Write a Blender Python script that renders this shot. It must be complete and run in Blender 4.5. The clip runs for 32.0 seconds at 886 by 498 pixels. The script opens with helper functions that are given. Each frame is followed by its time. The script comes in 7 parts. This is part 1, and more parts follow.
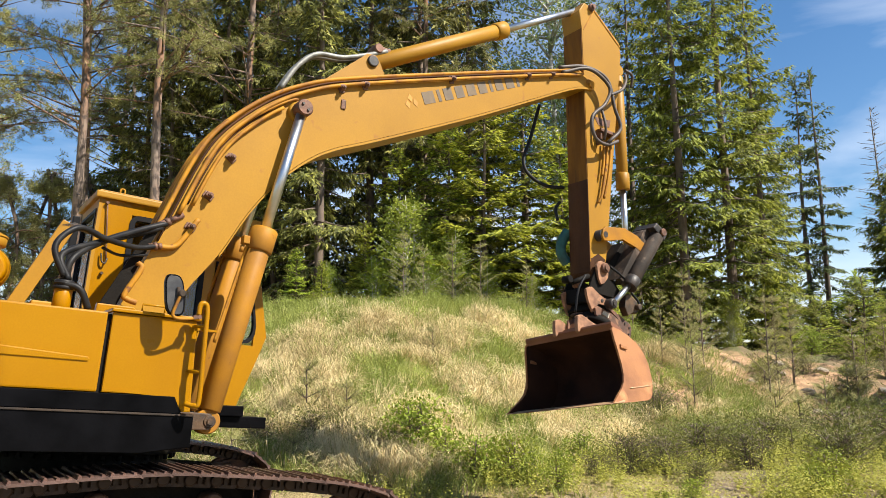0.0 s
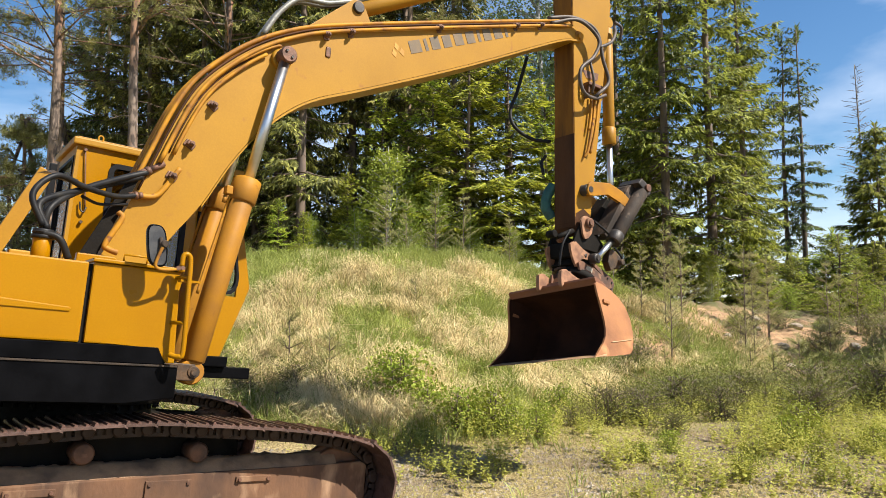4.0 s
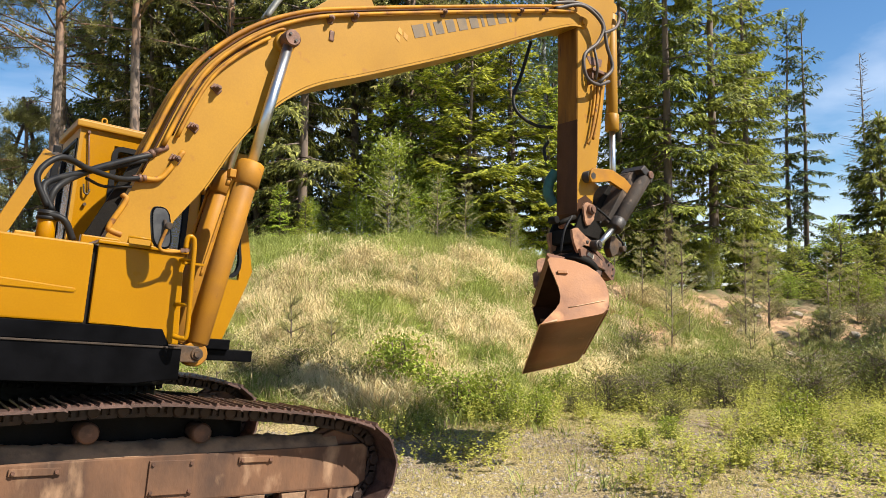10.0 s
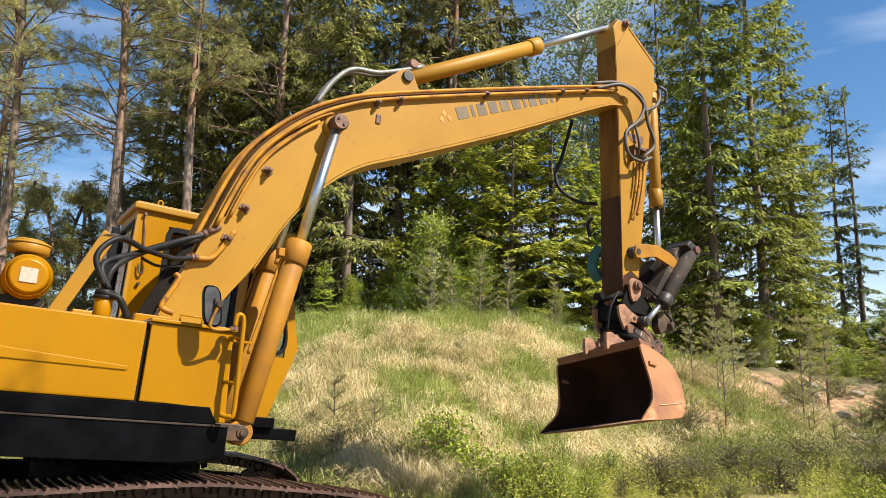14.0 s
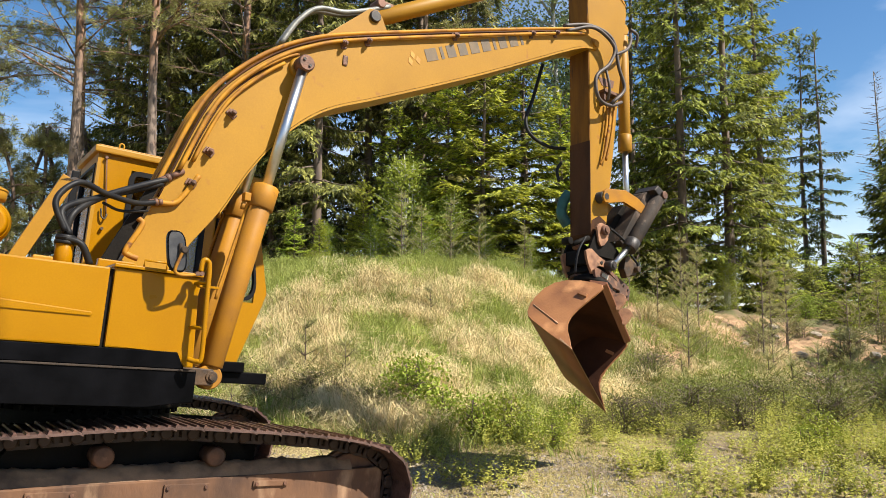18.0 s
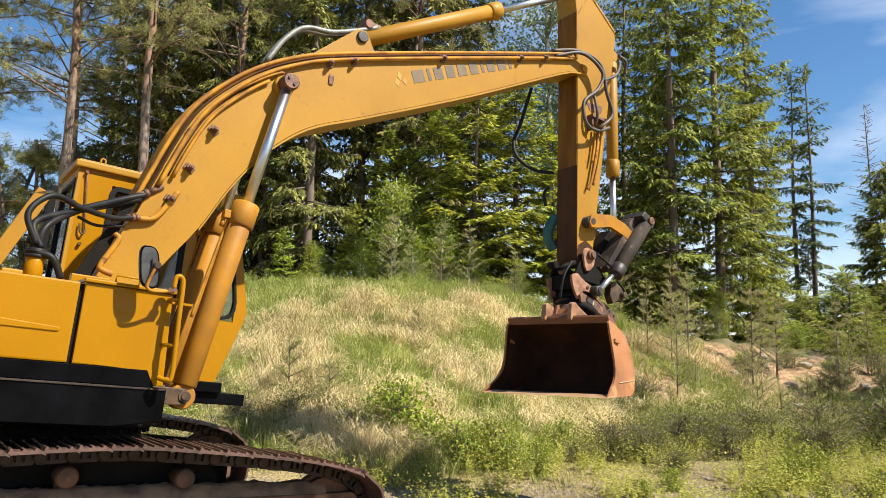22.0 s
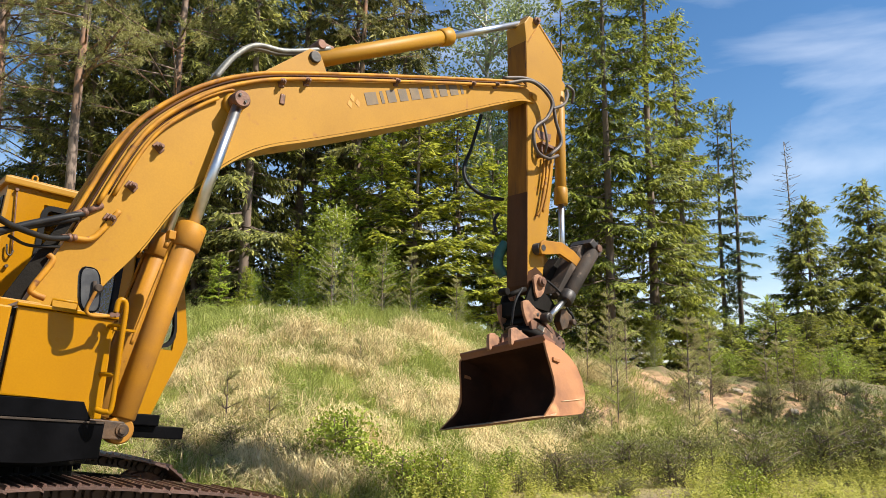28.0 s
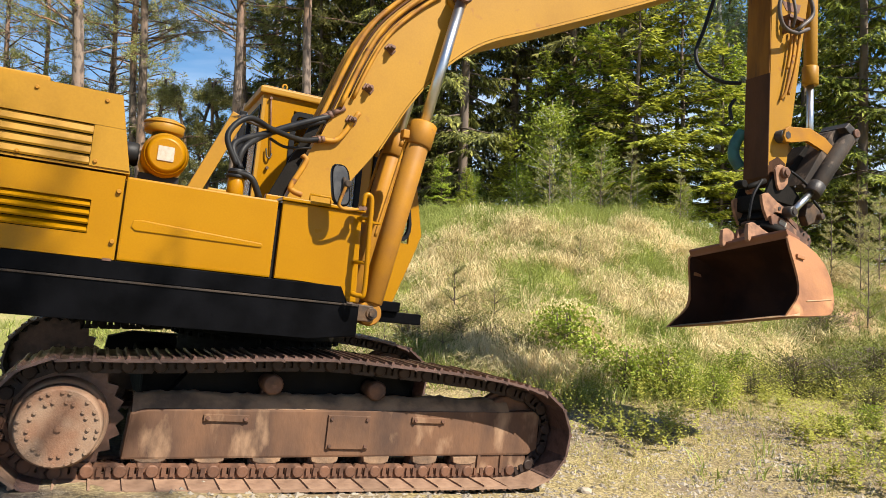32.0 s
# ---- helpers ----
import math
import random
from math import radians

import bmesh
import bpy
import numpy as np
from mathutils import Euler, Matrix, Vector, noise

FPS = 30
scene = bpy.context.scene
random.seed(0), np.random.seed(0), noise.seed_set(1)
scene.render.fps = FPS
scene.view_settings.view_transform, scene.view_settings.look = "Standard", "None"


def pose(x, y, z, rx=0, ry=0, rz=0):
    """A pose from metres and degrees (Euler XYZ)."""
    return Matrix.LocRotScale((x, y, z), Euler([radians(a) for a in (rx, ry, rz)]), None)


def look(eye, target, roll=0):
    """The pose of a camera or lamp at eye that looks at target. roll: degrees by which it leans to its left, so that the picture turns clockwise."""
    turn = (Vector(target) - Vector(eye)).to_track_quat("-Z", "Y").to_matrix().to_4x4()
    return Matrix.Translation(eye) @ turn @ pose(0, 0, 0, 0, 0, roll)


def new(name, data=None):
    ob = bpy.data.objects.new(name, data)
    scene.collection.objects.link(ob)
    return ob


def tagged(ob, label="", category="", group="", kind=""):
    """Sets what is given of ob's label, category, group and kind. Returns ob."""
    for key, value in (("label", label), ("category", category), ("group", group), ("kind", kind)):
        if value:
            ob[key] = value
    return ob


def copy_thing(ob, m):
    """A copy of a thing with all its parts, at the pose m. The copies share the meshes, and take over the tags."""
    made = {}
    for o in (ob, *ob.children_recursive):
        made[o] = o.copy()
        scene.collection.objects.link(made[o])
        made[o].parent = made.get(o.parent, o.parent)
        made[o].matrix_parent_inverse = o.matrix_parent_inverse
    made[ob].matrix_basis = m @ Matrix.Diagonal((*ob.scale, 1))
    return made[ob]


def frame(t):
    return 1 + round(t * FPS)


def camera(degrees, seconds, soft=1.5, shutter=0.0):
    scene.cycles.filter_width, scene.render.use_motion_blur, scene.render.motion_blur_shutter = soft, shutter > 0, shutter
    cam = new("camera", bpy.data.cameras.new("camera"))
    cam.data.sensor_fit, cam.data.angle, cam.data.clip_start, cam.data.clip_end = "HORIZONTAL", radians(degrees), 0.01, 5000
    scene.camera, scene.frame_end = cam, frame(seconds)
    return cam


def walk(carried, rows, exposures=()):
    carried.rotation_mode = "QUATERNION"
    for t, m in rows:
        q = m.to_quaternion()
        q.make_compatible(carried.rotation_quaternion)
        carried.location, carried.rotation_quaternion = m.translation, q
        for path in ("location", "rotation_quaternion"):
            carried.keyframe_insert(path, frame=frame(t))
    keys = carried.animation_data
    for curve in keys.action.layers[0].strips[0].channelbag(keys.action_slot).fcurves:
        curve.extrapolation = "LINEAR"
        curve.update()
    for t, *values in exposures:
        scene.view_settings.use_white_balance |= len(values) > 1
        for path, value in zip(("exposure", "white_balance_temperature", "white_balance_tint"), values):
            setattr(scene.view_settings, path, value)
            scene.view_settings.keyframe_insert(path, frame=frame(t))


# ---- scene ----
cam = camera(62.95, 32.0, soft=0.6)
PATH = [
    (0.0, pose(-0.000, 0.000, 1.550, 98.11, 0.74, -0.00)),
    (0.5, pose(0.008, 0.025, 1.551, 98.01, 0.64, 1.24)),
    (1.0, pose(-0.042, 0.016, 1.564, 97.85, 0.34, 1.87)),
    (1.5, pose(-0.074, -0.008, 1.584, 97.55, -0.13, 1.97)),
    (2.0, pose(-0.082, -0.014, 1.568, 97.18, -0.51, 1.72)),
    (2.5, pose(-0.074, -0.001, 1.573, 96.82, -0.62, 1.13)),
    (3.0, pose(-0.049, 0.005, 1.565, 96.35, -0.46, 0.18)),
    (3.5, pose(-0.044, 0.032, 1.572, 95.51, -0.12, -0.90)),
    (4.0, pose(-0.034, 0.036, 1.562, 94.33, 0.19, -1.52)),
    (4.5, pose(-0.048, 0.030, 1.543, 92.96, 0.29, -1.51)),
    (6.5, pose(-0.058, 0.029, 1.542, 91.42, -0.10, -0.20)),
    (7.0, pose(-0.055, 0.026, 1.540, 91.64, -0.15, -0.35)),
    (7.5, pose(-0.049, 0.023, 1.542, 91.77, -0.18, -0.49)),
    (8.0, pose(-0.052, 0.029, 1.541, 91.86, -0.19, -0.65)),
    (8.5, pose(-0.051, 0.026, 1.544, 91.92, -0.27, -0.76)),
    (9.0, pose(-0.049, 0.020, 1.541, 92.04, -0.27, -0.87)),
    (9.5, pose(-0.048, 0.018, 1.540, 92.42, -0.28, -1.11)),
    (10.0, pose(-0.043, 0.015, 1.545, 93.27, -0.24, -1.45)),
    (10.5, pose(-0.041, 0.006, 1.544, 94.79, -0.14, -1.88)),
    (11.0, pose(-0.038, 0.009, 1.553, 96.64, -0.05, -2.31)),
    (11.5, pose(-0.043, 0.015, 1.562, 98.44, -0.01, -2.69)),
    (12.0, pose(-0.047, 0.026, 1.563, 99.75, -0.07, -2.84)),
    (12.5, pose(-0.047, 0.022, 1.563, 100.28, -0.15, -2.63)),
    (13.0, pose(-0.047, 0.022, 1.560, 100.20, -0.19, -1.69)),
    (13.5, pose(-0.050, 0.010, 1.560, 99.82, -0.25, -0.07)),
    (14.0, pose(-0.071, 0.008, 1.551, 99.29, -0.29, 1.86)),
    (14.5, pose(-0.084, 0.022, 1.555, 98.60, -0.47, 3.26)),
    (16.5, pose(-0.056, 0.023, 1.544, 95.44, -0.17, 1.14)),
    (17.0, pose(-0.045, 0.018, 1.542, 94.96, -0.00, 0.40)),
    (17.5, pose(-0.041, 0.017, 1.544, 94.85, 0.07, -0.09)),
    (18.0, pose(-0.040, 0.012, 1.548, 94.96, 0.03, -0.33)),
    (18.5, pose(-0.040, 0.006, 1.551, 95.15, -0.07, -0.43)),
    (19.0, pose(-0.033, 0.001, 1.553, 95.22, -0.13, -0.54)),
    (19.5, pose(-0.019, -0.014, 1.550, 95.18, 0.01, -0.73)),
    (20.0, pose(0.003, -0.016, 1.543, 95.15, 0.15, -0.94)),
    (20.5, pose(0.034, 0.008, 1.545, 95.31, 0.35, -0.91)),
    (21.0, pose(0.085, 0.024, 1.543, 95.69, 0.23, -0.77)),
    (21.5, pose(0.111, 0.043, 1.547, 96.28, -0.20, -0.71)),
    (22.0, pose(0.066, 0.079, 1.528, 96.91, -0.91, -0.90)),
    (22.5, pose(-0.041, 0.204, 1.513, 97.53, -1.56, -1.26)),
    (23.0, pose(-0.123, 0.282, 1.507, 98.18, -2.07, -1.61)),
    (23.5, pose(-0.128, 0.301, 1.513, 98.89, -2.26, -1.76)),
    (24.0, pose(-0.143, 0.250, 1.524, 99.58, -2.21, -1.86)),
    (24.5, pose(-0.147, 0.246, 1.529, 100.11, -1.97, -2.20)),
    (25.0, pose(-0.143, 0.250, 1.522, 100.32, -1.59, -2.70)),
    (25.5, pose(-0.137, 0.245, 1.513, 100.28, -1.33, -3.22)),
    (27.5, pose(-0.112, 0.232, 1.506, 99.39, -0.68, -5.43)),
    (28.0, pose(-0.104, 0.234, 1.508, 99.27, -0.58, -6.05)),
    (28.5, pose(-0.111, 0.241, 1.510, 99.20, -0.57, -6.32)),
    (29.0, pose(-0.117, 0.237, 1.518, 99.05, -0.75, -5.93)),
    (29.5, pose(-0.124, 0.250, 1.510, 98.82, -1.00, -4.71)),
    (30.0, pose(-0.133, 0.244, 1.513, 98.36, -1.36, -2.53)),
    (30.5, pose(-0.159, 0.248, 1.506, 97.54, -1.69, 0.45)),
    (31.0, pose(-0.191, 0.242, 1.498, 96.01, -1.85, 3.84)),
    (31.5, pose(-0.199, 0.234, 1.486, 93.75, -1.76, 7.32)),
    (32.0, pose(-0.213, 0.237, 1.453, 91.11, -1.37, 10.69)),
]
walk(cam, PATH)


# ---- daylight: clear sky and a warm sun from ahead on the right ----
SUN_AZ, SUN_EL = -22.0, 48.0      # degrees: azimuth from +x towards +y, elevation
world = bpy.data.worlds.new("sky")
scene.world = world
world.use_nodes = True
wn = world.node_tree.nodes
wl = world.node_tree.links
sky = wn.new("ShaderNodeTexSky")
sky.sky_type = "NISHITA"
sky.sun_disc = False
sky.sun_elevation = radians(SUN_EL)
sky.sun_rotation = radians(90 - SUN_AZ)
sky.air_density, sky.dust_density, sky.ozone_density = 1.0, 0.25, 2.5
wn["Background"].inputs["Strength"].default_value = 0.085
# thin fair-weather cloud drifting low in the sky
tc = wn.new("ShaderNodeTexCoord")
mp = wn.new("ShaderNodeMapping")
mp.inputs["Scale"].default_value = (0.8, 1.6, 4.0)
cn = wn.new("ShaderNodeTexNoise")
cn.inputs["Scale"].default_value = 2.2
cn.inputs["Detail"].default_value = 7
cn.inputs["Distortion"].default_value = 0.4
cr = wn.new("ShaderNodeValToRGB")
cr.color_ramp.elements[0].position, cr.color_ramp.elements[1].position = 0.50, 0.84
cr.color_ramp.elements[1].color = (0.62, 0.62, 0.62, 1)
mx = wn.new("ShaderNodeMix")
mx.data_type = "RGBA"
mx.inputs["B"].default_value = (7.0, 7.4, 8.2, 1)
wl.new(tc.outputs["Generated"], mp.inputs["Vector"])
wl.new(mp.outputs["Vector"], cn.inputs["Vector"])
sz = wn.new("ShaderNodeSeparateXYZ")
wl.new(tc.outputs["Generated"], sz.inputs["Vector"])
lowsky = wn.new("ShaderNodeMapRange")          # more cloud towards the horizon
lowsky.inputs["From Min"].default_value, lowsky.inputs["From Max"].default_value = 0.30, 0.02
lowsky.inputs["To Min"].default_value, lowsky.inputs["To Max"].default_value = 0.0, 0.26
wl.new(sz.outputs["Z"], lowsky.inputs["Value"])
ad = wn.new("ShaderNodeMath")
ad.operation = "ADD"
wl.new(cn.outputs["Fac"], ad.inputs[0])
wl.new(lowsky.outputs["Result"], ad.inputs[1])
wl.new(ad.outputs["Value"], cr.inputs["Fac"])
wl.new(cr.outputs["Color"], mx.inputs["Factor"])
hs = wn.new("ShaderNodeHueSaturation")
hs.inputs["Saturation"].default_value = 1.22
hs.inputs["Value"].default_value = 0.84
wl.new(sky.outputs["Color"], hs.inputs["Color"])
wl.new(hs.outputs["Color"], mx.inputs["A"])
wl.new(mx.outputs["Result"], wn["Background"].inputs["Color"])
sun = new("sun", bpy.data.lights.new("sun", "SUN"))
sun.data.energy, sun.data.angle, sun.data.color = 5.0, radians(0.53), (1.0, 0.93, 0.82)
to_sun = Vector((math.cos(radians(SUN_EL)) * math.cos(radians(SUN_AZ)), math.cos(radians(SUN_EL)) * math.sin(radians(SUN_AZ)), math.sin(radians(SUN_EL))))
sun.matrix_world = look(to_sun * 60, (0, 0, 0))
scene.view_settings.exposure = 1.08


# ---- materials ----
def material(name, colour, rough=0.6, metal=0.0, second=None, scale=6.0, mix=(0.4, 0.65), grain=60.0, bump=0.15, bump_scale=None,
             wear=None, wear_at=(0.62, 0.72), wear_scale=9.0, vary=0.0, spec=0.5, coords="Object", stretch=None, rough_var=0.12):
    """A surface with a base colour, blotches of a second colour, patches of wear, fine grain and relief."""
    m = bpy.data.materials.new(name)
    m.use_nodes = True
    n, l = m.node_tree.nodes, m.node_tree.links
    b = n["Principled BSDF"]
    b.inputs["Metallic"].default_value = metal
    b.inputs["Specular IOR Level"].default_value = spec
    co = n.new("ShaderNodeTexCoord").outputs[coords]
    if stretch:
        sm = n.new("ShaderNodeMapping")
        sm.inputs["Scale"].default_value = stretch
        l.new(co, sm.inputs["Vector"])
        co = sm.outputs["Vector"]

    def tex(sc, detail=4.0):
        t = n.new("ShaderNodeTexNoise")
        t.inputs["Scale"].default_value = sc
        t.inputs["Detail"].default_value = detail
        l.new(co, t.inputs["Vector"])
        return t.outputs["Fac"]

    def span(fac, lo, hi):
        r = n.new("ShaderNodeMapRange")
        r.inputs["From Min"].default_value, r.inputs["From Max"].default_value = lo, hi
        l.new(fac, r.inputs["Value"])
        return r.outputs["Result"]

    def blend(fac, a, c):
        x = n.new("ShaderNodeMix")
        x.data_type = "RGBA"
        l.new(fac, x.inputs["Factor"])
        for sock, v in (("A", a), ("B", c)):
            if isinstance(v, tuple):
                x.inputs[sock].default_value = (*v, 1)
            else:
                l.new(v, x.inputs[sock])
        return x.outputs["Result"]

    second = second or tuple(c * 0.72 for c in colour)
    col = blend(span(tex(scale), *mix), colour, second)
    if wear:
        col = blend(span(tex(wear_scale, 8.0), *wear_at), col, wear)
    fine = tex(grain, 3.0)
    hs = n.new("ShaderNodeHueSaturation")
    l.new(col, hs.inputs["Color"])
    val = n.new("ShaderNodeMapRange")
    val.inputs["To Min"].default_value, val.inputs["To Max"].default_value = 0.88, 1.12
    l.new(fine, val.inputs["Value"])
    out = val.outputs["Result"]
    if vary:
        oi = n.new("ShaderNodeObjectInfo")
        rv = n.new("ShaderNodeMapRange")
        rv.inputs["To Min"].default_value, rv.inputs["To Max"].default_value = 1 - vary, 1 + vary
        l.new(oi.outputs["Random"], rv.inputs["Value"])
        mu = n.new("ShaderNodeMath")
        mu.operation = "MULTIPLY"
        l.new(out, mu.inputs[0])
        l.new(rv.outputs["Result"], mu.inputs[1])
        out = mu.outputs["Value"]
    l.new(out, hs.inputs["Value"])
    l.new(hs.outputs["Color"], b.inputs["Base Color"])
    rr = n.new("ShaderNodeMapRange")
    rr.inputs["To Min"].default_value, rr.inputs["To Max"].default_value = max(rough - rough_var, 0.03), min(rough + rough_var, 1)
    l.new(tex(scale * 1.7), rr.inputs["Value"])
    l.new(rr.outputs["Result"], b.inputs["Roughness"])
    if bump:
        bu = n.new("ShaderNodeBump")
        bu.inputs["Strength"].default_value = bump
        bu.inputs["Distance"].default_value = 0.01
        l.new(tex(bump_scale, 5.0) if bump_scale else fine, bu.inputs["Height"])
        l.new(bu.outputs["Normal"], b.inputs["Normal"])
    return m


def foliage(name, colour, second, through_it=0.35, vary=0.12, rough=0.55, patch=1.4):
    """Leaves and needles: each island has its own tint, and some light passes through."""
    m = bpy.data.materials.new(name)
    m.use_nodes = True
    n, l = m.node_tree.nodes, m.node_tree.links
    b = n["Principled BSDF"]
    b.inputs["Roughness"].default_value = rough
    b.inputs["Specular IOR Level"].default_value = 0.25
    geo, oi = n.new("ShaderNodeNewGeometry"), n.new("ShaderNodeObjectInfo")
    x = n.new("ShaderNodeMix")
    x.data_type = "RGBA"
    x.inputs["A"].default_value, x.inputs["B"].default_value = (*colour, 1), (*second, 1)
    nz = n.new("ShaderNodeTexNoise")
    nz.inputs["Scale"].default_value, nz.inputs["Detail"].default_value = patch, 2.0
    l.new(n.new("ShaderNodeTexCoord").outputs["Object"], nz.inputs["Vector"])
    mr = n.new("ShaderNodeMapRange")
    mr.inputs["From Min"].default_value, mr.inputs["From Max"].default_value = 0.3, 0.7
    l.new(nz.outputs["Fac"], mr.inputs["Value"])
    av = n.new("ShaderNodeMix")
    av.inputs["Factor"].default_value = 0.55
    l.new(geo.outputs["Random Per Island"], av.inputs["A"])
    l.new(mr.outputs["Result"], av.inputs["B"])
    l.new(av.outputs["Result"], x.inputs["Factor"])
    hs = n.new("ShaderNodeHueSaturation")
    hu, va = n.new("ShaderNodeMapRange"), n.new("ShaderNodeMapRange")
    hu.inputs["To Min"].default_value, hu.inputs["To Max"].default_value = 0.5 - vary * 0.12, 0.5 + vary * 0.12
    va.inputs["To Min"].default_value, va.inputs["To Max"].default_value = 1 - vary, 1 + vary
    l.new(oi.outputs["Random"], hu.inputs["Value"])
    l.new(oi.outputs["Random"], va.inputs["Value"])
    l.new(x.outputs["Result"], hs.inputs["Color"])
    l.new(hu.outputs["Result"], hs.inputs["Hue"])
    l.new(va.outputs["Result"], hs.inputs["Value"])
    l.new(hs.outputs["Color"], b.inputs["Base Color"])
    tr = n.new("ShaderNodeBsdfTranslucent")
    l.new(hs.outputs["Color"], tr.inputs["Color"])
    ms = n.new("ShaderNodeMixShader")
    ms.inputs["Fac"].default_value = through_it
    l.new(b.outputs["BSDF"], ms.inputs[1])
    l.new(tr.outputs["BSDF"], ms.inputs[2])
    l.new(ms.outputs["Shader"], n["Material Output"].inputs["Surface"])
    return m


def glass(name, tint=(0.75, 0.8, 0.78)):
    m = bpy.data.materials.new(name)
    m.use_nodes = True
    b = m.node_tree.nodes["Principled BSDF"]
    b.inputs["Base Color"].default_value = (*tint, 1)
    b.inputs["Transmission Weight"].default_value = 1.0
    b.inputs["Roughness"].default_value = 0.06
    b.inputs["IOR"].default_value = 1.45
    return m


M_HOUSE = material("yellow_house_paint", (0.325, 0.147, 0.0), 0.32, spec=0.2, second=(0.295, 0.13, 0.0), scale=1.6, grain=90, bump=0.03, wear=(0.3, 0.13, 0.01), wear_at=(0.68, 0.8), wear_scale=4)
M_BOOM = material("faded_yellow_boom_paint", (0.335, 0.169, 0.011), 0.5, spec=0.25, second=(0.287, 0.142, 0.011), scale=1.3, grain=70, bump=0.05, wear=(0.24, 0.1, 0.025), wear_at=(0.66, 0.76), wear_scale=6)
M_PIPE = material("dirty_yellow_pipe_paint", (0.42, 0.195, 0.014), 0.6, spec=0.2, second=(0.24, 0.105, 0.02), scale=5, grain=80, bump=0.1, wear=(0.14, 0.06, 0.03), wear_at=(0.6, 0.7), wear_scale=11)
M_RAM = material("dull_yellow_cylinder_paint", (0.345, 0.155, 0.012), 0.55, spec=0.2, second=(0.25, 0.115, 0.022), scale=3, grain=80, bump=0.05, wear=(0.16, 0.07, 0.02), wear_at=(0.68, 0.76), wear_scale=9)
M_BLACK = material("black_skirt_paint", (0.0022, 0.0022, 0.0026), 0.3, spec=0.035, second=(0.005, 0.005, 0.006), scale=3, grain=60, bump=0.05, wear=(0.011, 0.01, 0.009), wear_at=(0.68, 0.8))
M_DARK = material("greasy_black_steel", (0.022, 0.02, 0.019), 0.5, metal=0.2, second=(0.05, 0.038, 0.03), scale=9, grain=90, bump=0.25, wear=(0.11, 0.06, 0.035), wear_at=(0.6, 0.74))
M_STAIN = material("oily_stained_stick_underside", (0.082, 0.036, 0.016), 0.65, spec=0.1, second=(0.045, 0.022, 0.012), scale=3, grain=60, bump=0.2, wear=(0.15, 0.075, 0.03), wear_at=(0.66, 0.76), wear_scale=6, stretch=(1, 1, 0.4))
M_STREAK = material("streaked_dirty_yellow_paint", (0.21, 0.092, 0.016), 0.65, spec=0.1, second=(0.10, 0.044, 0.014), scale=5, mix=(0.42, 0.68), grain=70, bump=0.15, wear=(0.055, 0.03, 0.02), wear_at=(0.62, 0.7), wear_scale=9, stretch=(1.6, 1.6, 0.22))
M_TRACK = material("rusty_polished_track_steel", (0.145, 0.08, 0.06), 0.36, metal=0.35, second=(0.065, 0.038, 0.03), scale=9, grain=120, bump=0.35, bump_scale=35, wear=(0.2, 0.11, 0.075), wear_at=(0.6, 0.75), wear_scale=14, vary=0.2)
M_PLATE = material("dark_oily_track_plate", (0.12, 0.072, 0.058), 0.4, metal=0.2, second=(0.055, 0.034, 0.029), scale=11, grain=120, bump=0.4, bump_scale=40, wear=(0.17, 0.11, 0.085), wear_at=(0.62, 0.72), wear_scale=16, vary=0.3)
M_FRAME = material("rusty_mud_stained_track_frame", (0.155, 0.074, 0.035), 0.8, second=(0.06, 0.03, 0.017), scale=3.2, mix=(0.35, 0.65), grain=75, bump=0.45, bump_scale=28, wear=(0.29, 0.175, 0.1), wear_at=(0.57, 0.72), wear_scale=6.0, stretch=(1, 1, 0.45))
# darkened copy of M_LINK with the shade under the shoes in its colour
M_LINKSHADE = material("shaded_dark_chain_steel", (0.035, 0.019, 0.013), 0.6, metal=0.2, second=(0.018, 0.011, 0.009), scale=9, grain=90, bump=0.35, bump_scale=30, vary=0.2)
M_LINK = material("dark_rusty_chain_steel", (0.15, 0.07, 0.038), 0.65, metal=0.2, second=(0.06, 0.03, 0.019), scale=9, grain=90, bump=0.35, bump_scale=30, wear=(0.24, 0.13, 0.08), wear_at=(0.62, 0.75), wear_scale=12, vary=0.2)
M_SCUFF = material("scuffed_black_cylinder_paint", (0.028, 0.022, 0.018), 0.75, spec=0.2, second=(0.06, 0.042, 0.03), scale=5, grain=90, bump=0.2, wear=(0.14, 0.1, 0.075), wear_at=(0.6, 0.72), wear_scale=8, stretch=(1, 1, 0.5))
M_EAR = material("dark_rusty_cast_steel", (0.2, 0.085, 0.042), 0.7, second=(0.07, 0.035, 0.022), scale=5, mix=(0.35, 0.6), grain=110, bump=0.3, bump_scale=40, wear=(0.38, 0.19, 0.1), wear_at=(0.6, 0.75), wear_scale=7)
M_FIN = material("sunburnt_rusty_fin_steel", (0.30, 0.15, 0.078), 0.7, second=(0.15, 0.07, 0.038), scale=7, mix=(0.42, 0.62), grain=110, bump=0.3, bump_scale=40, wear=(0.05, 0.03, 0.02), wear_at=(0.58, 0.7), wear_scale=9)
M_DUSTY = material("dusty_trodden_track_steel", (0.27, 0.165, 0.105), 0.8, metal=0.1, second=(0.16, 0.09, 0.055), scale=8, grain=120, bump=0.3, bump_scale=35, vary=0.2)
# black for grime, and for painted shade under the house and behind louvres
M_GRIME_SHADE = material("black_grime_and_shade", (0.008, 0.007, 0.006), 0.7, spec=0.1, second=(0.011, 0.009, 0.007), scale=6, grain=60, bump=0.3)
M_MUD = material("dried_mud", (0.27, 0.165, 0.095), 0.95, second=(0.11, 0.07, 0.045), scale=6, grain=90, bump=0.8, bump_scale=22)
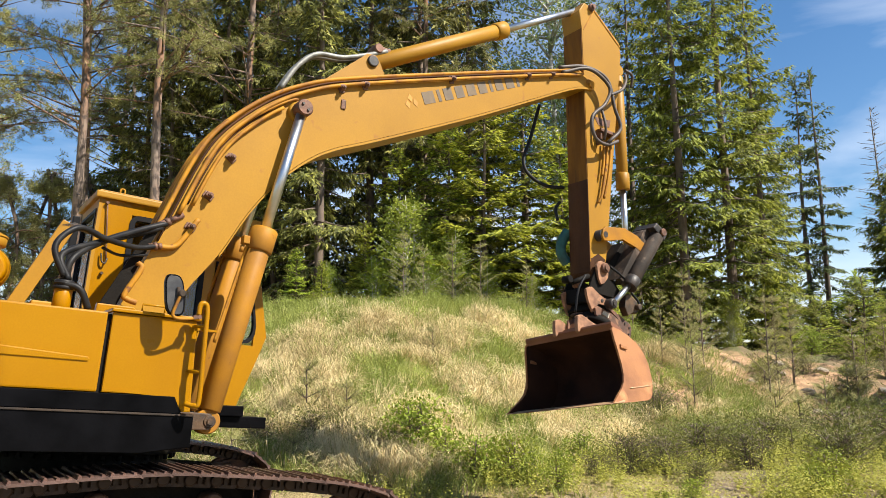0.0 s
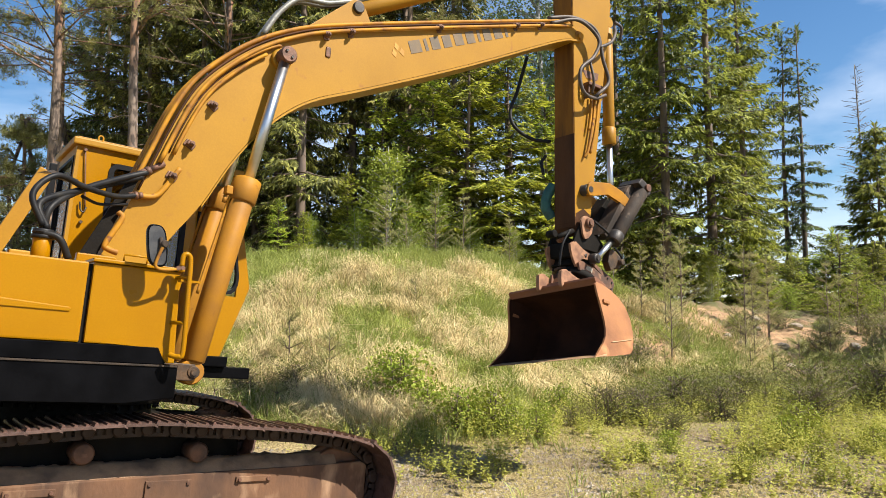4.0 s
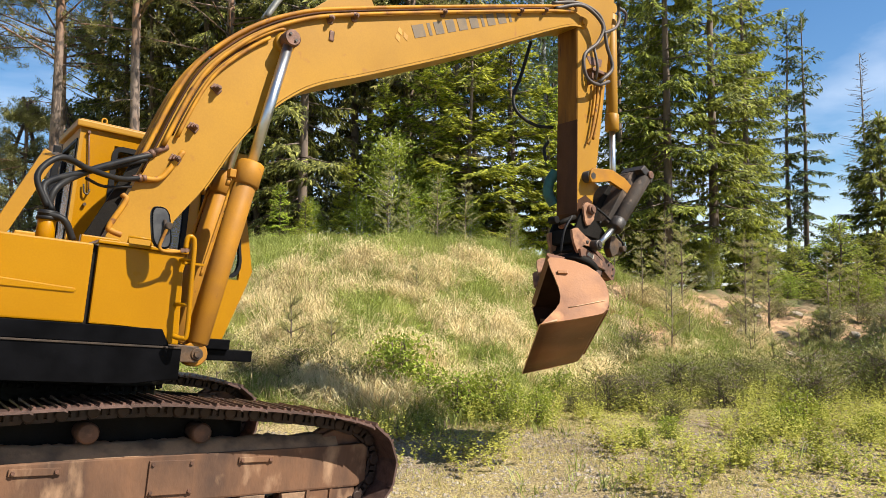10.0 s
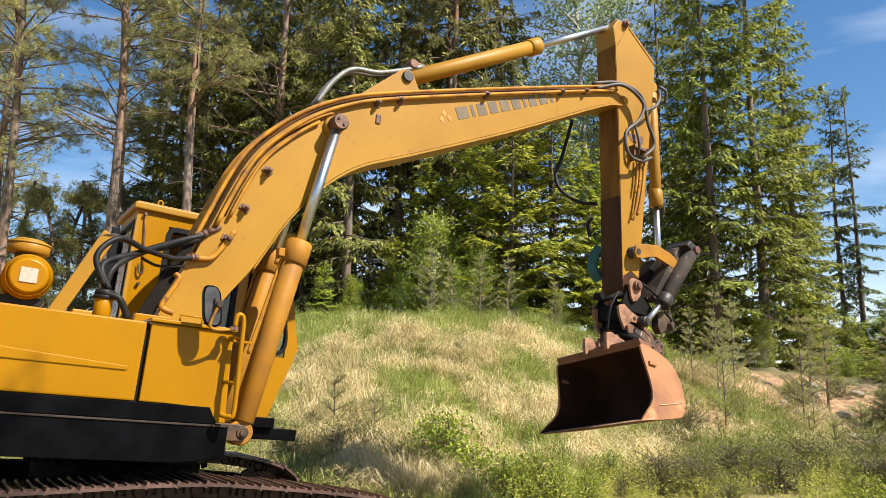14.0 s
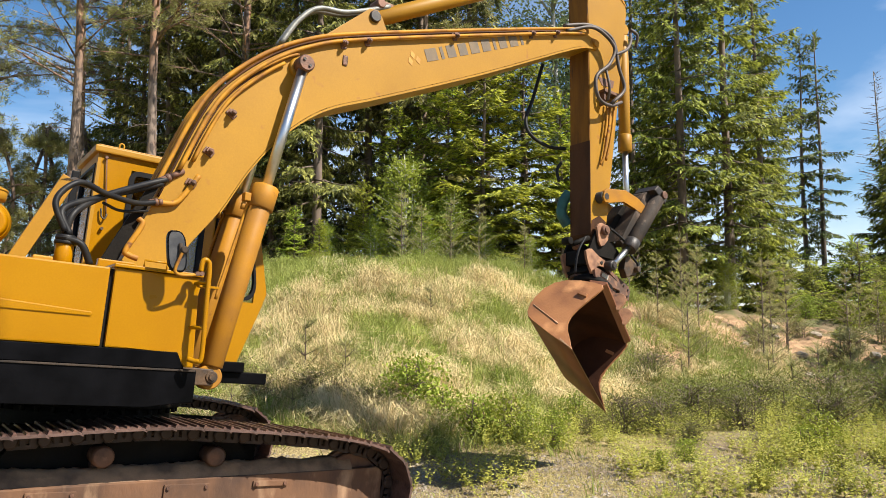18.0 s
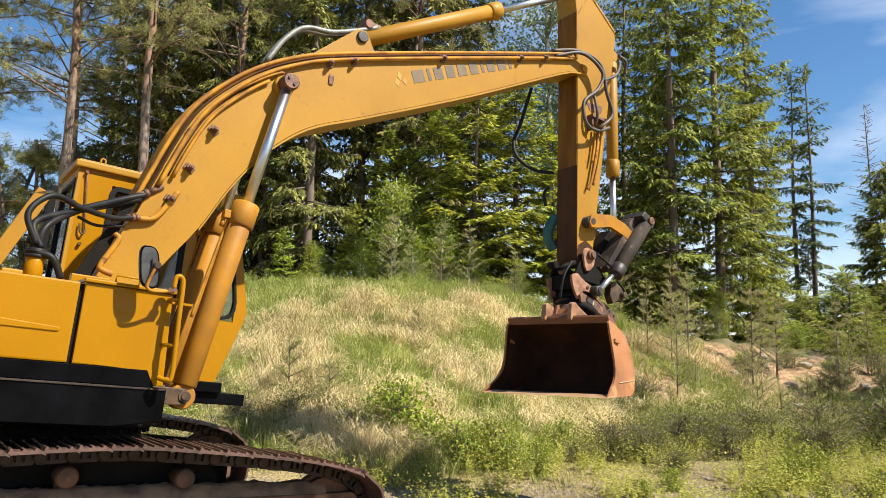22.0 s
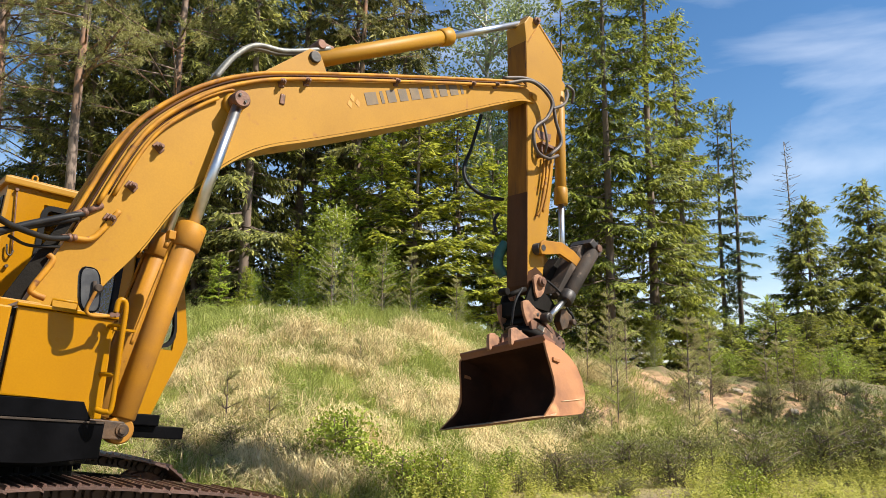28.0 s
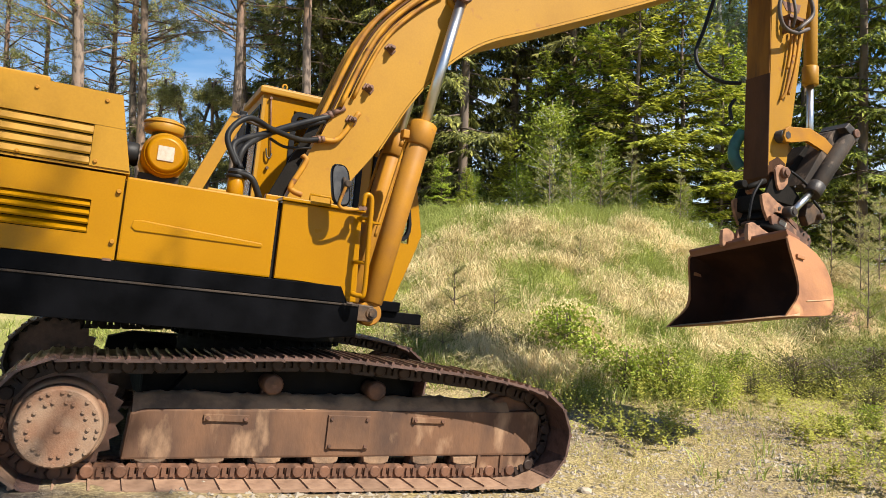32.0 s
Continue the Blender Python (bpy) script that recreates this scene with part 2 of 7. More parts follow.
M_RUST = material("rusty_bucket_steel", (0.32, 0.135, 0.048), 0.62, second=(0.19, 0.075, 0.028), scale=2.4, grain=110, bump=0.2, bump_scale=40, wear=(0.52, 0.25, 0.1), wear_at=(0.58, 0.74), wear_scale=3.5)
M_SHELL = material("dark_rusty_bucket_shell", (0.19, 0.071, 0.031), 0.6, second=(0.115, 0.043, 0.021), scale=1.8, grain=110, bump=0.2, bump_scale=40, wear=(0.26, 0.11, 0.06), wear_at=(0.64, 0.76), wear_scale=6, stretch=(1, 1, 0.5))
# rust taken near black: the shade inside the bucket is in this colour
M_INNER = material("shaded_rusty_bucket_inside", (0.05, 0.021, 0.012), 0.85, spec=0.1, second=(0.028, 0.013, 0.009), scale=3, grain=90, bump=0.3, bump_scale=30)
M_WORN = material("worn_bright_cutting_edge", (0.46, 0.3, 0.17), 0.5, metal=0.3, second=(0.36, 0.19, 0.1), scale=6, grain=120, bump=0.15)
M_CHROME = material("chrome_rod", (0.60, 0.60, 0.60), 0.33, metal=1.0, second=(0.5, 0.52, 0.55), scale=3, grain=20, bump=0.0, rough_var=0.05)
M_RUBBER = material("black_rubber_hose", (0.009, 0.009, 0.01), 0.5, spec=0.2, second=(0.018, 0.017, 0.016), scale=8, grain=120, bump=0.08)
M_BROWNHOSE = material("dusty_hose", (0.075, 0.055, 0.045), 0.6, second=(0.04, 0.03, 0.026), scale=8, grain=120, bump=0.08)
M_GREYHOSE = material("grey_armoured_hose", (0.2, 0.2, 0.18), 0.5, metal=0.3, second=(0.12, 0.12, 0.11), scale=10, grain=140, bump=0.2)
M_TEAL = material("teal_hose_sleeve", (0.02, 0.1, 0.085), 0.6, second=(0.015, 0.05, 0.045), scale=8, grain=100, bump=0.1)
M_BOLT = material("rusty_bolt_steel", (0.17, 0.085, 0.055), 0.6, metal=0.4, second=(0.09, 0.05, 0.035), scale=14, grain=120, bump=0.2)
M_HUB = material("dusty_final_drive_cover", (0.24, 0.155, 0.098), 0.8, second=(0.19, 0.095, 0.052), scale=5, grain=90, bump=0.25)
M_GLASS = glass("cab_glass")
M_MIRBACK = material("dusty_grey_plastic", (0.035, 0.036, 0.04), 0.5, spec=0.3, second=(0.06, 0.06, 0.062), scale=14, grain=120, bump=0.1)
M_FOOT = material("oily_brown_bracket", (0.085, 0.045, 0.018), 0.65, second=(0.03, 0.018, 0.01), scale=9, mix=(0.4, 0.6), grain=100, bump=0.4, bump_scale=40)
M_SEAL = material("black_window_rubber", (0.008, 0.008, 0.009), 0.55, spec=0.15, grain=80, bump=0.05)
M_LABEL = material("faded_white_label", (0.42, 0.37, 0.3), 0.6, second=(0.34, 0.29, 0.22), scale=30, grain=200, bump=0.0)
M_LETTER = material("grey_brand_lettering", (0.15, 0.125, 0.10), 0.7, spec=0.1, second=(0.2, 0.15, 0.10), scale=8, grain=90, bump=0.0)
M_LOGO = material("faded_logo_marks", (0.50, 0.225, 0.014), 0.5, grain=90, bump=0.0)
M_SEAT = material("dark_cab_interior", (0.03, 0.03, 0.032), 0.8, grain=60, bump=0.1)


# ---- ground: gravel yard, grassy mound behind the machine, sandy bank further off ----
BASE = pose(-2.258, 4.506, -0.025, -1.342, 5.719, 35.699)      # the machine's own frame, x ahead, y to its left, z up, on the yard


def smooth(t):
    t = min(max(t, 0.0), 1.0)
    return t * t * (3 - 2 * t)


def lerp(x, table):
    for (a, va), (b, vb) in zip(table, table[1:]):
        if x <= b:
            return va + (vb - va) * smooth((x - a) / (b - a)) if x > a else va
    return table[-1][1]


FOOT = [(-14, 10.5), (-5, 8.7), (-1.5, 8.9), (0.5, 10.3), (3, 13.2), (8, 14.0), (16, 14.5)]
CREST = [(-14, 20.0), (-3, 18.4), (1, 18.4), (6, 21.0), (10, 24.0), (20, 25.0)]
RISE = [(-14, 2.4), (-4, 3.02), (0, 3.08), (4, 2.6), (8, 1.9), (14, 1.5), (25, 0.9)]


def height(x, y):
    s = (x + 2.258) * 0.812 + (y - 4.506) * 0.584          # distance ahead along the tracks
    z = -0.03 - 0.1 * s - 0.02 * (y - 5)
    if s > 2.5:
        z += 0.1 * (s - 2.5) * smooth((s - 2.5) / 3.0)
    if s < -3:
        z -= 0.1 * (-3 - s) * smooth((-3 - s) / 5.0)
    if y > 5:
        z += 0.02 * (y - 5) * smooth((y - 5) / 3.0)
    y0, y1, r = lerp(x, FOOT), lerp(x, CREST), lerp(x, RISE)
    t = (y - y0) / (y1 - y0)
    if t > 0:
        tt = min(t, 1.0)
        z += r * (0.2 * smooth(tt) + 0.8 * (tt ** 1.15 if tt < 0.9 else 0.8859 + 0.7 * (tt - 0.9)))
        if t > 1:
            z -= min((y - y1) * 0.03, 2.2)
    d = math.hypot(x, y)
    amp = smooth((y - 9.5) / 3) * 0.2 + 0.02
    z += amp * noise.noise((x * 0.55, y * 0.55, 1.3)) + amp * 0.85 * noise.noise((x * 1.9, y * 1.9, 4.1)) + 0.012 * noise.noise((x * 5, y * 5, 0))
    if d > 60:
        z -= min((d - 60) * 0.02, 6)
    return z


def ground_sheet():
    def axis(lo, hi, step, far):
        mid = list(np.arange(lo, hi + 1e-6, step))
        out, a, g = [], hi, step
        while a < far:
            g *= 1.22
            a += g
            out.append(a)
        left, a, g = [], lo, step
        while a > -far:
            g *= 1.22
            a -= g
            left.append(a)
        return left[::-1] + mid + out
    xs, ys = axis(-9, 14, 0.19, 2500), axis(-1, 26, 0.19, 2500)
    v = [(x, y, height(x, y)) for y in ys for x in xs]
    w = len(xs)
    f = [(j * w + i, j * w + i + 1, (j + 1) * w + i + 1, (j + 1) * w + i) for j in range(len(ys) - 1) for i in range(w - 1)]
    me = bpy.data.meshes.new("ground")
    me.from_pydata(v, [], f)
    me.polygons.foreach_set("use_smooth", [True] * len(f))
    return me


def ground_material():
    """Gravel on the yard, straw and turf on the slopes, bare sand where the bank has slipped."""
    m = bpy.data.materials.new("gravel_turf_and_sand")
    m.use_nodes = True
    n, l = m.node_tree.nodes, m.node_tree.links
    b = n["Principled BSDF"]
    b.inputs["Roughness"].default_value = 0.95
    b.inputs["Specular IOR Level"].default_value = 0.2
    co = n.new("ShaderNodeTexCoord").outputs["Object"]

    def tex(sc, d=5.0, kind="ShaderNodeTexNoise"):
        t = n.new(kind)
        t.inputs["Scale"].default_value = sc
        if kind == "ShaderNodeTexNoise":
            t.inputs["Detail"].default_value = d
        l.new(co, t.inputs["Vector"])
        return t

    def span(fac, lo, hi):
        r = n.new("ShaderNodeMapRange")
        r.inputs["From Min"].default_value, r.inputs["From Max"].default_value = lo, hi
        l.new(fac, r.inputs["Value"])
        return r.outputs["Result"]

    def blend(fac, a, c):
        x = n.new("ShaderNodeMix")
        x.data_type = "RGBA"
        l.new(fac, x.inputs["Factor"])
        for sock, v in (("A", a), ("B", c)):
            if isinstance(v, tuple):
                x.inputs[sock].default_value = (*v, 1)
            else:
                l.new(v, x.inputs[sock])
        return x.outputs["Result"]

    pebbles = tex(60, kind="ShaderNodeTexVoronoi")
    gravel = blend(span(pebbles.outputs["Color"], 0.1, 0.9), (0.11, 0.083, 0.055), (0.30, 0.24, 0.165))
    gravel = blend(span(tex(9, 8.0).outputs["Fac"], 0.42, 0.62), gravel, (0.155, 0.11, 0.07))
    grit = tex(28, 10.0)
    litter = blend(span(tex(38, 6.0).outputs["Fac"], 0.42, 0.6), (0.17, 0.13, 0.06), (0.36, 0.285, 0.14))
    gravel = blend(span(tex(1.1).outputs["Fac"], 0.38, 0.54), gravel, litter)
    turf = blend(span(tex(2.6).outputs["Fac"], 0.4, 0.6), (0.42, 0.33, 0.17), (0.2, 0.21, 0.06))
    sand = blend(span(tex(7).outputs["Fac"], 0.4, 0.6), (0.40, 0.255, 0.145), (0.24, 0.15, 0.085))
    sep = n.new("ShaderNodeSeparateXYZ")
    l.new(co, sep.inputs["Vector"])
    wob = n.new("ShaderNodeMath")
    wob.operation = "MULTIPLY_ADD"
    l.new(tex(0.5).outputs["Fac"], wob.inputs[0])
    wob.inputs[1].default_value = 5.0
    l.new(sep.outputs["Y"], wob.inputs[2])
    turf = blend(span(sep.outputs["Y"], 20.0, 22.5), turf, (0.1, 0.11, 0.04))
    yard = blend(span(sep.outputs["X"], -3.6, -5.0), gravel, (0.2, 0.2, 0.06))
    turf = blend(span(sep.outputs["X"], 2.6, 5.0), turf, blend(span(tex(1.7).outputs["Fac"], 0.42, 0.58), (0.16, 0.12, 0.07), (0.11, 0.11, 0.045)))
    col = blend(span(wob.outputs["Value"], 12.2, 14.2), yard, turf)
    bank = n.new("ShaderNodeMath")
    bank.operation = "MULTIPLY"
    l.new(span(sep.outputs["X"], 3.4, 5.0), bank.inputs[0])
    l.new(span(wob.outputs["Value"], 14.8, 16.4), bank.inputs[1])
    slip = n.new("ShaderNodeMath")
    slip.operation = "MULTIPLY"
    l.new(bank.outputs["Value"], slip.inputs[0])
    l.new(span(tex(0.9, 7.0).outputs["Fac"], 0.40, 0.50), slip.inputs[1])
    near = n.new("ShaderNodeMath")
    near.operation = "MULTIPLY"
    l.new(slip.outputs["Value"], near.inputs[0])
    l.new(span(sep.outputs["Y"], 22.6, 21.6), near.inputs[1])
    col = blend(near.outputs["Value"], col, sand)
    l.new(col, b.inputs["Base Color"])
    bu = n.new("ShaderNodeBump")
    bu.inputs["Strength"].default_value = 0.7
    bu.inputs["Distance"].default_value = 0.03
    l.new(grit.outputs["Fac"], bu.inputs["Height"])
    l.new(bu.outputs["Normal"], b.inputs["Normal"])
    return m


ground = tagged(new("ground", ground_sheet()), "gravel yard rising to a straw-covered mound and sandy bank", kind="structure")
ground.data.materials.append(ground_material())


# ---- shape helpers ----
def box(bm, x0, x1, y0, y1, z0, z1, bevel=0.0):
    vs = [bm.verts.new((x, y, z)) for x in (x0, x1) for y in (y0, y1) for z in (z0, z1)]
    fs = [bm.faces.new([vs[i] for i in q]) for q in ((0, 1, 3, 2), (4, 6, 7, 5), (0, 4, 5, 1), (2, 3, 7, 6), (0, 2, 6, 4), (1, 5, 7, 3))]
    if bevel:
        es = {e for f in fs for e in f.edges}
        bmesh.ops.bevel(bm, geom=list(es), offset=bevel, segments=2, affect="EDGES", profile=0.6)
    return bm


def basis(d):
    d = Vector(d).normalized()
    u = d.cross(Vector((0, 1, 0)) if abs(d.y) < 0.9 else Vector((1, 0, 0))).normalized()
    return d, u, d.cross(u)


def cyl(bm, p0, p1, r, r1=None, seg=20, bevel=0.0):
    """A closed cylinder or cone from p0 to p1, with chamfered rims where a bevel is given."""
    p0, p1 = Vector(p0), Vector(p1)
    r1 = r if r1 is None else r1
    d, u, w = basis(p1 - p0)
    rings = [(p0, r - bevel), (p0 + d * bevel, r), (p1 - d * bevel, r1), (p1, r1 - bevel)] if bevel else [(p0, r), (p1, r1)]
    rows = [[bm.verts.new(p + (u * math.cos(a) + w * math.sin(a)) * q) for a in [2 * math.pi * k / seg for k in range(seg)]] for p, q in rings]
    for a, b in zip(rows, rows[1:]):
        for k in range(seg):
            f = bm.faces.new((a[k], a[(k + 1) % seg], b[(k + 1) % seg], b[k]))
            f.smooth = True
    bm.faces.new(rows[0][::-1])
    bm.faces.new(rows[-1])
    return bm


def prism(bm, outline, y0, y1, bevel=0.0, smooth_sides=False):
    """A plate with an outline of (x, z) pairs between two y."""
    a = [bm.verts.new((x, y0, z)) for x, z in outline]
    b = [bm.verts.new((x, y1, z)) for x, z in outline]
    n = len(outline)
    caps = [bm.faces.new(a), bm.faces.new(b[::-1])]
    sides = [bm.faces.new((a[i], b[i], b[(i + 1) % n], a[(i + 1) % n])) for i in range(n)]
    for f in sides:
        f.smooth = smooth_sides
    if bevel:
        es = {e for f in caps for e in f.edges}
        bmesh.ops.bevel(bm, geom=list(es), offset=bevel, segments=2, affect="EDGES", profile=0.6)
    return bm


def curve_points(pts, n=10):
    """Points along a smooth curve through the given ones."""
    p = [Vector(q) for q in pts]
    p = [p[0] * 2 - p[1]] + p + [p[-1] * 2 - p[-2]]
    out = []
    for i in range(1, len(p) - 2):
        for k in range(n):
            t = k / n
            out.append(0.5 * (2 * p[i] + (p[i + 1] - p[i - 1]) * t + (2 * p[i - 1] - 5 * p[i] + 4 * p[i + 1] - p[i + 2]) * t * t + (3 * p[i] - p[i - 1] - 3 * p[i + 1] + p[i + 2]) * t ** 3))
    return out + [p[-2]]


def tube(bm, pts, r, seg=10, n=8, taper=None):
    """A round tube along a smooth curve."""
    c = curve_points(pts, n) if n > 1 else [Vector(q) for q in pts]
    rows, up = [], None
    for i, p in enumerate(c):
        d = (c[min(i + 1, len(c) - 1)] - c[max(i - 1, 0)]).normalized()
        if up is None:
            _, up, _ = basis(d)
        up = (up - d * up.dot(d)).normalized()
        w = d.cross(up)
        q = r if taper is None else r + (taper - r) * i / (len(c) - 1)
        rows.append([bm.verts.new(p + (up * math.cos(a) + w * math.sin(a)) * q) for a in [2 * math.pi * k / seg for k in range(seg)]])
    for a, b in zip(rows, rows[1:]):
        for k in range(seg):
            f = bm.faces.new((a[k], a[(k + 1) % seg], b[(k + 1) % seg], b[k]))
            f.smooth = True
    bm.faces.new(rows[0][::-1])
    bm.faces.new(rows[-1])
    return bm


def part(name, bm, mat, parent, label="", at=None, kind=""):
    """Links a bmesh as one mesh object under a thing or a part."""
    bmesh.ops.recalc_face_normals(bm, faces=bm.faces)
    me = bpy.data.meshes.new(name)
    bm.to_mesh(me)
    bm.free()
    me.materials.append(mat)
    ob = new(name, me)
    ob.parent = parent
    if at is not None:
        ob.matrix_basis = at
    return tagged(ob, label, kind=kind)


def piece(name, me, parent, at):
    """One more object on a mesh that alike pieces share."""
    ob = new(name, me)
    ob.parent = parent
    ob.matrix_basis = at
    return ob


def mesh_of(name, bm, mat):
    bmesh.ops.recalc_face_normals(bm, faces=bm.faces)
    me = bpy.data.meshes.new(name)
    bm.to_mesh(me)
    bm.free()
    me.materials.append(mat)
    return me


def B():
    return bmesh.new()


# ---- the crawler excavator, in its own frame: x ahead, y to its left, z up ----
excavator = tagged(new("excavator"), "old yellow crawler excavator with black skirt standing on gravel", "excavator")
excavator.empty_display_size = 0.5
excavator.matrix_basis = BASE
EX = excavator

# ---- undercarriage ----
TY0, TW, GAUGE = -0.03, 0.64, 2.4      # outer edge of the right-hand shoes, shoe width, track spacing


def track_loop():
    """The line of the shoes' inner faces: round the sprocket and the idler, sagging on the carrier rollers."""
    sx, sz, sr, ix, iz, ir = -1.10, 0.395, 0.365, 2.06, 0.385, 0.345
    pts = []
    for k in range(17):
        a = radians(270 - 180 * k / 16)
        pts.append((sx + sr * math.cos(a), sz + sr * math.sin(a)))
    top = [(-0.75, 0.775), (-0.3, 0.805), (0.16, 0.842), (0.55, 0.86), (0.91, 0.845), (1.4, 0.82), (1.85, 0.78)]
    pts += top
    for k in range(17):
        a = radians(90 - 180 * k / 16)
        pts.append((ix + ir * math.cos(a), iz + ir * math.sin(a)))
    pts += [(1.6, 0.033), (0.5, 0.03), (-0.6, 0.03)]
    return pts


def even_steps(pts, n):
    p = [Vector((a, 0, b)) for a, b in pts]
    p.append(p[0])
    length = [0.0]
    for a, b in zip(p, p[1:]):
        length.append(length[-1] + (b - a).length)
    out = []
    for k in range(n):
        s = length[-1] * (k + 0.35) / n
        i = max(j for j in range(len(p) - 1) if length[j] <= s)
        t = (s - length[i]) / max(length[i + 1] - length[i], 1e-6)
        out.append(p[i].lerp(p[i + 1], t))
    return out, length[-1] / n


def shoe_mesh(pitch, mat, bars):
    bm = B()
    h = pitch / 2
    # plate with a lip that overlaps its neighbour, and three grouser bars
    prism(bm, [(-h, 0.0), (h * 0.9, 0.0), (h * 1.12, -0.012), (h * 1.12, 0.004), (h * 0.88, 0.018), (-h, 0.018)], 0, TW)
    plate = set(bm.faces)
    for gx, gh in ((-h * 0.82, 0.036), (-h * 0.08, 0.03), (h * 0.62, 0.03)):
        prism(bm, [(gx - 0.013, 0.016), (gx + 0.013, 0.016), (gx + 0.007, gh), (gx - 0.007, gh)], 0.012, TW - 0.012)
    for f in bm.faces:
        f.material_index = 0 if f in plate else 1
    me = mesh_of("track_shoe", bm, mat)
    me.materials.append(bars)
    return me


def link_mesh(pitch, mat):
    bm = B()
    h = pitch / 2
    cyl(bm, (-h * 0.75, 0.25, -0.05), (-h * 0.75, 0.53, -0.05), 0.022, seg=8)
    for y in (0.27, 0.47):
        # a side bar with two bolt windows through it
        prism(bm, [(-h * 1.05, -0.072), (-h * 0.9, -0.098), (h * 0.8, -0.098), (h * 1.0, -0.072)], y, y + 0.04)
        prism(bm, [(-h * 1.05, -0.03), (h * 1.0, -0.03), (h * 0.95, -0.004), (-h * 0.95, -0.004)], y, y + 0.04)
        for xa, xb in ((-h * 1.1, -h * 0.3), (h * 0.02, h * 0.2), (h * 0.56, h * 1.05)):
            prism(bm, [(xa, -0.073), (xb, -0.073), (xb, -0.029), (xa, -0.029)], y, y + 0.04)
        cyl(bm, (-h * 0.75, y - 0.022, -0.05), (-h * 0.75, y + 0.062, -0.05), 0.042, seg=12, bevel=0.008)
        for bx in (-h * 0.05, h * 0.5):
            box(bm, bx - 0.014, bx + 0.014, y - 0.018, y, -0.075, -0.02)
    return mesh_of("track_link", bm, mat)


TRACK_MESHES = []


def crawler(y0, side):
    """One crawler: frame, sprocket, idler, rollers, chain and shoes. side: +1 where its outer face is turned to -y."""
    def yy(a, b):
        return (y0 + a, y0 + b) if side > 0 else (y0 + TW - b, y0 + TW - a)
    bm = B()
    ya, yb = yy(0.25, 0.49)
    prism(bm, [(-0.73, 0.152), (2.21, 0.212), (2.29, 0.26), (2.29, 0.515), (2.24, 0.55), (1.98, 0.535), (-0.62, 0.47), (-0.71, 0.44)], ya, yb, bevel=0.016)
    prism(bm, [(1.72, 0.06), (2.12, 0.075), (2.2, 0.12), (2.2, 0.215), (1.7, 0.21)], *yy(0.265, 0.47), bevel=0.008)
    fr = part("track_frame", bm, M_FRAME, EX, "rusty mud-stained track frame")
    s = 1 if side > 0 else -1
    ye = y0 + 0.25 if side > 0 else y0 + TW - 0.25
    # bolted covers
    for x0, x1, z0, z1 in ((-0.27, 0.02, 0.405, 0.45), (0.56, 0.87, 0.24, 0.47), (1.19, 1.46, 0.435, 0.475)):
        bm = B()
        box(bm, x0, x1, ye - 0.016 * s, ye + 0.004 * s, z0, z1, 0.004)
        part("cover_plate", bm, M_FRAME, fr)
        for bx, bz in ((x0 + 0.025, z0 + 0.022), (x1 - 0.025, z0 + 0.022), (x0 + 0.025, z1 - 0.022), (x1 - 0.025, z1 - 0.022)):
            if z1 - z0 > 0.1 or bz < (z0 + z1) / 2:
                bm = B()
                cyl(bm, (bx, ye - 0.028 * s, bz), (bx, ye - 0.014 * s, bz), 0.013, seg=6)
                part("bolt", bm, M_BOLT, fr)
    # weld ribs on the front guard
    for x in (1.78, 1.98):
        bm = B()
        box(bm, x - 0.012, x + 0.012, *sorted((ye + 0.0 * s, ye + 0.022 * s)), 0.075, 0.205)
        part("rib", bm, M_FRAME, fr)
    # sloping top of the frame under a crust of dried mud
    bm = B()
    n = 130
    rows = []
    for k in range(n + 1):
        x = -0.7 + 2.72 * k / n
        zt = 0.462 + 0.068 * (x + 0.7) / 2.72
        lump = [0.016 * noise.noise((x * 7, j * 3.1, side * 5.0)) + 0.009 * noise.noise((x * 23, j * 7.7, side * 9.0)) for j in range(5)]
        line = ((0.003, -0.03, 0.0), (0.035, 0.03, 0.35), (0.085, 0.085, 0.8), (0.13, 0.1, 1.4), (0.235, 0.05, 1.0))
        rows.append([bm.verts.new((x, ye + s * d, zt + h + lump[j] * g)) for j, (d, h, g) in enumerate(line)])
    for a, b in zip(rows, rows[1:]):
        for k in range(4):
            bm.faces.new((a[k], a[k + 1], b[k + 1], b[k])).smooth = True
    part("mud", bm, M_MUD, fr, "dried mud lying on the sloping frame top")
    # added block that darkens the gap above the far frame, in place of shade
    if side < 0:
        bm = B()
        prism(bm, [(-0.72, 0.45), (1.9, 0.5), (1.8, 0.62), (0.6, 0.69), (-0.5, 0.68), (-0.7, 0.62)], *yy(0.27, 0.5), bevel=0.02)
        part("mud_bank", bm, M_GRIME_SHADE, fr, "added near-black block standing for shade over the far frame")
    # sprocket and final drive
    yc = y0 + 0.32 + 0.04 * s
    bm = B()
    teeth = []
    for k in range(44):
        a = 2 * math.pi * k / 44
        r = 0.365 if k % 2 == 0 else 0.322
        teeth.append((-1.10 + r * math.cos(a), 0.395 + r * math.sin(a)))
    prism(bm, teeth, yc - 0.035, yc + 0.035)
    spr = part("sprocket", bm, M_TRACK, EX, "rusty toothed drive sprocket")
    bm = B()
    outer = ye - 0.2 * s
    HX, HZ = -1.09, 0.372
    cyl(bm, (HX, yc, HZ), (HX, ye - 0.06 * s, HZ), 0.27, 0.262, seg=40, bevel=0.012)
    cyl(bm, (HX, ye - 0.05 * s, HZ), (HX, outer, HZ), 0.24, 0.228, seg=40, bevel=0.01)
    part("drive_cover", bm, M_HUB, spr, "dusty round final drive cover")
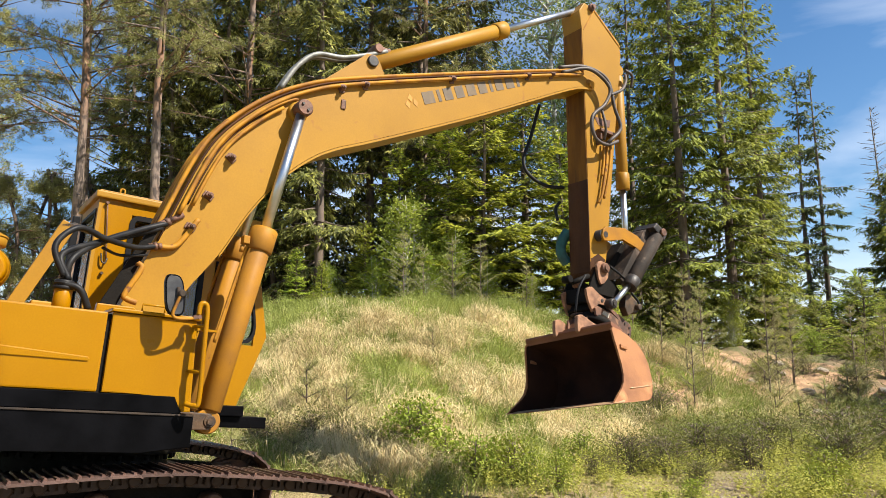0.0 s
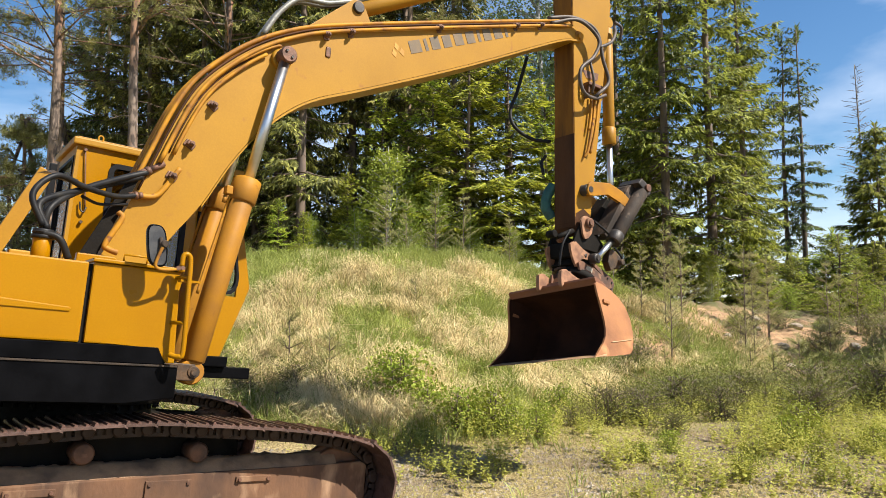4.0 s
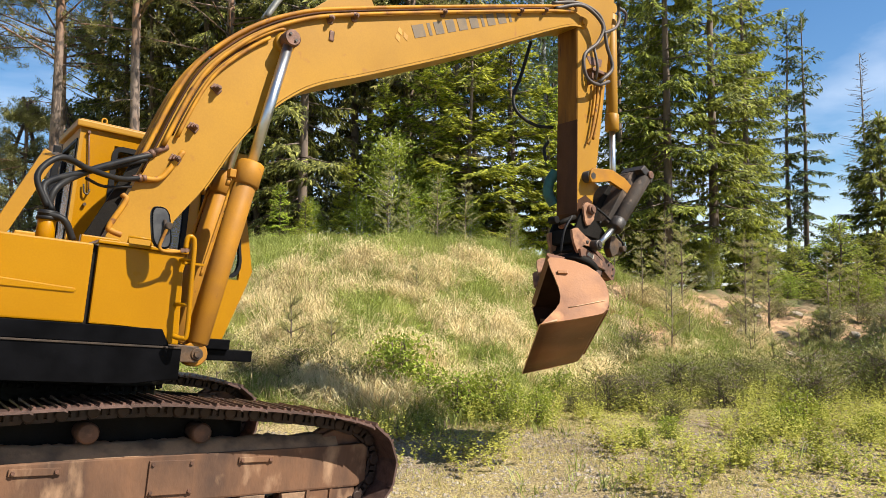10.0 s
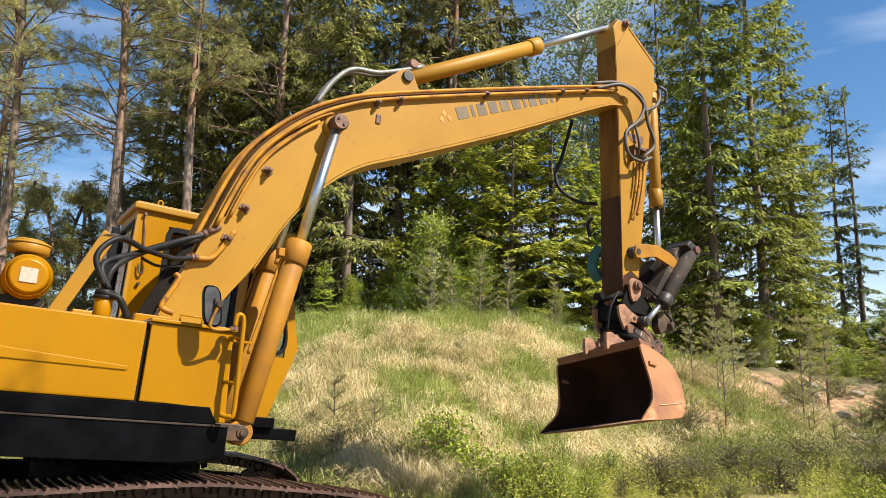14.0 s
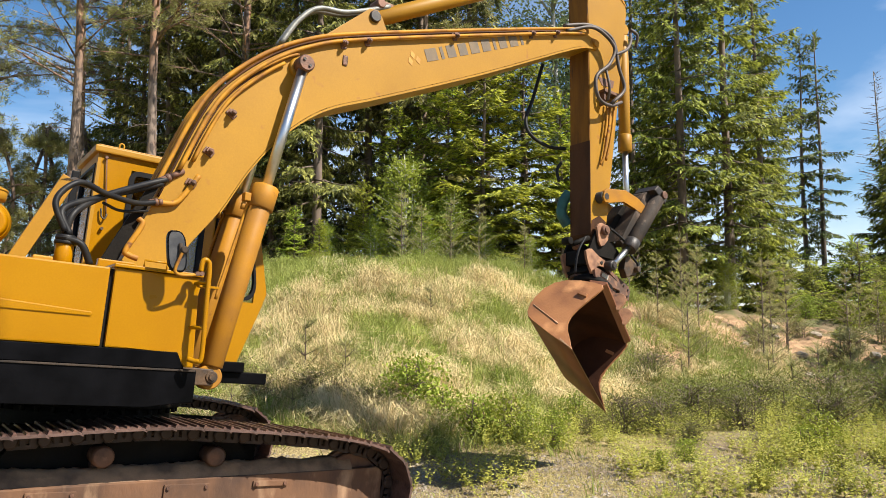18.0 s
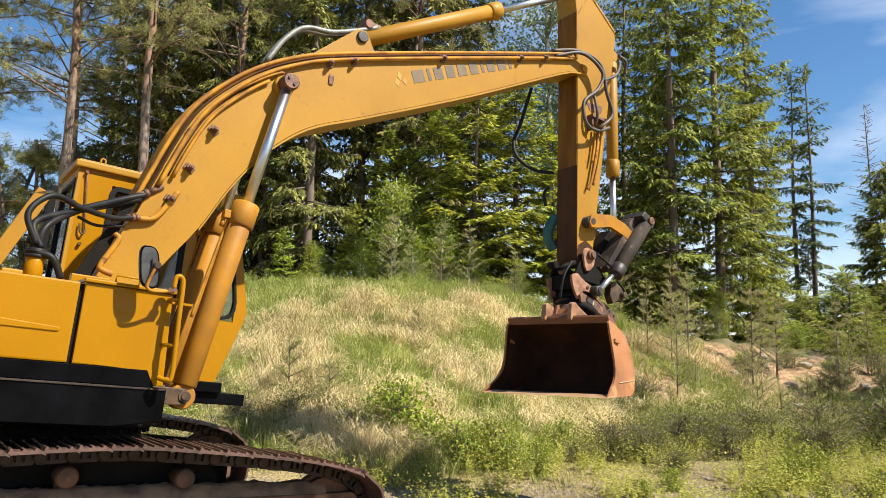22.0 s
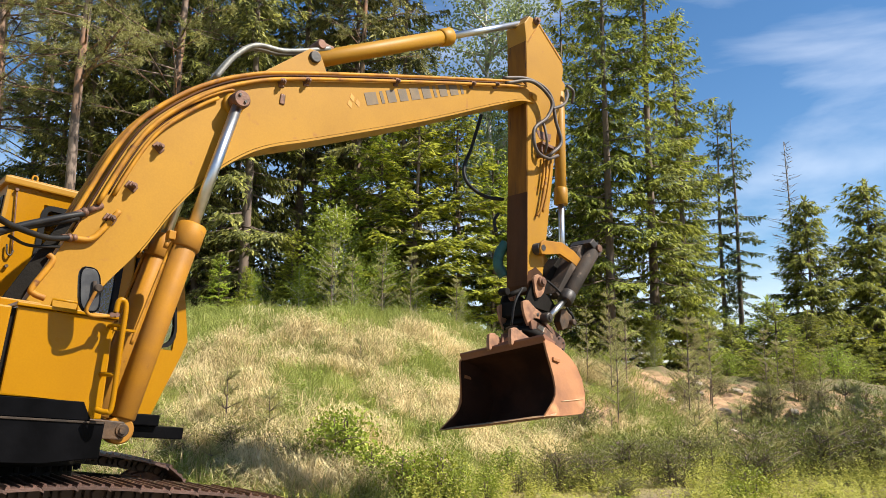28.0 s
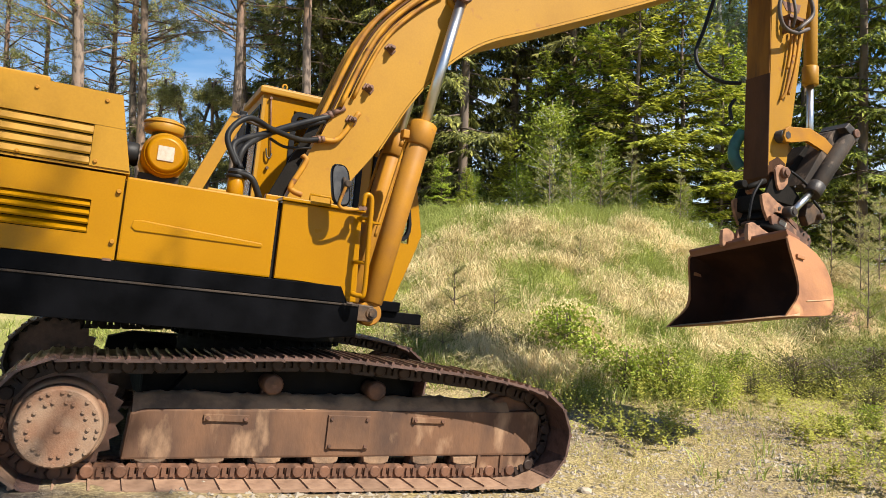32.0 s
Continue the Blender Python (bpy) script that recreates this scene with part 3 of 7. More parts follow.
    for r, n, z in ((0.208, 24, 0.012), (0.155, 18, 0.012)):
        for k in range(n):
            if r > 0.2 and k % 6 == 4:
                continue
            a = 2 * math.pi * (k + 0.3 * (k % 2)) / n
            bm = B()
            bx, bz = HX + r * math.cos(a), HZ + r * math.sin(a)
            cyl(bm, (bx, outer + 0.002 * s, bz), (bx, outer - z * s, bz), 0.0115, seg=6)
            part("bolt", bm, M_HUB, spr)
    bm = B()
    cyl(bm, (HX, outer, HZ), (HX, outer - 0.012 * s, HZ), 0.02, seg=6)
    part("plug", bm, M_HUB, spr)
    # idler
    bm = B()
    for a, b, r in ((-0.035, 0.0, 0.275), (0.0, 0.06, 0.315), (0.06, 0.095, 0.275)):
        cyl(bm, (2.06, yc + a, 0.385), (2.06, yc + b, 0.385), r, seg=36, bevel=0.012)
    part("idler", bm, M_LINK, EX, "rusty front idler wheel")
    # rollers
    for x in (-0.56, -0.2, 0.17, 0.57, 0.95, 1.33, 1.66):
        bm = B()
        cyl(bm, (x, yc - 0.1, 0.135), (x, yc + 0.1, 0.135), 0.085, seg=18, bevel=0.02)
        cyl(bm, (x, yc - 0.06, 0.135), (x, yc + 0.06, 0.135), 0.105, seg=18, bevel=0.01)
        rl = part("bottom_roller", bm, M_LINK, EX)
        bm = B()
        prism(bm, [(x - 0.1, 0.19), (x + 0.1, 0.195), (x + 0.09, 0.15), (x + 0.05, 0.135), (x - 0.05, 0.135), (x - 0.09, 0.15)], *sorted((ye + 0.005 * s, ye + 0.06 * s)), bevel=0.006)
        part("roller_bracket", bm, M_MUD, rl)
    for x, z in ((0.16, 0.652), (0.91, 0.645)):
        bm = B()
        cyl(bm, (x, ye + 0.02 * s, z), (x, yc + 0.1 * s, z), 0.07, seg=18, bevel=0.012)
        box(bm, x - 0.05, x + 0.05, yc + 0.02, yc + 0.1, 0.5, z)
        part("carrier_roller", bm, M_LINK, EX)
    # chain and shoes
    steps, pitch = even_steps(track_loop(), 46)
    if not TRACK_MESHES:
        TRACK_MESHES.extend((shoe_mesh(pitch, M_PLATE, M_TRACK), link_mesh(pitch, M_LINK), shoe_mesh(pitch, M_DUSTY, M_DUSTY), link_mesh(pitch, M_LINKSHADE)))
    # greasy: link mesh darkened for the shade under shoes and round the idler
    shoe, link, dusty, greasy = TRACK_MESHES
    chain = None
    for k, p in enumerate(steps):
        a, b = steps[k - 1], steps[(k + 1) % len(steps)]
        d = (b - a).normalized()
        ang = math.degrees(math.atan2(-d.z, d.x))
        m = pose(p.x, y0, p.z, 0, ang, 0)
        if chain is None:
            chain = piece("track", link, EX, m)
            tagged(chain, "rusty crawler track chain")
            inv = m.inverted()
            piece("track_shoe", shoe, chain, Matrix())
        else:
            piece("track_link", greasy if p.z > 0.55 or p.x > 2.0 else link, chain, inv @ m)
            piece("track_shoe", dusty if p.z < 0.12 else shoe, chain, inv @ m)


crawler(TY0, 1)
near_parts = set(EX.children)
crawler(TY0 + GAUGE, -1)
for ob in EX.children:
    if ob not in near_parts:
        ob.matrix_basis = pose(-0.16, 0, 0.1) @ ob.matrix_basis      # the far side stands on slightly higher ground

# centre frame and slew ring: near-black colour holds the shade under the house
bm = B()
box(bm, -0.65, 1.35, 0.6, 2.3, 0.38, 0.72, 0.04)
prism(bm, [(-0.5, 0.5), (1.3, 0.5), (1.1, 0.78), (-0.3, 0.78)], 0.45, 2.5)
part("car_body", bm, M_GRIME_SHADE, EX, "centre frame between the tracks with belly shade painted in")
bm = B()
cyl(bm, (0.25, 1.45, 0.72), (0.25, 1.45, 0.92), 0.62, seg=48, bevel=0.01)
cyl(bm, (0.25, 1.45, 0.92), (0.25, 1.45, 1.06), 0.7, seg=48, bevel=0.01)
slew = part("slew_ring", bm, M_GRIME_SHADE, EX, "slew ring with belly shade painted in")
for k in range(36):
    a = 2 * math.pi * k / 36
    bm = B()
    bx, by = 0.25 + 0.66 * math.cos(a), 1.45 + 0.66 * math.sin(a)
    cyl(bm, (bx, by, 0.88), (bx, by, 0.925), 0.017, seg=6)
    part("bolt", bm, M_GRIME_SHADE, slew)

# ---- house: black skirt, yellow side panels, engine hood ----
bm = B()
prism(bm, [(-3.0, 1.0), (0.30, 1.0), (0.615, 1.03), (0.615, 1.25), (-3.0, 1.25)], -0.012, 2.9, bevel=0.014)
skirt = part("skirt", bm, M_BLACK, EX, "glossy black lower skirt")
# thin grey strip painted as the highlight along the lower skirt's top edge
bm = B()
box(bm, -3.0, 0.605, -0.02, -0.01, 1.236, 1.249, 0.003)
part("skirt_lip", bm, M_SCUFF, skirt)
bm = B()
prism(bm, [(-3.0, 1.252), (0.53, 1.252), (0.475, 1.36), (-3.0, 1.36)], -0.004, 2.88, bevel=0.004)
part("skirt_band", bm, M_BLACK, EX)
# middle and rear side panels
for x0, x1, name in ((-0.915, -0.006, "side_door"), (-3.0, -0.925, "engine_door")):
    bm = B()
    if name == "side_door":
        box(bm, x0, x1, 0.0, 0.9, 1.364, 1.868, 0.012)
    else:
        # a panel with an opening for the louvres
        for a, b, c, d in ((x0, x1, 1.364, 1.5), (x0, x1, 1.7, 1.868), (-1.09, x1, 1.5, 1.7), (x0, -2.2, 1.5, 1.7)):
            box(bm, a, b, 0.0, 0.03, c, d)
        box(bm, x0, x1, 0.06, 2.85, 1.364, 1.868)
        bmesh.ops.remove_doubles(bm, verts=bm.verts, dist=1e-4)
    pn = part(name, bm, M_HOUSE, EX, "yellow side panel of the engine house")
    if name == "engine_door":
        # black plate behind the slats paints the shade in their gaps
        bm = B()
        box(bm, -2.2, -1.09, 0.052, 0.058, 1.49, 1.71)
        part("louvre_backing", bm, M_GRIME_SHADE, pn)
    if name == "side_door":
        bm = B()
        o = [(-0.86, 1.574), (-0.835, 1.552), (-0.085, 1.548), (-0.075, 1.562), (-0.085, 1.576), (-0.8, 1.62), (-0.85, 1.614)]
        prism(bm, o, -0.008, 0.004, bevel=0.006)
        part("pressed_rib", bm, M_HOUSE, pn)
    else:
        for k in range(4):
            bm = B()
            z = 1.505 + 0.05 * k
            prism_pts = [(-0.006, z + 0.01), (0.03, z + 0.047), (0.036, z + 0.042), (0.0, z)]
            vs = [[bm.verts.new((x, y, zz)) for y, zz in prism_pts] for x in (-2.2, -1.092)]
            for i in range(4):
                bm.faces.new((vs[0][i], vs[0][(i + 1) % 4], vs[1][(i + 1) % 4], vs[1][i]))
            bm.faces.new(vs[0])
            bm.faces.new(vs[1][::-1])
            part("louvre_slat", bm, M_HOUSE, pn)
    for z in (1.47, 1.77) if name == "side_door" else ():
        bm = B()
        cyl(bm, (-0.95, -0.018, z), (-0.95, 0.002, z), 0.014, seg=10, bevel=0.003)
        part("latch", bm, M_RAM, pn)
bm = B()
box(bm, -0.99, -0.94, -0.01, 0.004, 1.355, 1.37)
part("hinge", bm, M_BOLT, EX)
bm = B()
box(bm, -2.9, 0.4, 0.08, 2.8, 1.3, 1.86)
part("deck", bm, M_HOUSE, EX, "yellow deck of the engine house")
# front box with lid
bm = B()
prism(bm, [(0.022, 1.364), (0.476, 1.364), (0.53, 1.262), (0.59, 1.262), (0.565, 1.872), (0.022, 1.872)], 0.0, 0.62, bevel=0.01)
fb = part("front_box", bm, M_HOUSE, EX, "yellow front box with a hinged lid")
bm = B()
box(bm, 0.012, 0.585, -0.02, 0.63, 1.874, 1.897, 0.006)
part("lid", bm, M_HOUSE, fb)
bm = B()
tube(bm, [(0.2, 0.03, 1.895), (0.2, 0.03, 1.945), (0.345, 0.03, 1.945), (0.345, 0.03, 1.895)], 0.007, n=1, seg=8)
part("lid_handle", bm, M_HOUSE, fb)
bm = B()
box(bm, -0.02, 0.024, 0.03, 0.6, 1.3, 1.86)
part("gap_strip", bm, M_GRIME_SHADE, EX)
# engine hood
bm = B()
prism(bm, [(-3.0, 1.888), (-0.905, 1.888), (-1.0, 2.345), (-3.0, 2.345)], 0.05, 2.6, bevel=0.012)
hood = part("engine_hood", bm, M_BOOM, EX, "yellow engine hood with pressed louvres")
bm = B()
prism(bm, [(-3.0, 1.886), (-0.905, 1.886), (-1.0, 2.35), (-1.012, 2.35), (-0.92, 1.90), (-3.0, 1.90)], 0.03, 0.052)
part("hood_edge", bm, M_BOOM, hood)
for a, b, c, d in ((-3.0, -1.0, 2.148, 2.35), (-1.13, -0.95, 1.902, 2.146), (-3.0, -2.1, 1.902, 2.146)):
    bm = B()
    if b == -1.0:
        prism(bm, [(a, c), (-0.96, c), (b, d), (a, d)], 0.022, 0.05)
    elif b == -0.95:
        prism(bm, [(a, c), (-0.91, c), (-0.962, d), (a, d)], 0.022, 0.05)
    else:
        box(bm, a, b, 0.022, 0.05, c, d)
    part("hood_panel", bm, M_BOOM, hood)
# black plate paints the shade between the hood's slats
bm = B()
box(bm, -2.1, -1.13, 0.042, 0.048, 1.9, 2.15)
part("louvre_backing", bm, M_GRIME_SHADE, hood)
for k in range(4):
    bm = B()
    z = 1.904 + 0.061 * k
    pts = [(0.016, z + 0.012), (0.036, z + 0.056), (0.041, z + 0.05), (0.022, z)]
    vs = [[bm.verts.new((x, y, zz)) for y, zz in pts] for x in (-2.1, -1.132)]
    for i in range(4):
        bm.faces.new((vs[0][i], vs[0][(i + 1) % 4], vs[1][(i + 1) % 4], vs[1][i]))
    bm.faces.new(vs[0])
    bm.faces.new(vs[1][::-1])
    part("louvre_slat", bm, M_BOOM, hood)
bm = B()
box(bm, -3.0, -1.4, 0.12, 2.4, 2.347, 2.4, 0.01)
part("hood_cap", bm, M_BOOM, hood)
for x, z in ((-1.45, 2.3), (-1.08, 2.3), (-1.1, 1.93), (-1.5, 1.92)):
    bm = B()
    cyl(bm, (x, 0.012, z), (x, 0.024, z), 0.012, seg=10, bevel=0.003)
    part("hood_bolt", bm, M_RAM, hood)
bm = B()
prism(bm, [(-3.1, 1.05), (-2.95, 1.02), (-2.2, 1.02), (-2.2, 2.3), (-2.9, 2.3), (-3.1, 2.1)], 0.03, 2.85, bevel=0.03)
part("counterweight", bm, M_HOUSE, EX)

# air cleaner with rain cap
bm = B()
cyl(bm, (-0.705, 0.34, 2.09), (-0.705, 0.86, 2.09), 0.146, seg=40, bevel=0.02)
ac = part("air_cleaner", bm, M_HOUSE, EX, "yellow drum air cleaner with a faded label")
bm = B()
cyl(bm, (-0.705, 0.345, 2.09), (-0.705, 0.322, 2.09), 0.14, 0.128, seg=40)
cyl(bm, (-0.705, 0.3225, 2.09), (-0.705, 0.308, 2.09), 0.128, 0.098, seg=40)
part("end_cover", bm, M_HOUSE, ac)
bm = B()
box(bm, -0.755, -0.655, 0.302, 0.3075, 2.045, 2.14)
part("label", bm, M_LABEL, ac, "faded white label")
bm = B()
cyl(bm, (-0.72, 0.62, 2.24), (-0.72, 0.62, 2.32), 0.075, seg=20)
part("intake_neck", bm, M_DARK, ac)
bm = B()
cyl(bm, (-0.72, 0.62, 2.275), (-0.72, 0.62, 2.335), 0.128, 0.132, seg=40, bevel=0.005)
cyl(bm, (-0.72, 0.62, 2.334), (-0.72, 0.62, 2.35), 0.138, 0.134, seg=40, bevel=0.004)
cyl(bm, (-0.72, 0.62, 2.349), (-0.72, 0.62, 2.372), 0.13, 0.085, seg=40)
cyl(bm, (-0.72, 0.62, 2.3715), (-0.72, 0.62, 2.38), 0.085, 0.03, seg=40)
part("rain_cap", bm, M_BOOM, ac)
bm = B()
cyl(bm, (-0.98, 0.6, 2.1), (-0.86, 0.6, 2.1), 0.08, seg=18, bevel=0.01)
box(bm, -0.85, -0.6, 0.4, 0.8, 1.86, 1.96)
part("intake_hose", bm, M_RUBBER, ac)

# ---- cab ----
cab = None
cabo = [(0.2, 1.27), (1.67, 1.27), (1.925, 2.0), (1.69, 3.12), (0.2, 3.12)]
CY0, CY1 = 2.14, 2.98
# right-hand wall with its window openings, as strips
for q in ([(0.2, 1.27), (1.67, 1.27), (1.806, 1.66), (0.2, 1.66)], [(0.2, 1.66), (0.47, 1.66), (0.47, 3.12), (0.2, 3.12)], [(0.47, 3.01), (1.708, 3.01), (1.69, 3.12), (0.47, 3.12)],
          [(1.89, 1.9), (1.925, 2.0), (1.708, 3.01), (1.62, 3.01), (1.79, 2.1), (1.79, 1.9)], [(1.2, 1.66), (1.3, 1.66), (1.3, 3.01), (1.2, 3.01)], [(1.3, 1.66), (1.806, 1.66), (1.89, 1.9), (1.3, 1.9)]):
    bm = B()
    prism(bm, q, CY0, CY0 + 0.04)
    if cab is None:
        cab = part("cab", bm, M_HOUSE, EX, "yellow operator cab with black-sealed windows")
    else:
        part("cab_panel", bm, M_HOUSE, cab)
bm = B()
prism(bm, cabo, CY1 - 0.04, CY1)
box(bm, 0.2, 1.66, CY0, CY1, 1.25, 1.3)
part("cab_far_wall", bm, M_HOUSE, cab)
bm = B()
box(bm, 0.17, 0.22, CY0, CY1, 1.27, 2.05)
part("cab_rear_wall", bm, M_BOOM, cab)
bm = B()
box(bm, 0.17, 0.2, CY0, CY0 + 0.07, 2.05, 3.12)
box(bm, 0.17, 0.22, CY1 - 0.07, CY1, 2.05, 3.12)
box(bm, 0.17, 0.22, CY0 + 0.07, CY1 - 0.07, 3.03, 3.12)
part("cab_rear_frame", bm, M_BOOM, cab)
bm = B()
for k in (0, 1):
    y0 = (CY0 + 0.07, CY1 - 0.1)[k]
    box(bm, 0.16, 0.21, y0, y0 + 0.03, 2.05, 3.03)
box(bm, 0.16, 0.21, CY0 + 0.1, CY1 - 0.1, 3.0, 3.03)
box(bm, 0.16, 0.21, CY0 + 0.1, CY1 - 0.1, 2.05, 2.08)
rw = part("rear_window", bm, M_SEAL, cab)
bm = B()
box(bm, 0.185, 0.192, CY0 + 0.1, CY1 - 0.1, 2.08, 3.0)
part("pane", bm, M_GLASS, rw).visible_shadow = False
bm = B()
prism(bm, [(1.65, 1.27), (1.69, 1.27), (1.91, 1.9), (1.87, 1.9)], CY0 + 0.04, CY1)
part("cab_nose", bm, M_HOUSE, cab)
bm = B()
box(bm, 0.13, 1.78, CY0 - 0.04, CY1 + 0.04, 3.12, 3.185, 0.014)
box(bm, 0.16, 1.75, CY0 - 0.01, CY1 + 0.01, 3.184, 3.2, 0.006)
roof = part("cab_roof", bm, M_BOOM, cab)
bm = B()
tube(bm, [(0.238, CY0 - 0.02, 3.08), (0.273, CY0 - 0.02, 2.77), (0.301, CY0 - 0.02, 2.53)], 0.007, seg=6, n=2)
cyl(bm, (0.238, CY0 - 0.035, 3.08), (0.238, CY0, 3.08), 0.014, seg=10)
latch = part("latch_rod", bm, M_BOLT, cab, "thin rusty rod on the cab wall")
bm = B()
tube(bm, [(0.25, CY0 - 0.025, 2.6), (0.262, CY0 - 0.03, 2.53), (0.29, CY0 - 0.035, 2.51), (0.305, CY0 - 0.03, 2.56)], 0.008, seg=6, n=3)
cyl(bm, (0.28, CY0 - 0.035, 2.42), (0.28, CY0, 2.42), 0.014, seg=10)
part("hook", bm, M_DARK, latch)
bm = B()
tube(bm, [(0.34, CY0 - 0.005, 3.17), (0.335, CY0 - 0.005, 3.225), (0.355, CY0 - 0.005, 3.24), (0.375, CY0 - 0.005, 3.225), (0.37, CY0 - 0.005, 3.17)], 0.008, n=3, seg=8)
part("lifting_eye", bm, M_PIPE, roof)


def window(parent, x0, x1, z0, z1, y, r=0.07, t=0.035):
    """A rounded rubber seal with its pane."""
    def rounded(g):
        out = []
        for cx, cz, a0 in ((x1 - r, z1 - r, 0), (x0 + r, z1 - r, 90), (x0 + r, z0 + r, 180), (x1 - r, z0 + r, 270)):
            for k in range(6):
                a = radians(a0 + 90 * k / 5)
                out.append((cx + (r - g) * math.cos(a), cz + (r - g) * math.sin(a)))
        return out
    bm = B()
    o, i = rounded(-0.012), rounded(t)
    n = len(o)
    A = [[bm.verts.new((x, yy, z)) for x, z in q] for q, yy in ((o, y - 0.012), (i, y - 0.012), (i, y + 0.05), (o, y + 0.05))]
    for a, b in zip(A, A[1:] + A[:1]):
        for k in range(n):
            bm.faces.new((a[k], a[(k + 1) % n], b[(k + 1) % n], b[k]))
    w = part("window", bm, M_SEAL, parent, "black rubber window seal")
    bm = B()
    prism(bm, i, y + 0.014, y + 0.02)
    part("pane", bm, M_GLASS, w).visible_shadow = False


window(cab, 0.47, 1.2, 1.72, 3.0, CY0)
bm = B()
front_seal = [(1.33, 1.915), (1.68, 1.915), (1.735, 1.925), (1.775, 1.96), (1.797, 2.02), (1.80, 2.1), (1.78, 2.22), (1.648, 2.96), (1.615, 2.995), (1.33, 2.995)]
inner = [(x + (1.55 - x) * 0.11, z + (2.4 - z) * 0.06) for x, z in front_seal]
A = [[bm.verts.new((x, yy, z)) for x, z in q] for q, yy in ((front_seal, CY0 - 0.012), (inner, CY0 - 0.012), (inner, CY0 + 0.05), (front_seal, CY0 + 0.05))]
for a, b in zip(A, A[1:] + A[:1]):
    for k in range(10):
        bm.faces.new((a[k], a[(k + 1) % 10], b[(k + 1) % 10], b[k]))
w = part("window", bm, M_SEAL, cab)
bm = B()
prism(bm, inner, CY0 + 0.014, CY0 + 0.02)
part("pane", bm, M_GLASS, w).visible_shadow = False
bm = B()
for q in ([(1.885, 1.9), (1.922, 2.0), (1.695, 3.1), (1.685, 3.1), (1.912, 2.0), (1.875, 1.9)],):
    prism(bm, q, CY0 + 0.05, CY1 - 0.05)
part("windscreen", bm, M_GLASS, cab).visible_shadow = False
bm = B()
box(bm, 0.5, 0.95, 2.35, 2.8, 1.3, 1.75, 0.05)
prism(bm, [(0.5, 1.7), (0.62, 1.7), (0.5, 2.4), (0.4, 2.4)], 2.35, 2.8, bevel=0.03)
part("seat", bm, M_SEAT, cab, "dark operator seat")
# step box in front of the cab
bm = B()
box(bm, 1.25, 1.98, 2.05, 2.55, 1.09, 1.2, 0.01)
box(bm, 1.25, 1.72, 2.0, 2.5, 1.2, 1.3, 0.01)
part("step_box", bm, M_BLACK, EX, "black step box below the cab")


# ---- boom, stick, cylinders, hoses ----
BY0, BY1 = 0.88, 1.26
upper = [(0.16, 1.80), (0.21, 1.96), (0.47, 2.69), (0.65, 3.22), (0.8, 3.54), (1.02, 3.81), (1.27, 4.04), (1.59, 4.25), (2.05, 4.46), (3.5, 5.0), (4.98, 5.53), (5.2, 5.57)]
lower = [(0.42, 1.72), (0.71, 2.2), (0.93, 2.53), (1.13, 2.92), (1.36, 3.26), (1.61, 3.52), (1.88, 3.71), (2.36, 3.94), (3.61, 4.57), (4.94, 5.29), (5.3, 5.42)]
bm = B()
up = [(p.x, p.z) for p in curve_points([(a, 0, b) for a, b in upper], 4)]
lo = [(p.x, p.z) for p in curve_points([(a, 0, b) for a, b in lower], 4)]
prism(bm, up + [(5.34, 5.5)] + lo[::-1], BY0, BY1, bevel=0.012)
boom = part("boom", bm, M_BOOM, EX, "curved faded yellow boom with bolted pipe clamps")
# weld bead along the lower flange
bm = B()
prism(bm, [(a, b - 0.006) for a, b in lo[8:]] + [(a, b - 0.03) for a, b in lo[8:]][::-1], BY0 - 0.012, BY1 + 0.012)
part("lower_flange", bm, M_BOOM, boom)
# cylinder bracket on top
bm = B()
prism(bm, [(1.62, 4.27), (2.13, 4.76), (2.2, 4.83), (2.3, 4.84), (2.35, 4.77), (2.45, 4.6)], 0.96, 1.0, bevel=0.006)
prism(bm, [(1.62, 4.27), (2.13, 4.76), (2.2, 4.83), (2.3, 4.84), (2.35, 4.77), (2.45, 4.6)], 1.14, 1.18, bevel=0.006)
part("cylinder_bracket", bm, M_BOOM, boom)
bm = B()
cyl(bm, (2.26, 0.93, 4.76), (2.26, 1.21, 4.76), 0.06, seg=20, bevel=0.008)
part("bracket_pin", bm, M_DARK, boom)
# boom cylinder pin bosses
bm = B()
cyl(bm, (1.485, 0.84, 3.95), (1.485, 1.30, 3.95), 0.095, seg=24, bevel=0.015)
part("pin_boss", bm, M_BOOM, boom)
bm = B()
cyl(bm, (1.485, 0.71, 3.952), (1.485, 1.43, 3.952), 0.05, seg=20, bevel=0.008)
cyl(bm, (1.485, 0.695, 3.952), (1.485, 0.72, 3.952), 0.072, seg=24, bevel=0.006)
part("boom_pin", bm, M_BOLT, boom, "rusty boom pin with retaining plate")
for a in (-40, 140):
    bm = B()
    bx, bz = 1.485 + 0.036 * math.cos(radians(a)), 3.952 + 0.036 * math.sin(radians(a))
    cyl(bm, (bx, 0.683, bz), (bx, 0.697, bz), 0.013, seg=6)
    part("bolt", bm, M_DARK, boom)


def along_top(s0, s1, drop, y):
    """Points a little below the boom's upper edge, from one share of its length to another."""
    c = curve_points([(a, y, b) for a, b in upper[1:]], 10)
    n = len(c) - 1
    out = []
    for k in range(int(s0 * n), int(s1 * n) + 1, 4):
        d = (c[min(k + 1, n)] - c[max(k - 1, 0)]).normalized()
        out.append(c[k] + Vector((d.z, 0, -d.x)) * drop)
    return out


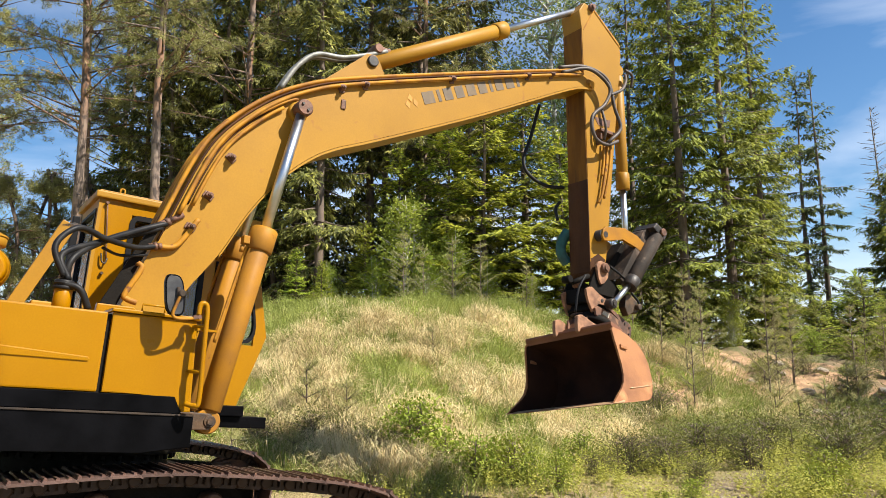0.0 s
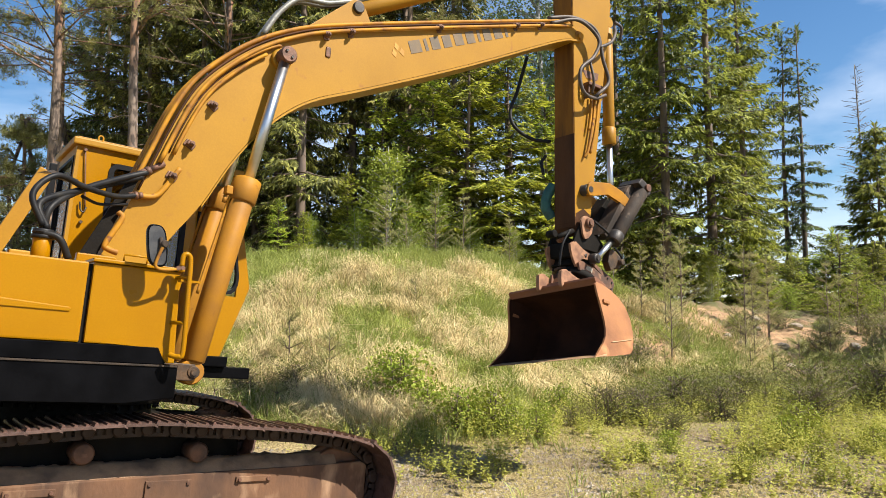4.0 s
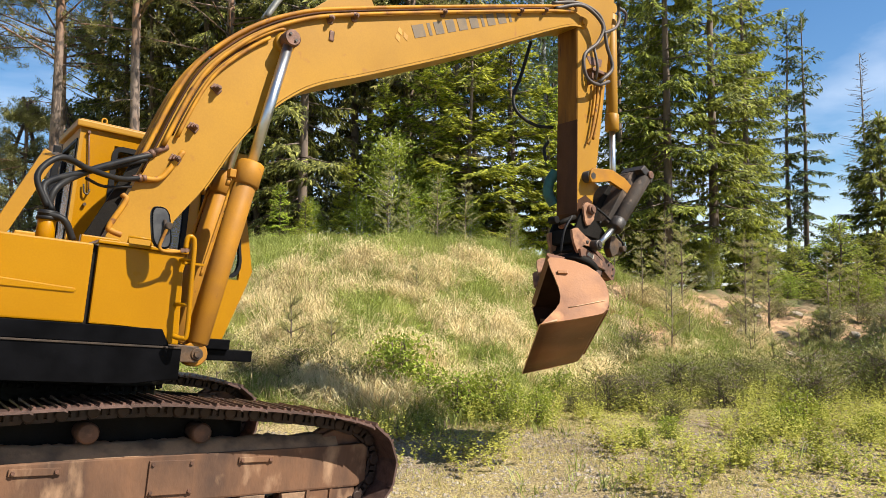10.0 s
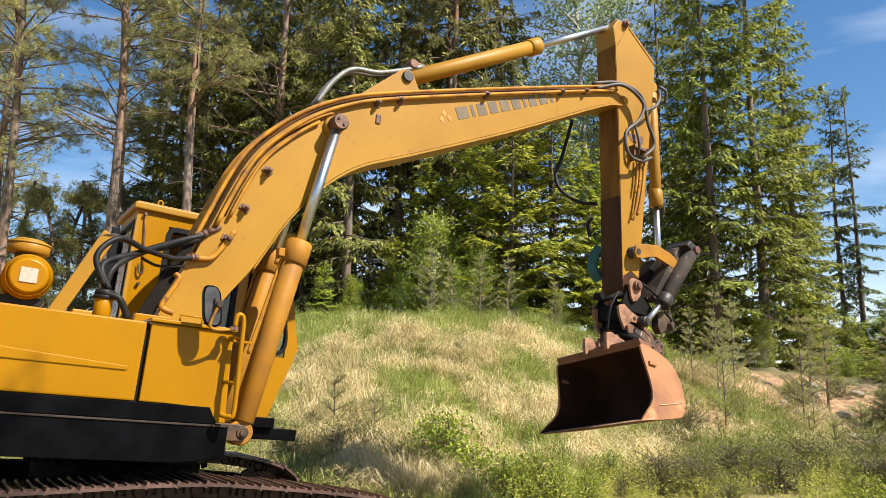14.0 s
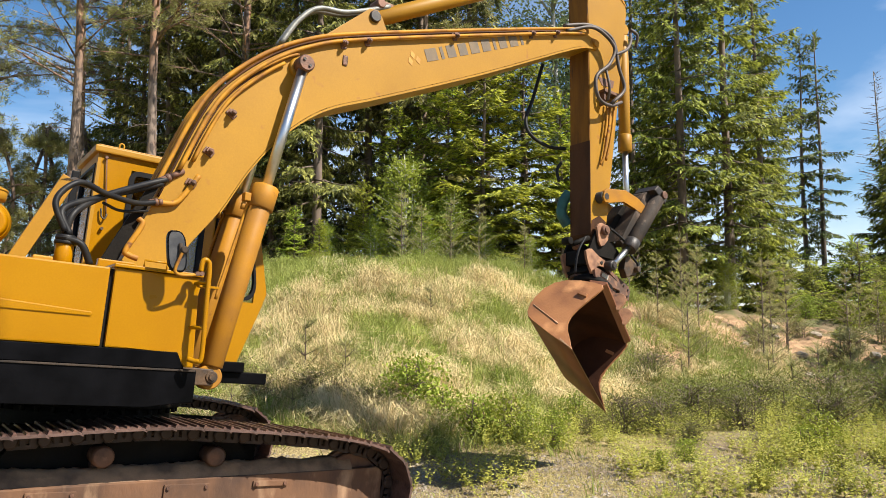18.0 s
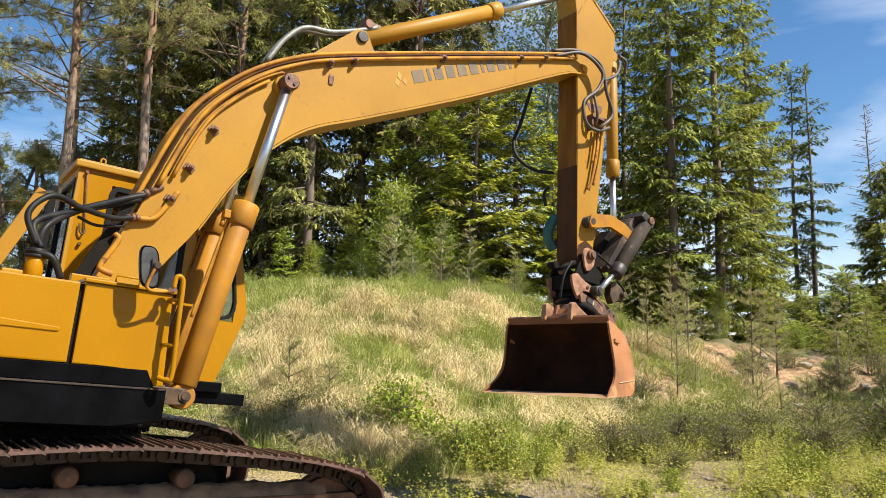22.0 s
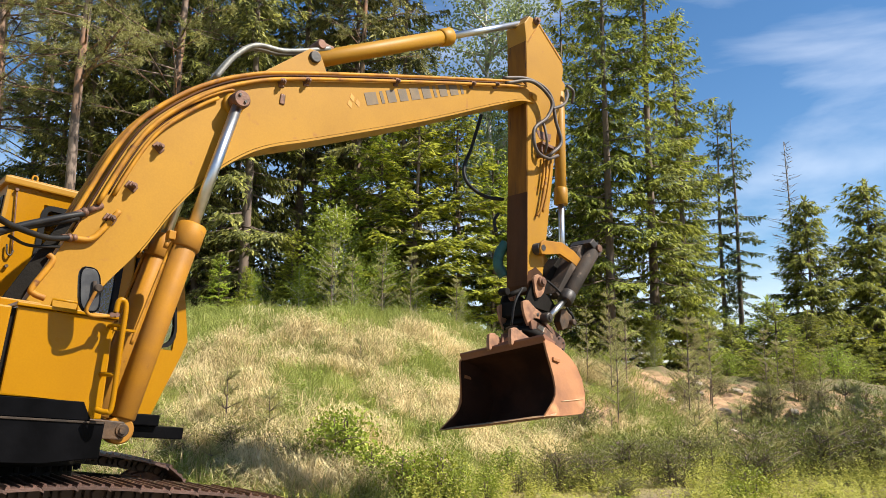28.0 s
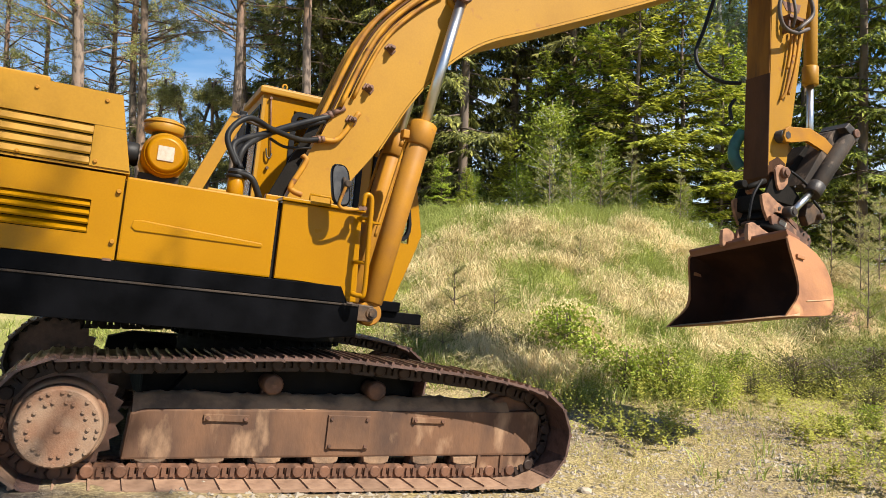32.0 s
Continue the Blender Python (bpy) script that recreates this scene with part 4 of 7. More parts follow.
for drop, y, s0, s1, r in ((-0.035, 0.93, 0.08, 0.97, 0.02), (-0.04, 1.0, 0.08, 0.97, 0.02), (-0.04, 1.09, 0.1, 0.97, 0.02), (-0.035, 1.2, 0.1, 0.97, 0.02),
                           (0.05, 0.845, 0.12, 0.985, 0.019), (0.115, 0.85, 0.14, 0.5, 0.016)):
    bm = B()
    tube(bm, along_top(s0, s1, drop, y), r, seg=8, n=3)
    part("pressure_pipe", bm, M_PIPE, boom, "dirty yellow steel pressure pipe")
# thin dark tubes painting the gap shadow and grime between the pipes
for drop, y, s0, s1, r in ((0.008, 0.876, 0.08, 0.9, 0.01), (0.083, 0.878, 0.14, 0.48, 0.007)):
    bm = B()
    tube(bm, along_top(s0, s1, drop, y), r, seg=6, n=3)
    part("grimy_line", bm, M_STAIN, boom, "dark brown line for grime and gap shadow between the pipes")
for x, z, ang in ((0.93, 3.37, 52), (0.78, 3.0, 62), (0.67, 2.71, 66), (1.9, 4.32, 22), (3.18, 4.83, 20), (4.25, 5.22, 20), (4.63, 5.36, 20), (2.15, 4.43, 20)):
    bm = B()
    dx, dz = math.cos(radians(ang)), math.sin(radians(ang))
    c = Vector((x, 0, z))
    box(bm, -0.022, 0.022, 0.825, 0.882, -0.026, 0.03, 0.006)
    cyl(bm, (0, 0.8, -0.004), (0, 0.83, -0.004), 0.021, seg=12, bevel=0.004)
    cyl(bm, (0, 0.788, -0.004), (0, 0.802, -0.004), 0.012, seg=6)
    box(bm, -0.03, 0.03, 0.868, 0.884, -0.045, 0.045, 0.01)
    bmesh.ops.transform(bm, matrix=pose(x, 0, z, 0, -ang, 0), verts=bm.verts)
    part("pipe_clamp", bm, M_BOLT, boom, "rusty pipe clamp")
bm = B()
box(bm, -0.025, 0.025, 0.868, 0.884, -0.05, 0.05, 0.012)
bmesh.ops.transform(bm, matrix=pose(1.94, 0, 4.17, 0, 0, 0), verts=bm.verts)
part("clamp_lug", bm, M_BOLT, boom)
# return pipe that crosses the boom's flank by the pin
bm = B()
tube(bm, [(0.72, 0.86, 3.3), (0.98, 0.855, 3.68), (1.25, 0.85, 3.93), (1.42, 0.85, 4.05), (1.47, 0.86, 4.07)], 0.013, seg=8)
part("pressure_pipe", bm, M_PIPE, boom)

# brand lettering as plain bars, with three faded diamonds before it
LX, LZ = 2.86, 4.47
for k in range(10):
    bm = B()
    w = (0.15, 0.04, 0.115, 0.115, 0.125, 0.12, 0.04, 0.115, 0.125, 0.04)[k]
    x0 = sum((0.15, 0.04, 0.115, 0.115, 0.125, 0.12, 0.04, 0.115, 0.125, 0.04)[:k]) + 0.05 * k
    box(bm, x0, x0 + w, 0.8765, 0.8795, -0.02, 0.11)
    bmesh.ops.transform(bm, matrix=pose(LX, 0, LZ, 0, -25.5, 0), verts=bm.verts)
    part("brand_bar", bm, M_LETTER, boom, "grey bar of the painted brand name")
for dx, dz in ((-0.16, 0.075), (-0.21, 0.015), (-0.11, 0.015)):
    bm = B()
    prism(bm, [(dx - 0.03, dz), (dx, dz - 0.045), (dx + 0.03, dz), (dx, dz + 0.045)], 0.8765, 0.8795)
    bmesh.ops.transform(bm, matrix=pose(LX, 0, LZ, 0, -25.5, 0), verts=bm.verts)
    part("emblem_diamond", bm, M_LOGO, boom)


def ram(p0, p1, share, r, rod, head=0.0, name="hydraulic_cylinder", label="yellow hydraulic cylinder with a chrome rod"):
    """A hydraulic cylinder from its base pin p0 to its rod pin p1; share: the barrel's part of the length."""
    p0, p1 = Vector(p0), Vector(p1)
    d = (p1 - p0).normalized()
    q = p0.lerp(p1, share)
    bm = B()
    cyl(bm, p0 + d * 0.08, q, r, seg=28, bevel=0.012)
    cyl(bm, p0 + Vector((0, -r * 0.7, 0)), p0 + Vector((0, r * 0.7, 0)), r * 1.05, seg=24, bevel=0.01)
    c = part(name, bm, M_RAM if r > 0.08 and p0.z < 2 else M_BOOM, EX, label)
    if head:
        bm = B()
        cyl(bm, q - d * head, q + d * 0.01, r * 1.2, seg=28, bevel=0.012)
        part("gland", bm, M_RAM if p0.z < 2 else M_BOOM, c)
    bm = B()
    cyl(bm, q - d * 0.02, p1, rod, seg=24)
    part("rod", bm, M_CHROME, c, "polished chrome rod")
    bm = B()
    cyl(bm, p1 + Vector((0, -rod * 1.3, 0)), p1 + Vector((0, rod * 1.3, 0)), rod * 1.7, seg=20, bevel=0.008)
    part("rod_eye", bm, M_BOLT, c)
    return c


near_ram = ram((0.955, 0.78, 1.185), (1.495, 0.78, 3.958), 0.575, 0.094, 0.046, 0.2)
far_ram = ram((0.955, 1.36, 1.185), (1.495, 1.36, 3.958), 0.575, 0.094, 0.046, 0.2)
ram((2.26, 1.07, 4.76), (5.34, 1.07, 6.6), 0.58, 0.085, 0.042, 0.17)
ram((6.03, 1.06, 5.95), (6.22, 1.06, 3.45), 0.655, 0.075, 0.04, 0.22)
for y in (0.78, 1.36):
    bm = B()
    prism(bm, [(0.6, 1.12), (0.95, 1.12), (0.99, 1.15), (0.995, 1.21), (0.96, 1.245), (0.6, 1.26)], y - 0.1, y - 0.08, bevel=0.008)
    prism(bm, [(0.6, 1.12), (0.96, 1.12), (1.0, 1.185), (0.96, 1.245), (0.6, 1.29)], y + 0.08, y + 0.1, bevel=0.008)
    fb_ = part("ram_bracket", bm, M_FOOT, EX, "oily brown foot bracket of the boom cylinder")
    bm = B()
    cyl(bm, (0.955, y - 0.11, 1.185), (0.955, y + 0.11, 1.185), 0.048, seg=20, bevel=0.006)
    cyl(bm, (0.955, y - 0.125, 1.185), (0.955, y - 0.105, 1.185), 0.026, seg=6)
    part("foot_pin", bm, M_FOOT, fb_)
for c_, y in ((near_ram, 0.78), (far_ram, 1.36)):
    bm = B()
    tube(bm, [(1.155, y - 0.02, 2.68), (1.12, y + 0.0, 2.6), (1.1, y + 0.02, 2.48), (0.985, y + 0.02, 1.95), (0.955, y + 0.02, 1.8)], 0.013, seg=8, n=3)
    part("side_pipe", bm, M_PIPE, c_)
    bm = B()
    box(bm, 1.075, 1.13, y - 0.05, y + 0.03, 2.63, 2.7, 0.008)
    cyl(bm, (1.085, y - 0.01, 2.62), (1.075, y - 0.01, 2.56), 0.018, seg=8)
    part("port_block", bm, M_RAM, c_)
bm = B()
prism(bm, [(0.0, 1.3), (0.75, 1.3), (0.62, 1.75), (0.3, 2.0), (0.05, 2.0)], 0.76, 0.83, bevel=0.01)
prism(bm, [(0.0, 1.3), (0.75, 1.3), (0.62, 1.75), (0.3, 2.0), (0.05, 2.0)], 1.31, 1.38, bevel=0.01)
part("boom_mount", bm, M_HOUSE, EX)

# stick
SY0, SY1 = 0.90, 1.22
bm = B()
prism(bm, [(5.13, 6.44), (5.22, 6.58), (5.41, 6.56), (5.88, 6.25), (5.92, 6.1), (5.90, 5.92), (5.66, 3.28), (5.62, 3.08), (5.5, 3.0), (5.41, 3.06), (5.39, 3.13), (5.32, 4.31), (5.25, 5.4), (5.18, 6.21)], SY0, SY1, bevel=0.01)
stick = part("stick", bm, M_BOOM, EX, "yellow dipper stick with an oily underside")
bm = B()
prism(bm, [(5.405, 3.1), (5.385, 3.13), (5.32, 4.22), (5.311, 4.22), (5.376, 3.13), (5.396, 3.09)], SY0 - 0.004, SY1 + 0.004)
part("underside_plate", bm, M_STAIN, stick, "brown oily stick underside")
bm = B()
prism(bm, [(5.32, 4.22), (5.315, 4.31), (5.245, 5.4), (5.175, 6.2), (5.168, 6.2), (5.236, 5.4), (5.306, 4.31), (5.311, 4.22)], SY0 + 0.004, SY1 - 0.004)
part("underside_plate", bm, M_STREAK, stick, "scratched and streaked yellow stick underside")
bm = B()
prism(bm, [(5.2, 6.2), (5.4, 6.55), (5.9, 6.2), (5.9, 6.18), (5.4, 6.525), (5.22, 6.2)], SY0 - 0.008, SY0 - 0.001)
part("weld_seam", bm, M_PIPE, stick)
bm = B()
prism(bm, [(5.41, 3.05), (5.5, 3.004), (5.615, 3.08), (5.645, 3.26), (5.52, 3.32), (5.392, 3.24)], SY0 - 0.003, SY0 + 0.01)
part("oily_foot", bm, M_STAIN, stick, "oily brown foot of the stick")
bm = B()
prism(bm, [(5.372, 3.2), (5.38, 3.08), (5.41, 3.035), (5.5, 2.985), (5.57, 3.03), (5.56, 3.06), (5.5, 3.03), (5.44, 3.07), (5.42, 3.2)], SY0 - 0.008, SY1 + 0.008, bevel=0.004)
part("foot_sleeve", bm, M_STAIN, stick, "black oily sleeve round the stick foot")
for p, r, y0, y1, mt in (((5.51, 3.54), 0.07, 0.80, 1.32, M_DARK), ((5.53, 3.13), 0.06, 0.82, 1.3, M_BOLT), ((5.34, 6.55), 0.05, 0.86, 1.26, M_BOLT), ((5.32, 5.46), 0.075, 0.87, 1.25, M_PIPE)):
    bm = B()
    cyl(bm, (p[0], y0, p[1]), (p[0], y1, p[1]), r, seg=24, bevel=0.008)
    cyl(bm, (p[0], y0 - 0.03, p[1]), (p[0], y0 + 0.005, p[1]), r * 0.6, seg=6)
    part("stick_pin", bm, mt, stick)
bm = B()
prism(bm, [(5.42, 5.07), (5.72, 5.1), (5.7, 5.0), (5.5, 4.98)], SY0 - 0.004, SY0 + 0.002)
part("worn_patch", bm, M_BOLT, stick)
# pipe bracket and short pipes low on the stick
for a in ([(5.62, 0.86, 4.75), (5.6, 0.85, 4.5), (5.56, 0.85, 4.25), (5.52, 0.85, 4.05), (5.48, 0.87, 3.95)], [(5.56, 0.86, 4.75), (5.55, 0.85, 4.5), (5.52, 0.85, 4.3)],
          [(5.68, 0.86, 4.9), (5.66, 0.84, 4.6), (5.62, 0.84, 4.3), (5.57, 0.86, 4.02)]):
    bm = B()
    tube(bm, a, 0.016, seg=8)
    part("stick_pipe", bm, M_PIPE, stick)
bm = B()
box(bm, 5.45, 5.75, 0.8, 0.9, 4.86, 4.9, 0.006)
box(bm, 5.46, 5.49, 0.82, 0.9, 4.7, 4.88, 0.006)
part("pipe_bracket", bm, M_BOLT, stick)
# hose loops at the stick's head
for a, r in (([(4.75, 0.85, 5.5), (5.15, 0.8, 5.62), (5.5, 0.76, 5.55), (5.62, 0.74, 5.2), (5.72, 0.73, 4.95), (5.55, 0.73, 4.75), (5.52, 0.8, 4.7)], 0.022),
             ([(4.8, 0.85, 5.45), (5.2, 0.78, 5.6), (5.52, 0.74, 5.45), (5.45, 0.74, 5.2), (5.2, 0.72, 4.95), (5.25, 0.72, 4.7), (5.5, 0.76, 4.68), (5.75, 0.8, 4.8)], 0.022),
             ([(5.55, 0.74, 5.35), (5.78, 0.76, 5.5), (5.95, 0.84, 5.7), (6.03, 0.92, 5.85)], 0.02), ([(5.42, 0.78, 5.15), (5.46, 0.74, 4.9), (5.5, 0.8, 4.75)], 0.018),
             ([(6.0, 0.9, 5.9), (6.12, 0.88, 5.85), (6.15, 0.92, 5.7)], 0.02)):
    bm = B()
    tube(bm, a, r, seg=10)
    part("hose", bm, M_BROWNHOSE, stick, "dusty hydraulic hose")
for a, r, mt in (([(4.95, 1.4, 5.25), (4.9, 1.5, 4.8), (4.8, 1.5, 4.5), (4.85, 1.45, 4.3), (5.1, 1.4, 4.2), (5.32, 1.3, 4.2)], 0.022, M_RUBBER),
                 ([(5.25, 1.3, 4.0), (5.2, 1.32, 3.9), (5.22, 1.3, 3.75)], 0.02, M_RUBBER),
                 ([(5.38, 1.28, 3.64), (5.32, 1.32, 3.5), (5.31, 1.32, 3.35), (5.38, 1.28, 3.22)], 0.065, M_TEAL)):
    bm = B()
    tube(bm, a, r, seg=12)
    part("hose", bm, mt, stick)
# hoses to the arm cylinder, over the boom's back
for y in (1.02, 1.1):
    bm = B()
    tube(bm, [(1.35, y, 4.2), (1.5, y, 4.48), (1.68, y, 4.66), (1.95, y, 4.72), (2.2, y, 4.83), (2.45, y, 4.96)], 0.026, seg=10)
    part("hose", bm, M_GREYHOSE, boom, "grey armoured hose")
bm = B()
cyl(bm, (2.34, 0.98, 4.95), (2.34, 1.16, 4.95), 0.05, seg=14, bevel=0.008)
part("hose_fitting", bm, M_BOLT, boom)
bm = B()
box(bm, 2.36, 2.5, 1.02, 1.12, 4.92, 5.0, 0.01)
part("hose_fitting", bm, M_BOLT, boom)
# hoses from the deck to the boom foot
for a, r in (([(-0.25, 0.34, 2.1), (-0.33, 0.36, 2.3), (-0.2, 0.42, 2.46), (0.0, 0.55, 2.44), (0.25, 0.75, 2.45), (0.42, 0.84, 2.5)], 0.021),
             ([(-0.24, 0.4, 2.08), (-0.2, 0.42, 2.25), (0.0, 0.6, 2.43), (0.3, 0.8, 2.61), (0.48, 0.86, 2.7)], 0.024),
             ([(-0.22, 0.34, 2.08), (-0.28, 0.38, 2.25), (-0.05, 0.55, 2.4), (0.25, 0.8, 2.56), (0.45, 0.86, 2.66)], 0.023),
             ([(-0.25, 0.3, 2.05), (-0.15, 0.28, 2.02), (-0.08, 0.3, 1.9)], 0.023), ([(0.0, 0.6, 2.38), (0.15, 0.74, 2.37), (0.36, 0.84, 2.42)], 0.011)):
    bm = B()
    tube(bm, a, r, seg=12)
    part("hose", bm, M_RUBBER, EX, "thick black rubber hose")
for a in ([(0.42, 0.84, 2.5), (0.55, 0.85, 2.52), (0.62, 0.85, 2.6), (0.72, 0.85, 2.78)], [(0.3, 0.83, 2.35), (0.33, 0.82, 2.3), (0.24, 0.82, 2.1), (0.26, 0.82, 2.06), (0.33, 0.82, 2.04)]):
    bm = B()
    tube(bm, a, 0.022, seg=10)
    part("pressure_pipe", bm, M_PIPE, boom)
bm = B()
cyl(bm, (0.36, 0.835, 2.487), (0.4, 0.84, 2.496), 0.026, seg=8)
cyl(bm, (0.4, 0.84, 2.496), (0.425, 0.84, 2.502), 0.032, seg=6)
cyl(bm, (0.43, 0.84, 2.503), (0.46, 0.842, 2.509), 0.026, seg=8)
part("hose_fitting", bm, M_BOLT, boom)
bm = B()
cyl(bm, (0.42, 0.86, 2.67), (0.47, 0.865, 2.705), 0.03, seg=8)
cyl(bm, (0.47, 0.865, 2.705), (0.5, 0.868, 2.726), 0.034, seg=6)
cyl(bm, (0.5, 0.868, 2.726), (0.6, 0.875, 2.8), 0.024, seg=10)
part("hose_fitting", bm, M_BOLT, boom)
bm = B()
prism(bm, [(0.02, 1.86), (0.16, 1.9), (0.42, 2.62), (0.35, 2.62)], 0.86, 0.9)
part("boom_back_plate", bm, M_GRIME_SHADE, EX)
bm = B()
cyl(bm, (-0.24, 0.34, 1.86), (-0.24, 0.34, 2.02), 0.056, seg=24, bevel=0.004)
mast = part("filler_pipe", bm, M_HOUSE, EX, "yellow standpipe with a black hose cuff")
bm = B()
cyl(bm, (-0.24, 0.34, 2.012), (-0.24, 0.34, 2.035), 0.068, seg=28, bevel=0.004)
cyl(bm, (-0.24, 0.34, 2.034), (-0.24, 0.34, 2.075), 0.062, seg=28, bevel=0.006)
cyl(bm, (-0.24, 0.34, 2.048), (-0.24, 0.34, 2.058), 0.065, seg=28)
part("hose_cuff", bm, M_RUBBER, mast)
# slanted guard bar and its glass in front of the engine
bm = B()
prism(bm, [(-0.53, 1.9), (-0.42, 1.9), (-0.14, 2.57), (-0.24, 2.61)], 0.94, 1.02, bevel=0.006)
gb = part("guard_post", bm, M_BOOM, EX, "slanted yellow guard post")
bm = B()
prism(bm, [(-0.26, 2.56), (-0.16, 2.6), (0.02, 2.56), (0.02, 2.53), (-0.16, 2.56)], 0.94, 1.0)
part("guard_arm", bm, M_DARK, gb)
bm = B()
box(bm, -0.06, 0.0, 1.86, 1.9, 1.9, 2.85, 0.01)
part("rear_window_frame", bm, M_SEAL, EX)
bm = B()
box(bm, -0.42, -0.3, 0.3, 0.42, 1.862, 1.92, 0.01)
part("deck_bracket", bm, M_BOOM, EX)

# mirror, its arm and the grab rail
def mirror_outline(w, h):
    return [(0.342 + w * math.copysign(abs(math.cos(a)) ** 0.6, math.cos(a)) - 0.16 * h * math.copysign(abs(math.sin(a)) ** 0.55, math.sin(a)), 2.008 + h * math.copysign(abs(math.sin(a)) ** 0.55, math.sin(a))) for a in [2 * math.pi * k / 32 for k in range(32)]]


bm = B()
prism(bm, mirror_outline(0.062, 0.135), -0.175, -0.145, bevel=0.008)
mir = part("mirror", bm, M_BLACK, EX, "black rounded wing mirror on a bent arm")
bm = B()
prism(bm, mirror_outline(0.052, 0.124), -0.179, -0.174, bevel=0.003)
part("mirror_back", bm, M_MIRBACK, mir, "dusty grey back of the mirror")
bm = B()
cyl(bm, (0.383, -0.215, 2.02), (0.375, -0.178, 2.02), 0.026, seg=16, bevel=0.008)
cyl(bm, (0.362, -0.19, 1.985), (0.356, -0.19, 2.06), 0.011, seg=10)
part("mirror_joint", bm, M_SCUFF, mir)
bm = B()
tube(bm, [(0.37, -0.2, 2.0), (0.358, -0.195, 1.96), (0.342, -0.185, 1.893), (0.35, -0.18, 1.868), (0.38, -0.175, 1.858), (0.44, -0.16, 1.863), (0.52, -0.13, 1.88)], 0.011, seg=8)
part("mirror_arm", bm, M_PIPE, mir)
for k in (0, 1):
    bm = B()
    cyl(bm, (0.5 + 0.028 * k, -0.155, 1.882 + 0.004 * k), (0.5 + 0.028 * k, -0.11, 1.882 + 0.004 * k), 0.016, seg=6)
    part("arm_clamp", bm, M_BOLT, mir)
bm = B()
tube(bm, [(0.575, -0.05, 1.9), (0.58, -0.05, 1.97), (0.61, -0.05, 1.98), (0.63, -0.05, 1.93), (0.635, -0.055, 1.7), (0.645, -0.055, 1.35), (0.62, -0.045, 1.31), (0.57, -0.01, 1.32)], 0.017, seg=10)
rail = part("grab_rail", bm, M_HOUSE, EX, "bent yellow grab rail", at=pose(-0.05, -0.08, 0))
for z in (1.53, 1.83):
    bm = B()
    tube(bm, [(0.635, -0.05, z), (0.6, 0.0, z), (0.59, 0.1, z)], 0.013, seg=8, n=2)
    part("rail_bracket", bm, M_HOUSE, rail)
bm = B()
box(bm, 0.585, 0.72, -0.03, 0.03, 1.8, 1.815)
part("rail_plate", bm, M_HOUSE, rail)


# ---- tiltrotator and bucket: the rotor turns about one leaning axis ----
AXIS = Vector((0.448, 0.129, 1.0)).normalized()
PIVOT = Vector((5.554, 0.990, 2.5))
FACING = Vector((-0.732, -0.681, 0.0))
FACING = (FACING - AXIS * FACING.dot(AXIS)).normalized()
ASIDE = AXIS.cross(FACING)


def rotor_pose(phi):
    """The rotor's pose in the machine's frame: x to the bucket's open side, z up the axis."""
    o = FACING * math.cos(radians(phi)) + ASIDE * math.sin(radians(phi))
    r = AXIS.cross(o)
    return Matrix(((o.x, r.x, AXIS.x, PIVOT.x), (o.y, r.y, AXIS.y, PIVOT.y), (o.z, r.z, AXIS.z, PIVOT.z), (0, 0, 0, 1)))


def half_width(z):
    return 0.662 + 0.138 * (-0.414 - z) / 0.869


profile = [(0.36, -0.415), (0.26, -0.385), (0.1, -0.365), (-0.06, -0.375), (-0.19, -0.425), (-0.29, -0.52), (-0.35, -0.64), (-0.378, -0.76), (-0.375, -0.86), (-0.345, -0.925), (-0.29, -0.965)]
LIP = (0.257, -1.283)
bm = B()
outer = profile + [(-0.05, -1.105), LIP]
cx, cz = 0.1, -0.8
inner = [(x + (cx - x) * 0.045, z + (cz - z) * 0.04) for x, z in outer[:-1]] + [(LIP[0] - 0.012, LIP[1] + 0.012)]
rows = []
for pts in (outer, inner):
    rows.append([[bm.verts.new((x, s * (half_width(z) - 0.001), z)) for x, z in pts] for s in (-1, 1)])
for a, b in rows:
    for i in range(len(a) - 1):
        bm.faces.new((a[i], a[i + 1], b[i + 1], b[i])).smooth = i not in (9,)
for i in (0, -1):
    bm.faces.new((rows[0][0][i], rows[0][1][i], rows[1][1][i], rows[1][0][i]))
bucket = part("bucket", bm, M_SHELL, EX, "wide rusty grading bucket hanging from a tiltrotator", at=rotor_pose(-44))
# sheet inside the shell: rust darkened so the colour holds the hollow's shade
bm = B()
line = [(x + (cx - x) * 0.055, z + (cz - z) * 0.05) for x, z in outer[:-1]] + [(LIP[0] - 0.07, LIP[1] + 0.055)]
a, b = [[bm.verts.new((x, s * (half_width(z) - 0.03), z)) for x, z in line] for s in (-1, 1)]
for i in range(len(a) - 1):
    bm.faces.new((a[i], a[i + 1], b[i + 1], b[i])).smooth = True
part("inside_lining", bm, M_INNER, bucket, "rusty inside of the bucket with its shade painted in")
front = [LIP, (0.2, -1.16), (0.145, -1.05), (0.12, -0.96), (0.13, -0.87), (0.175, -0.77), (0.25, -0.65), (0.325, -0.54), (0.375, -0.45), (0.36, -0.405)]
side = front + [(x, z + 0.004) for x, z in profile[1:]] + [(-0.05, -1.108)]
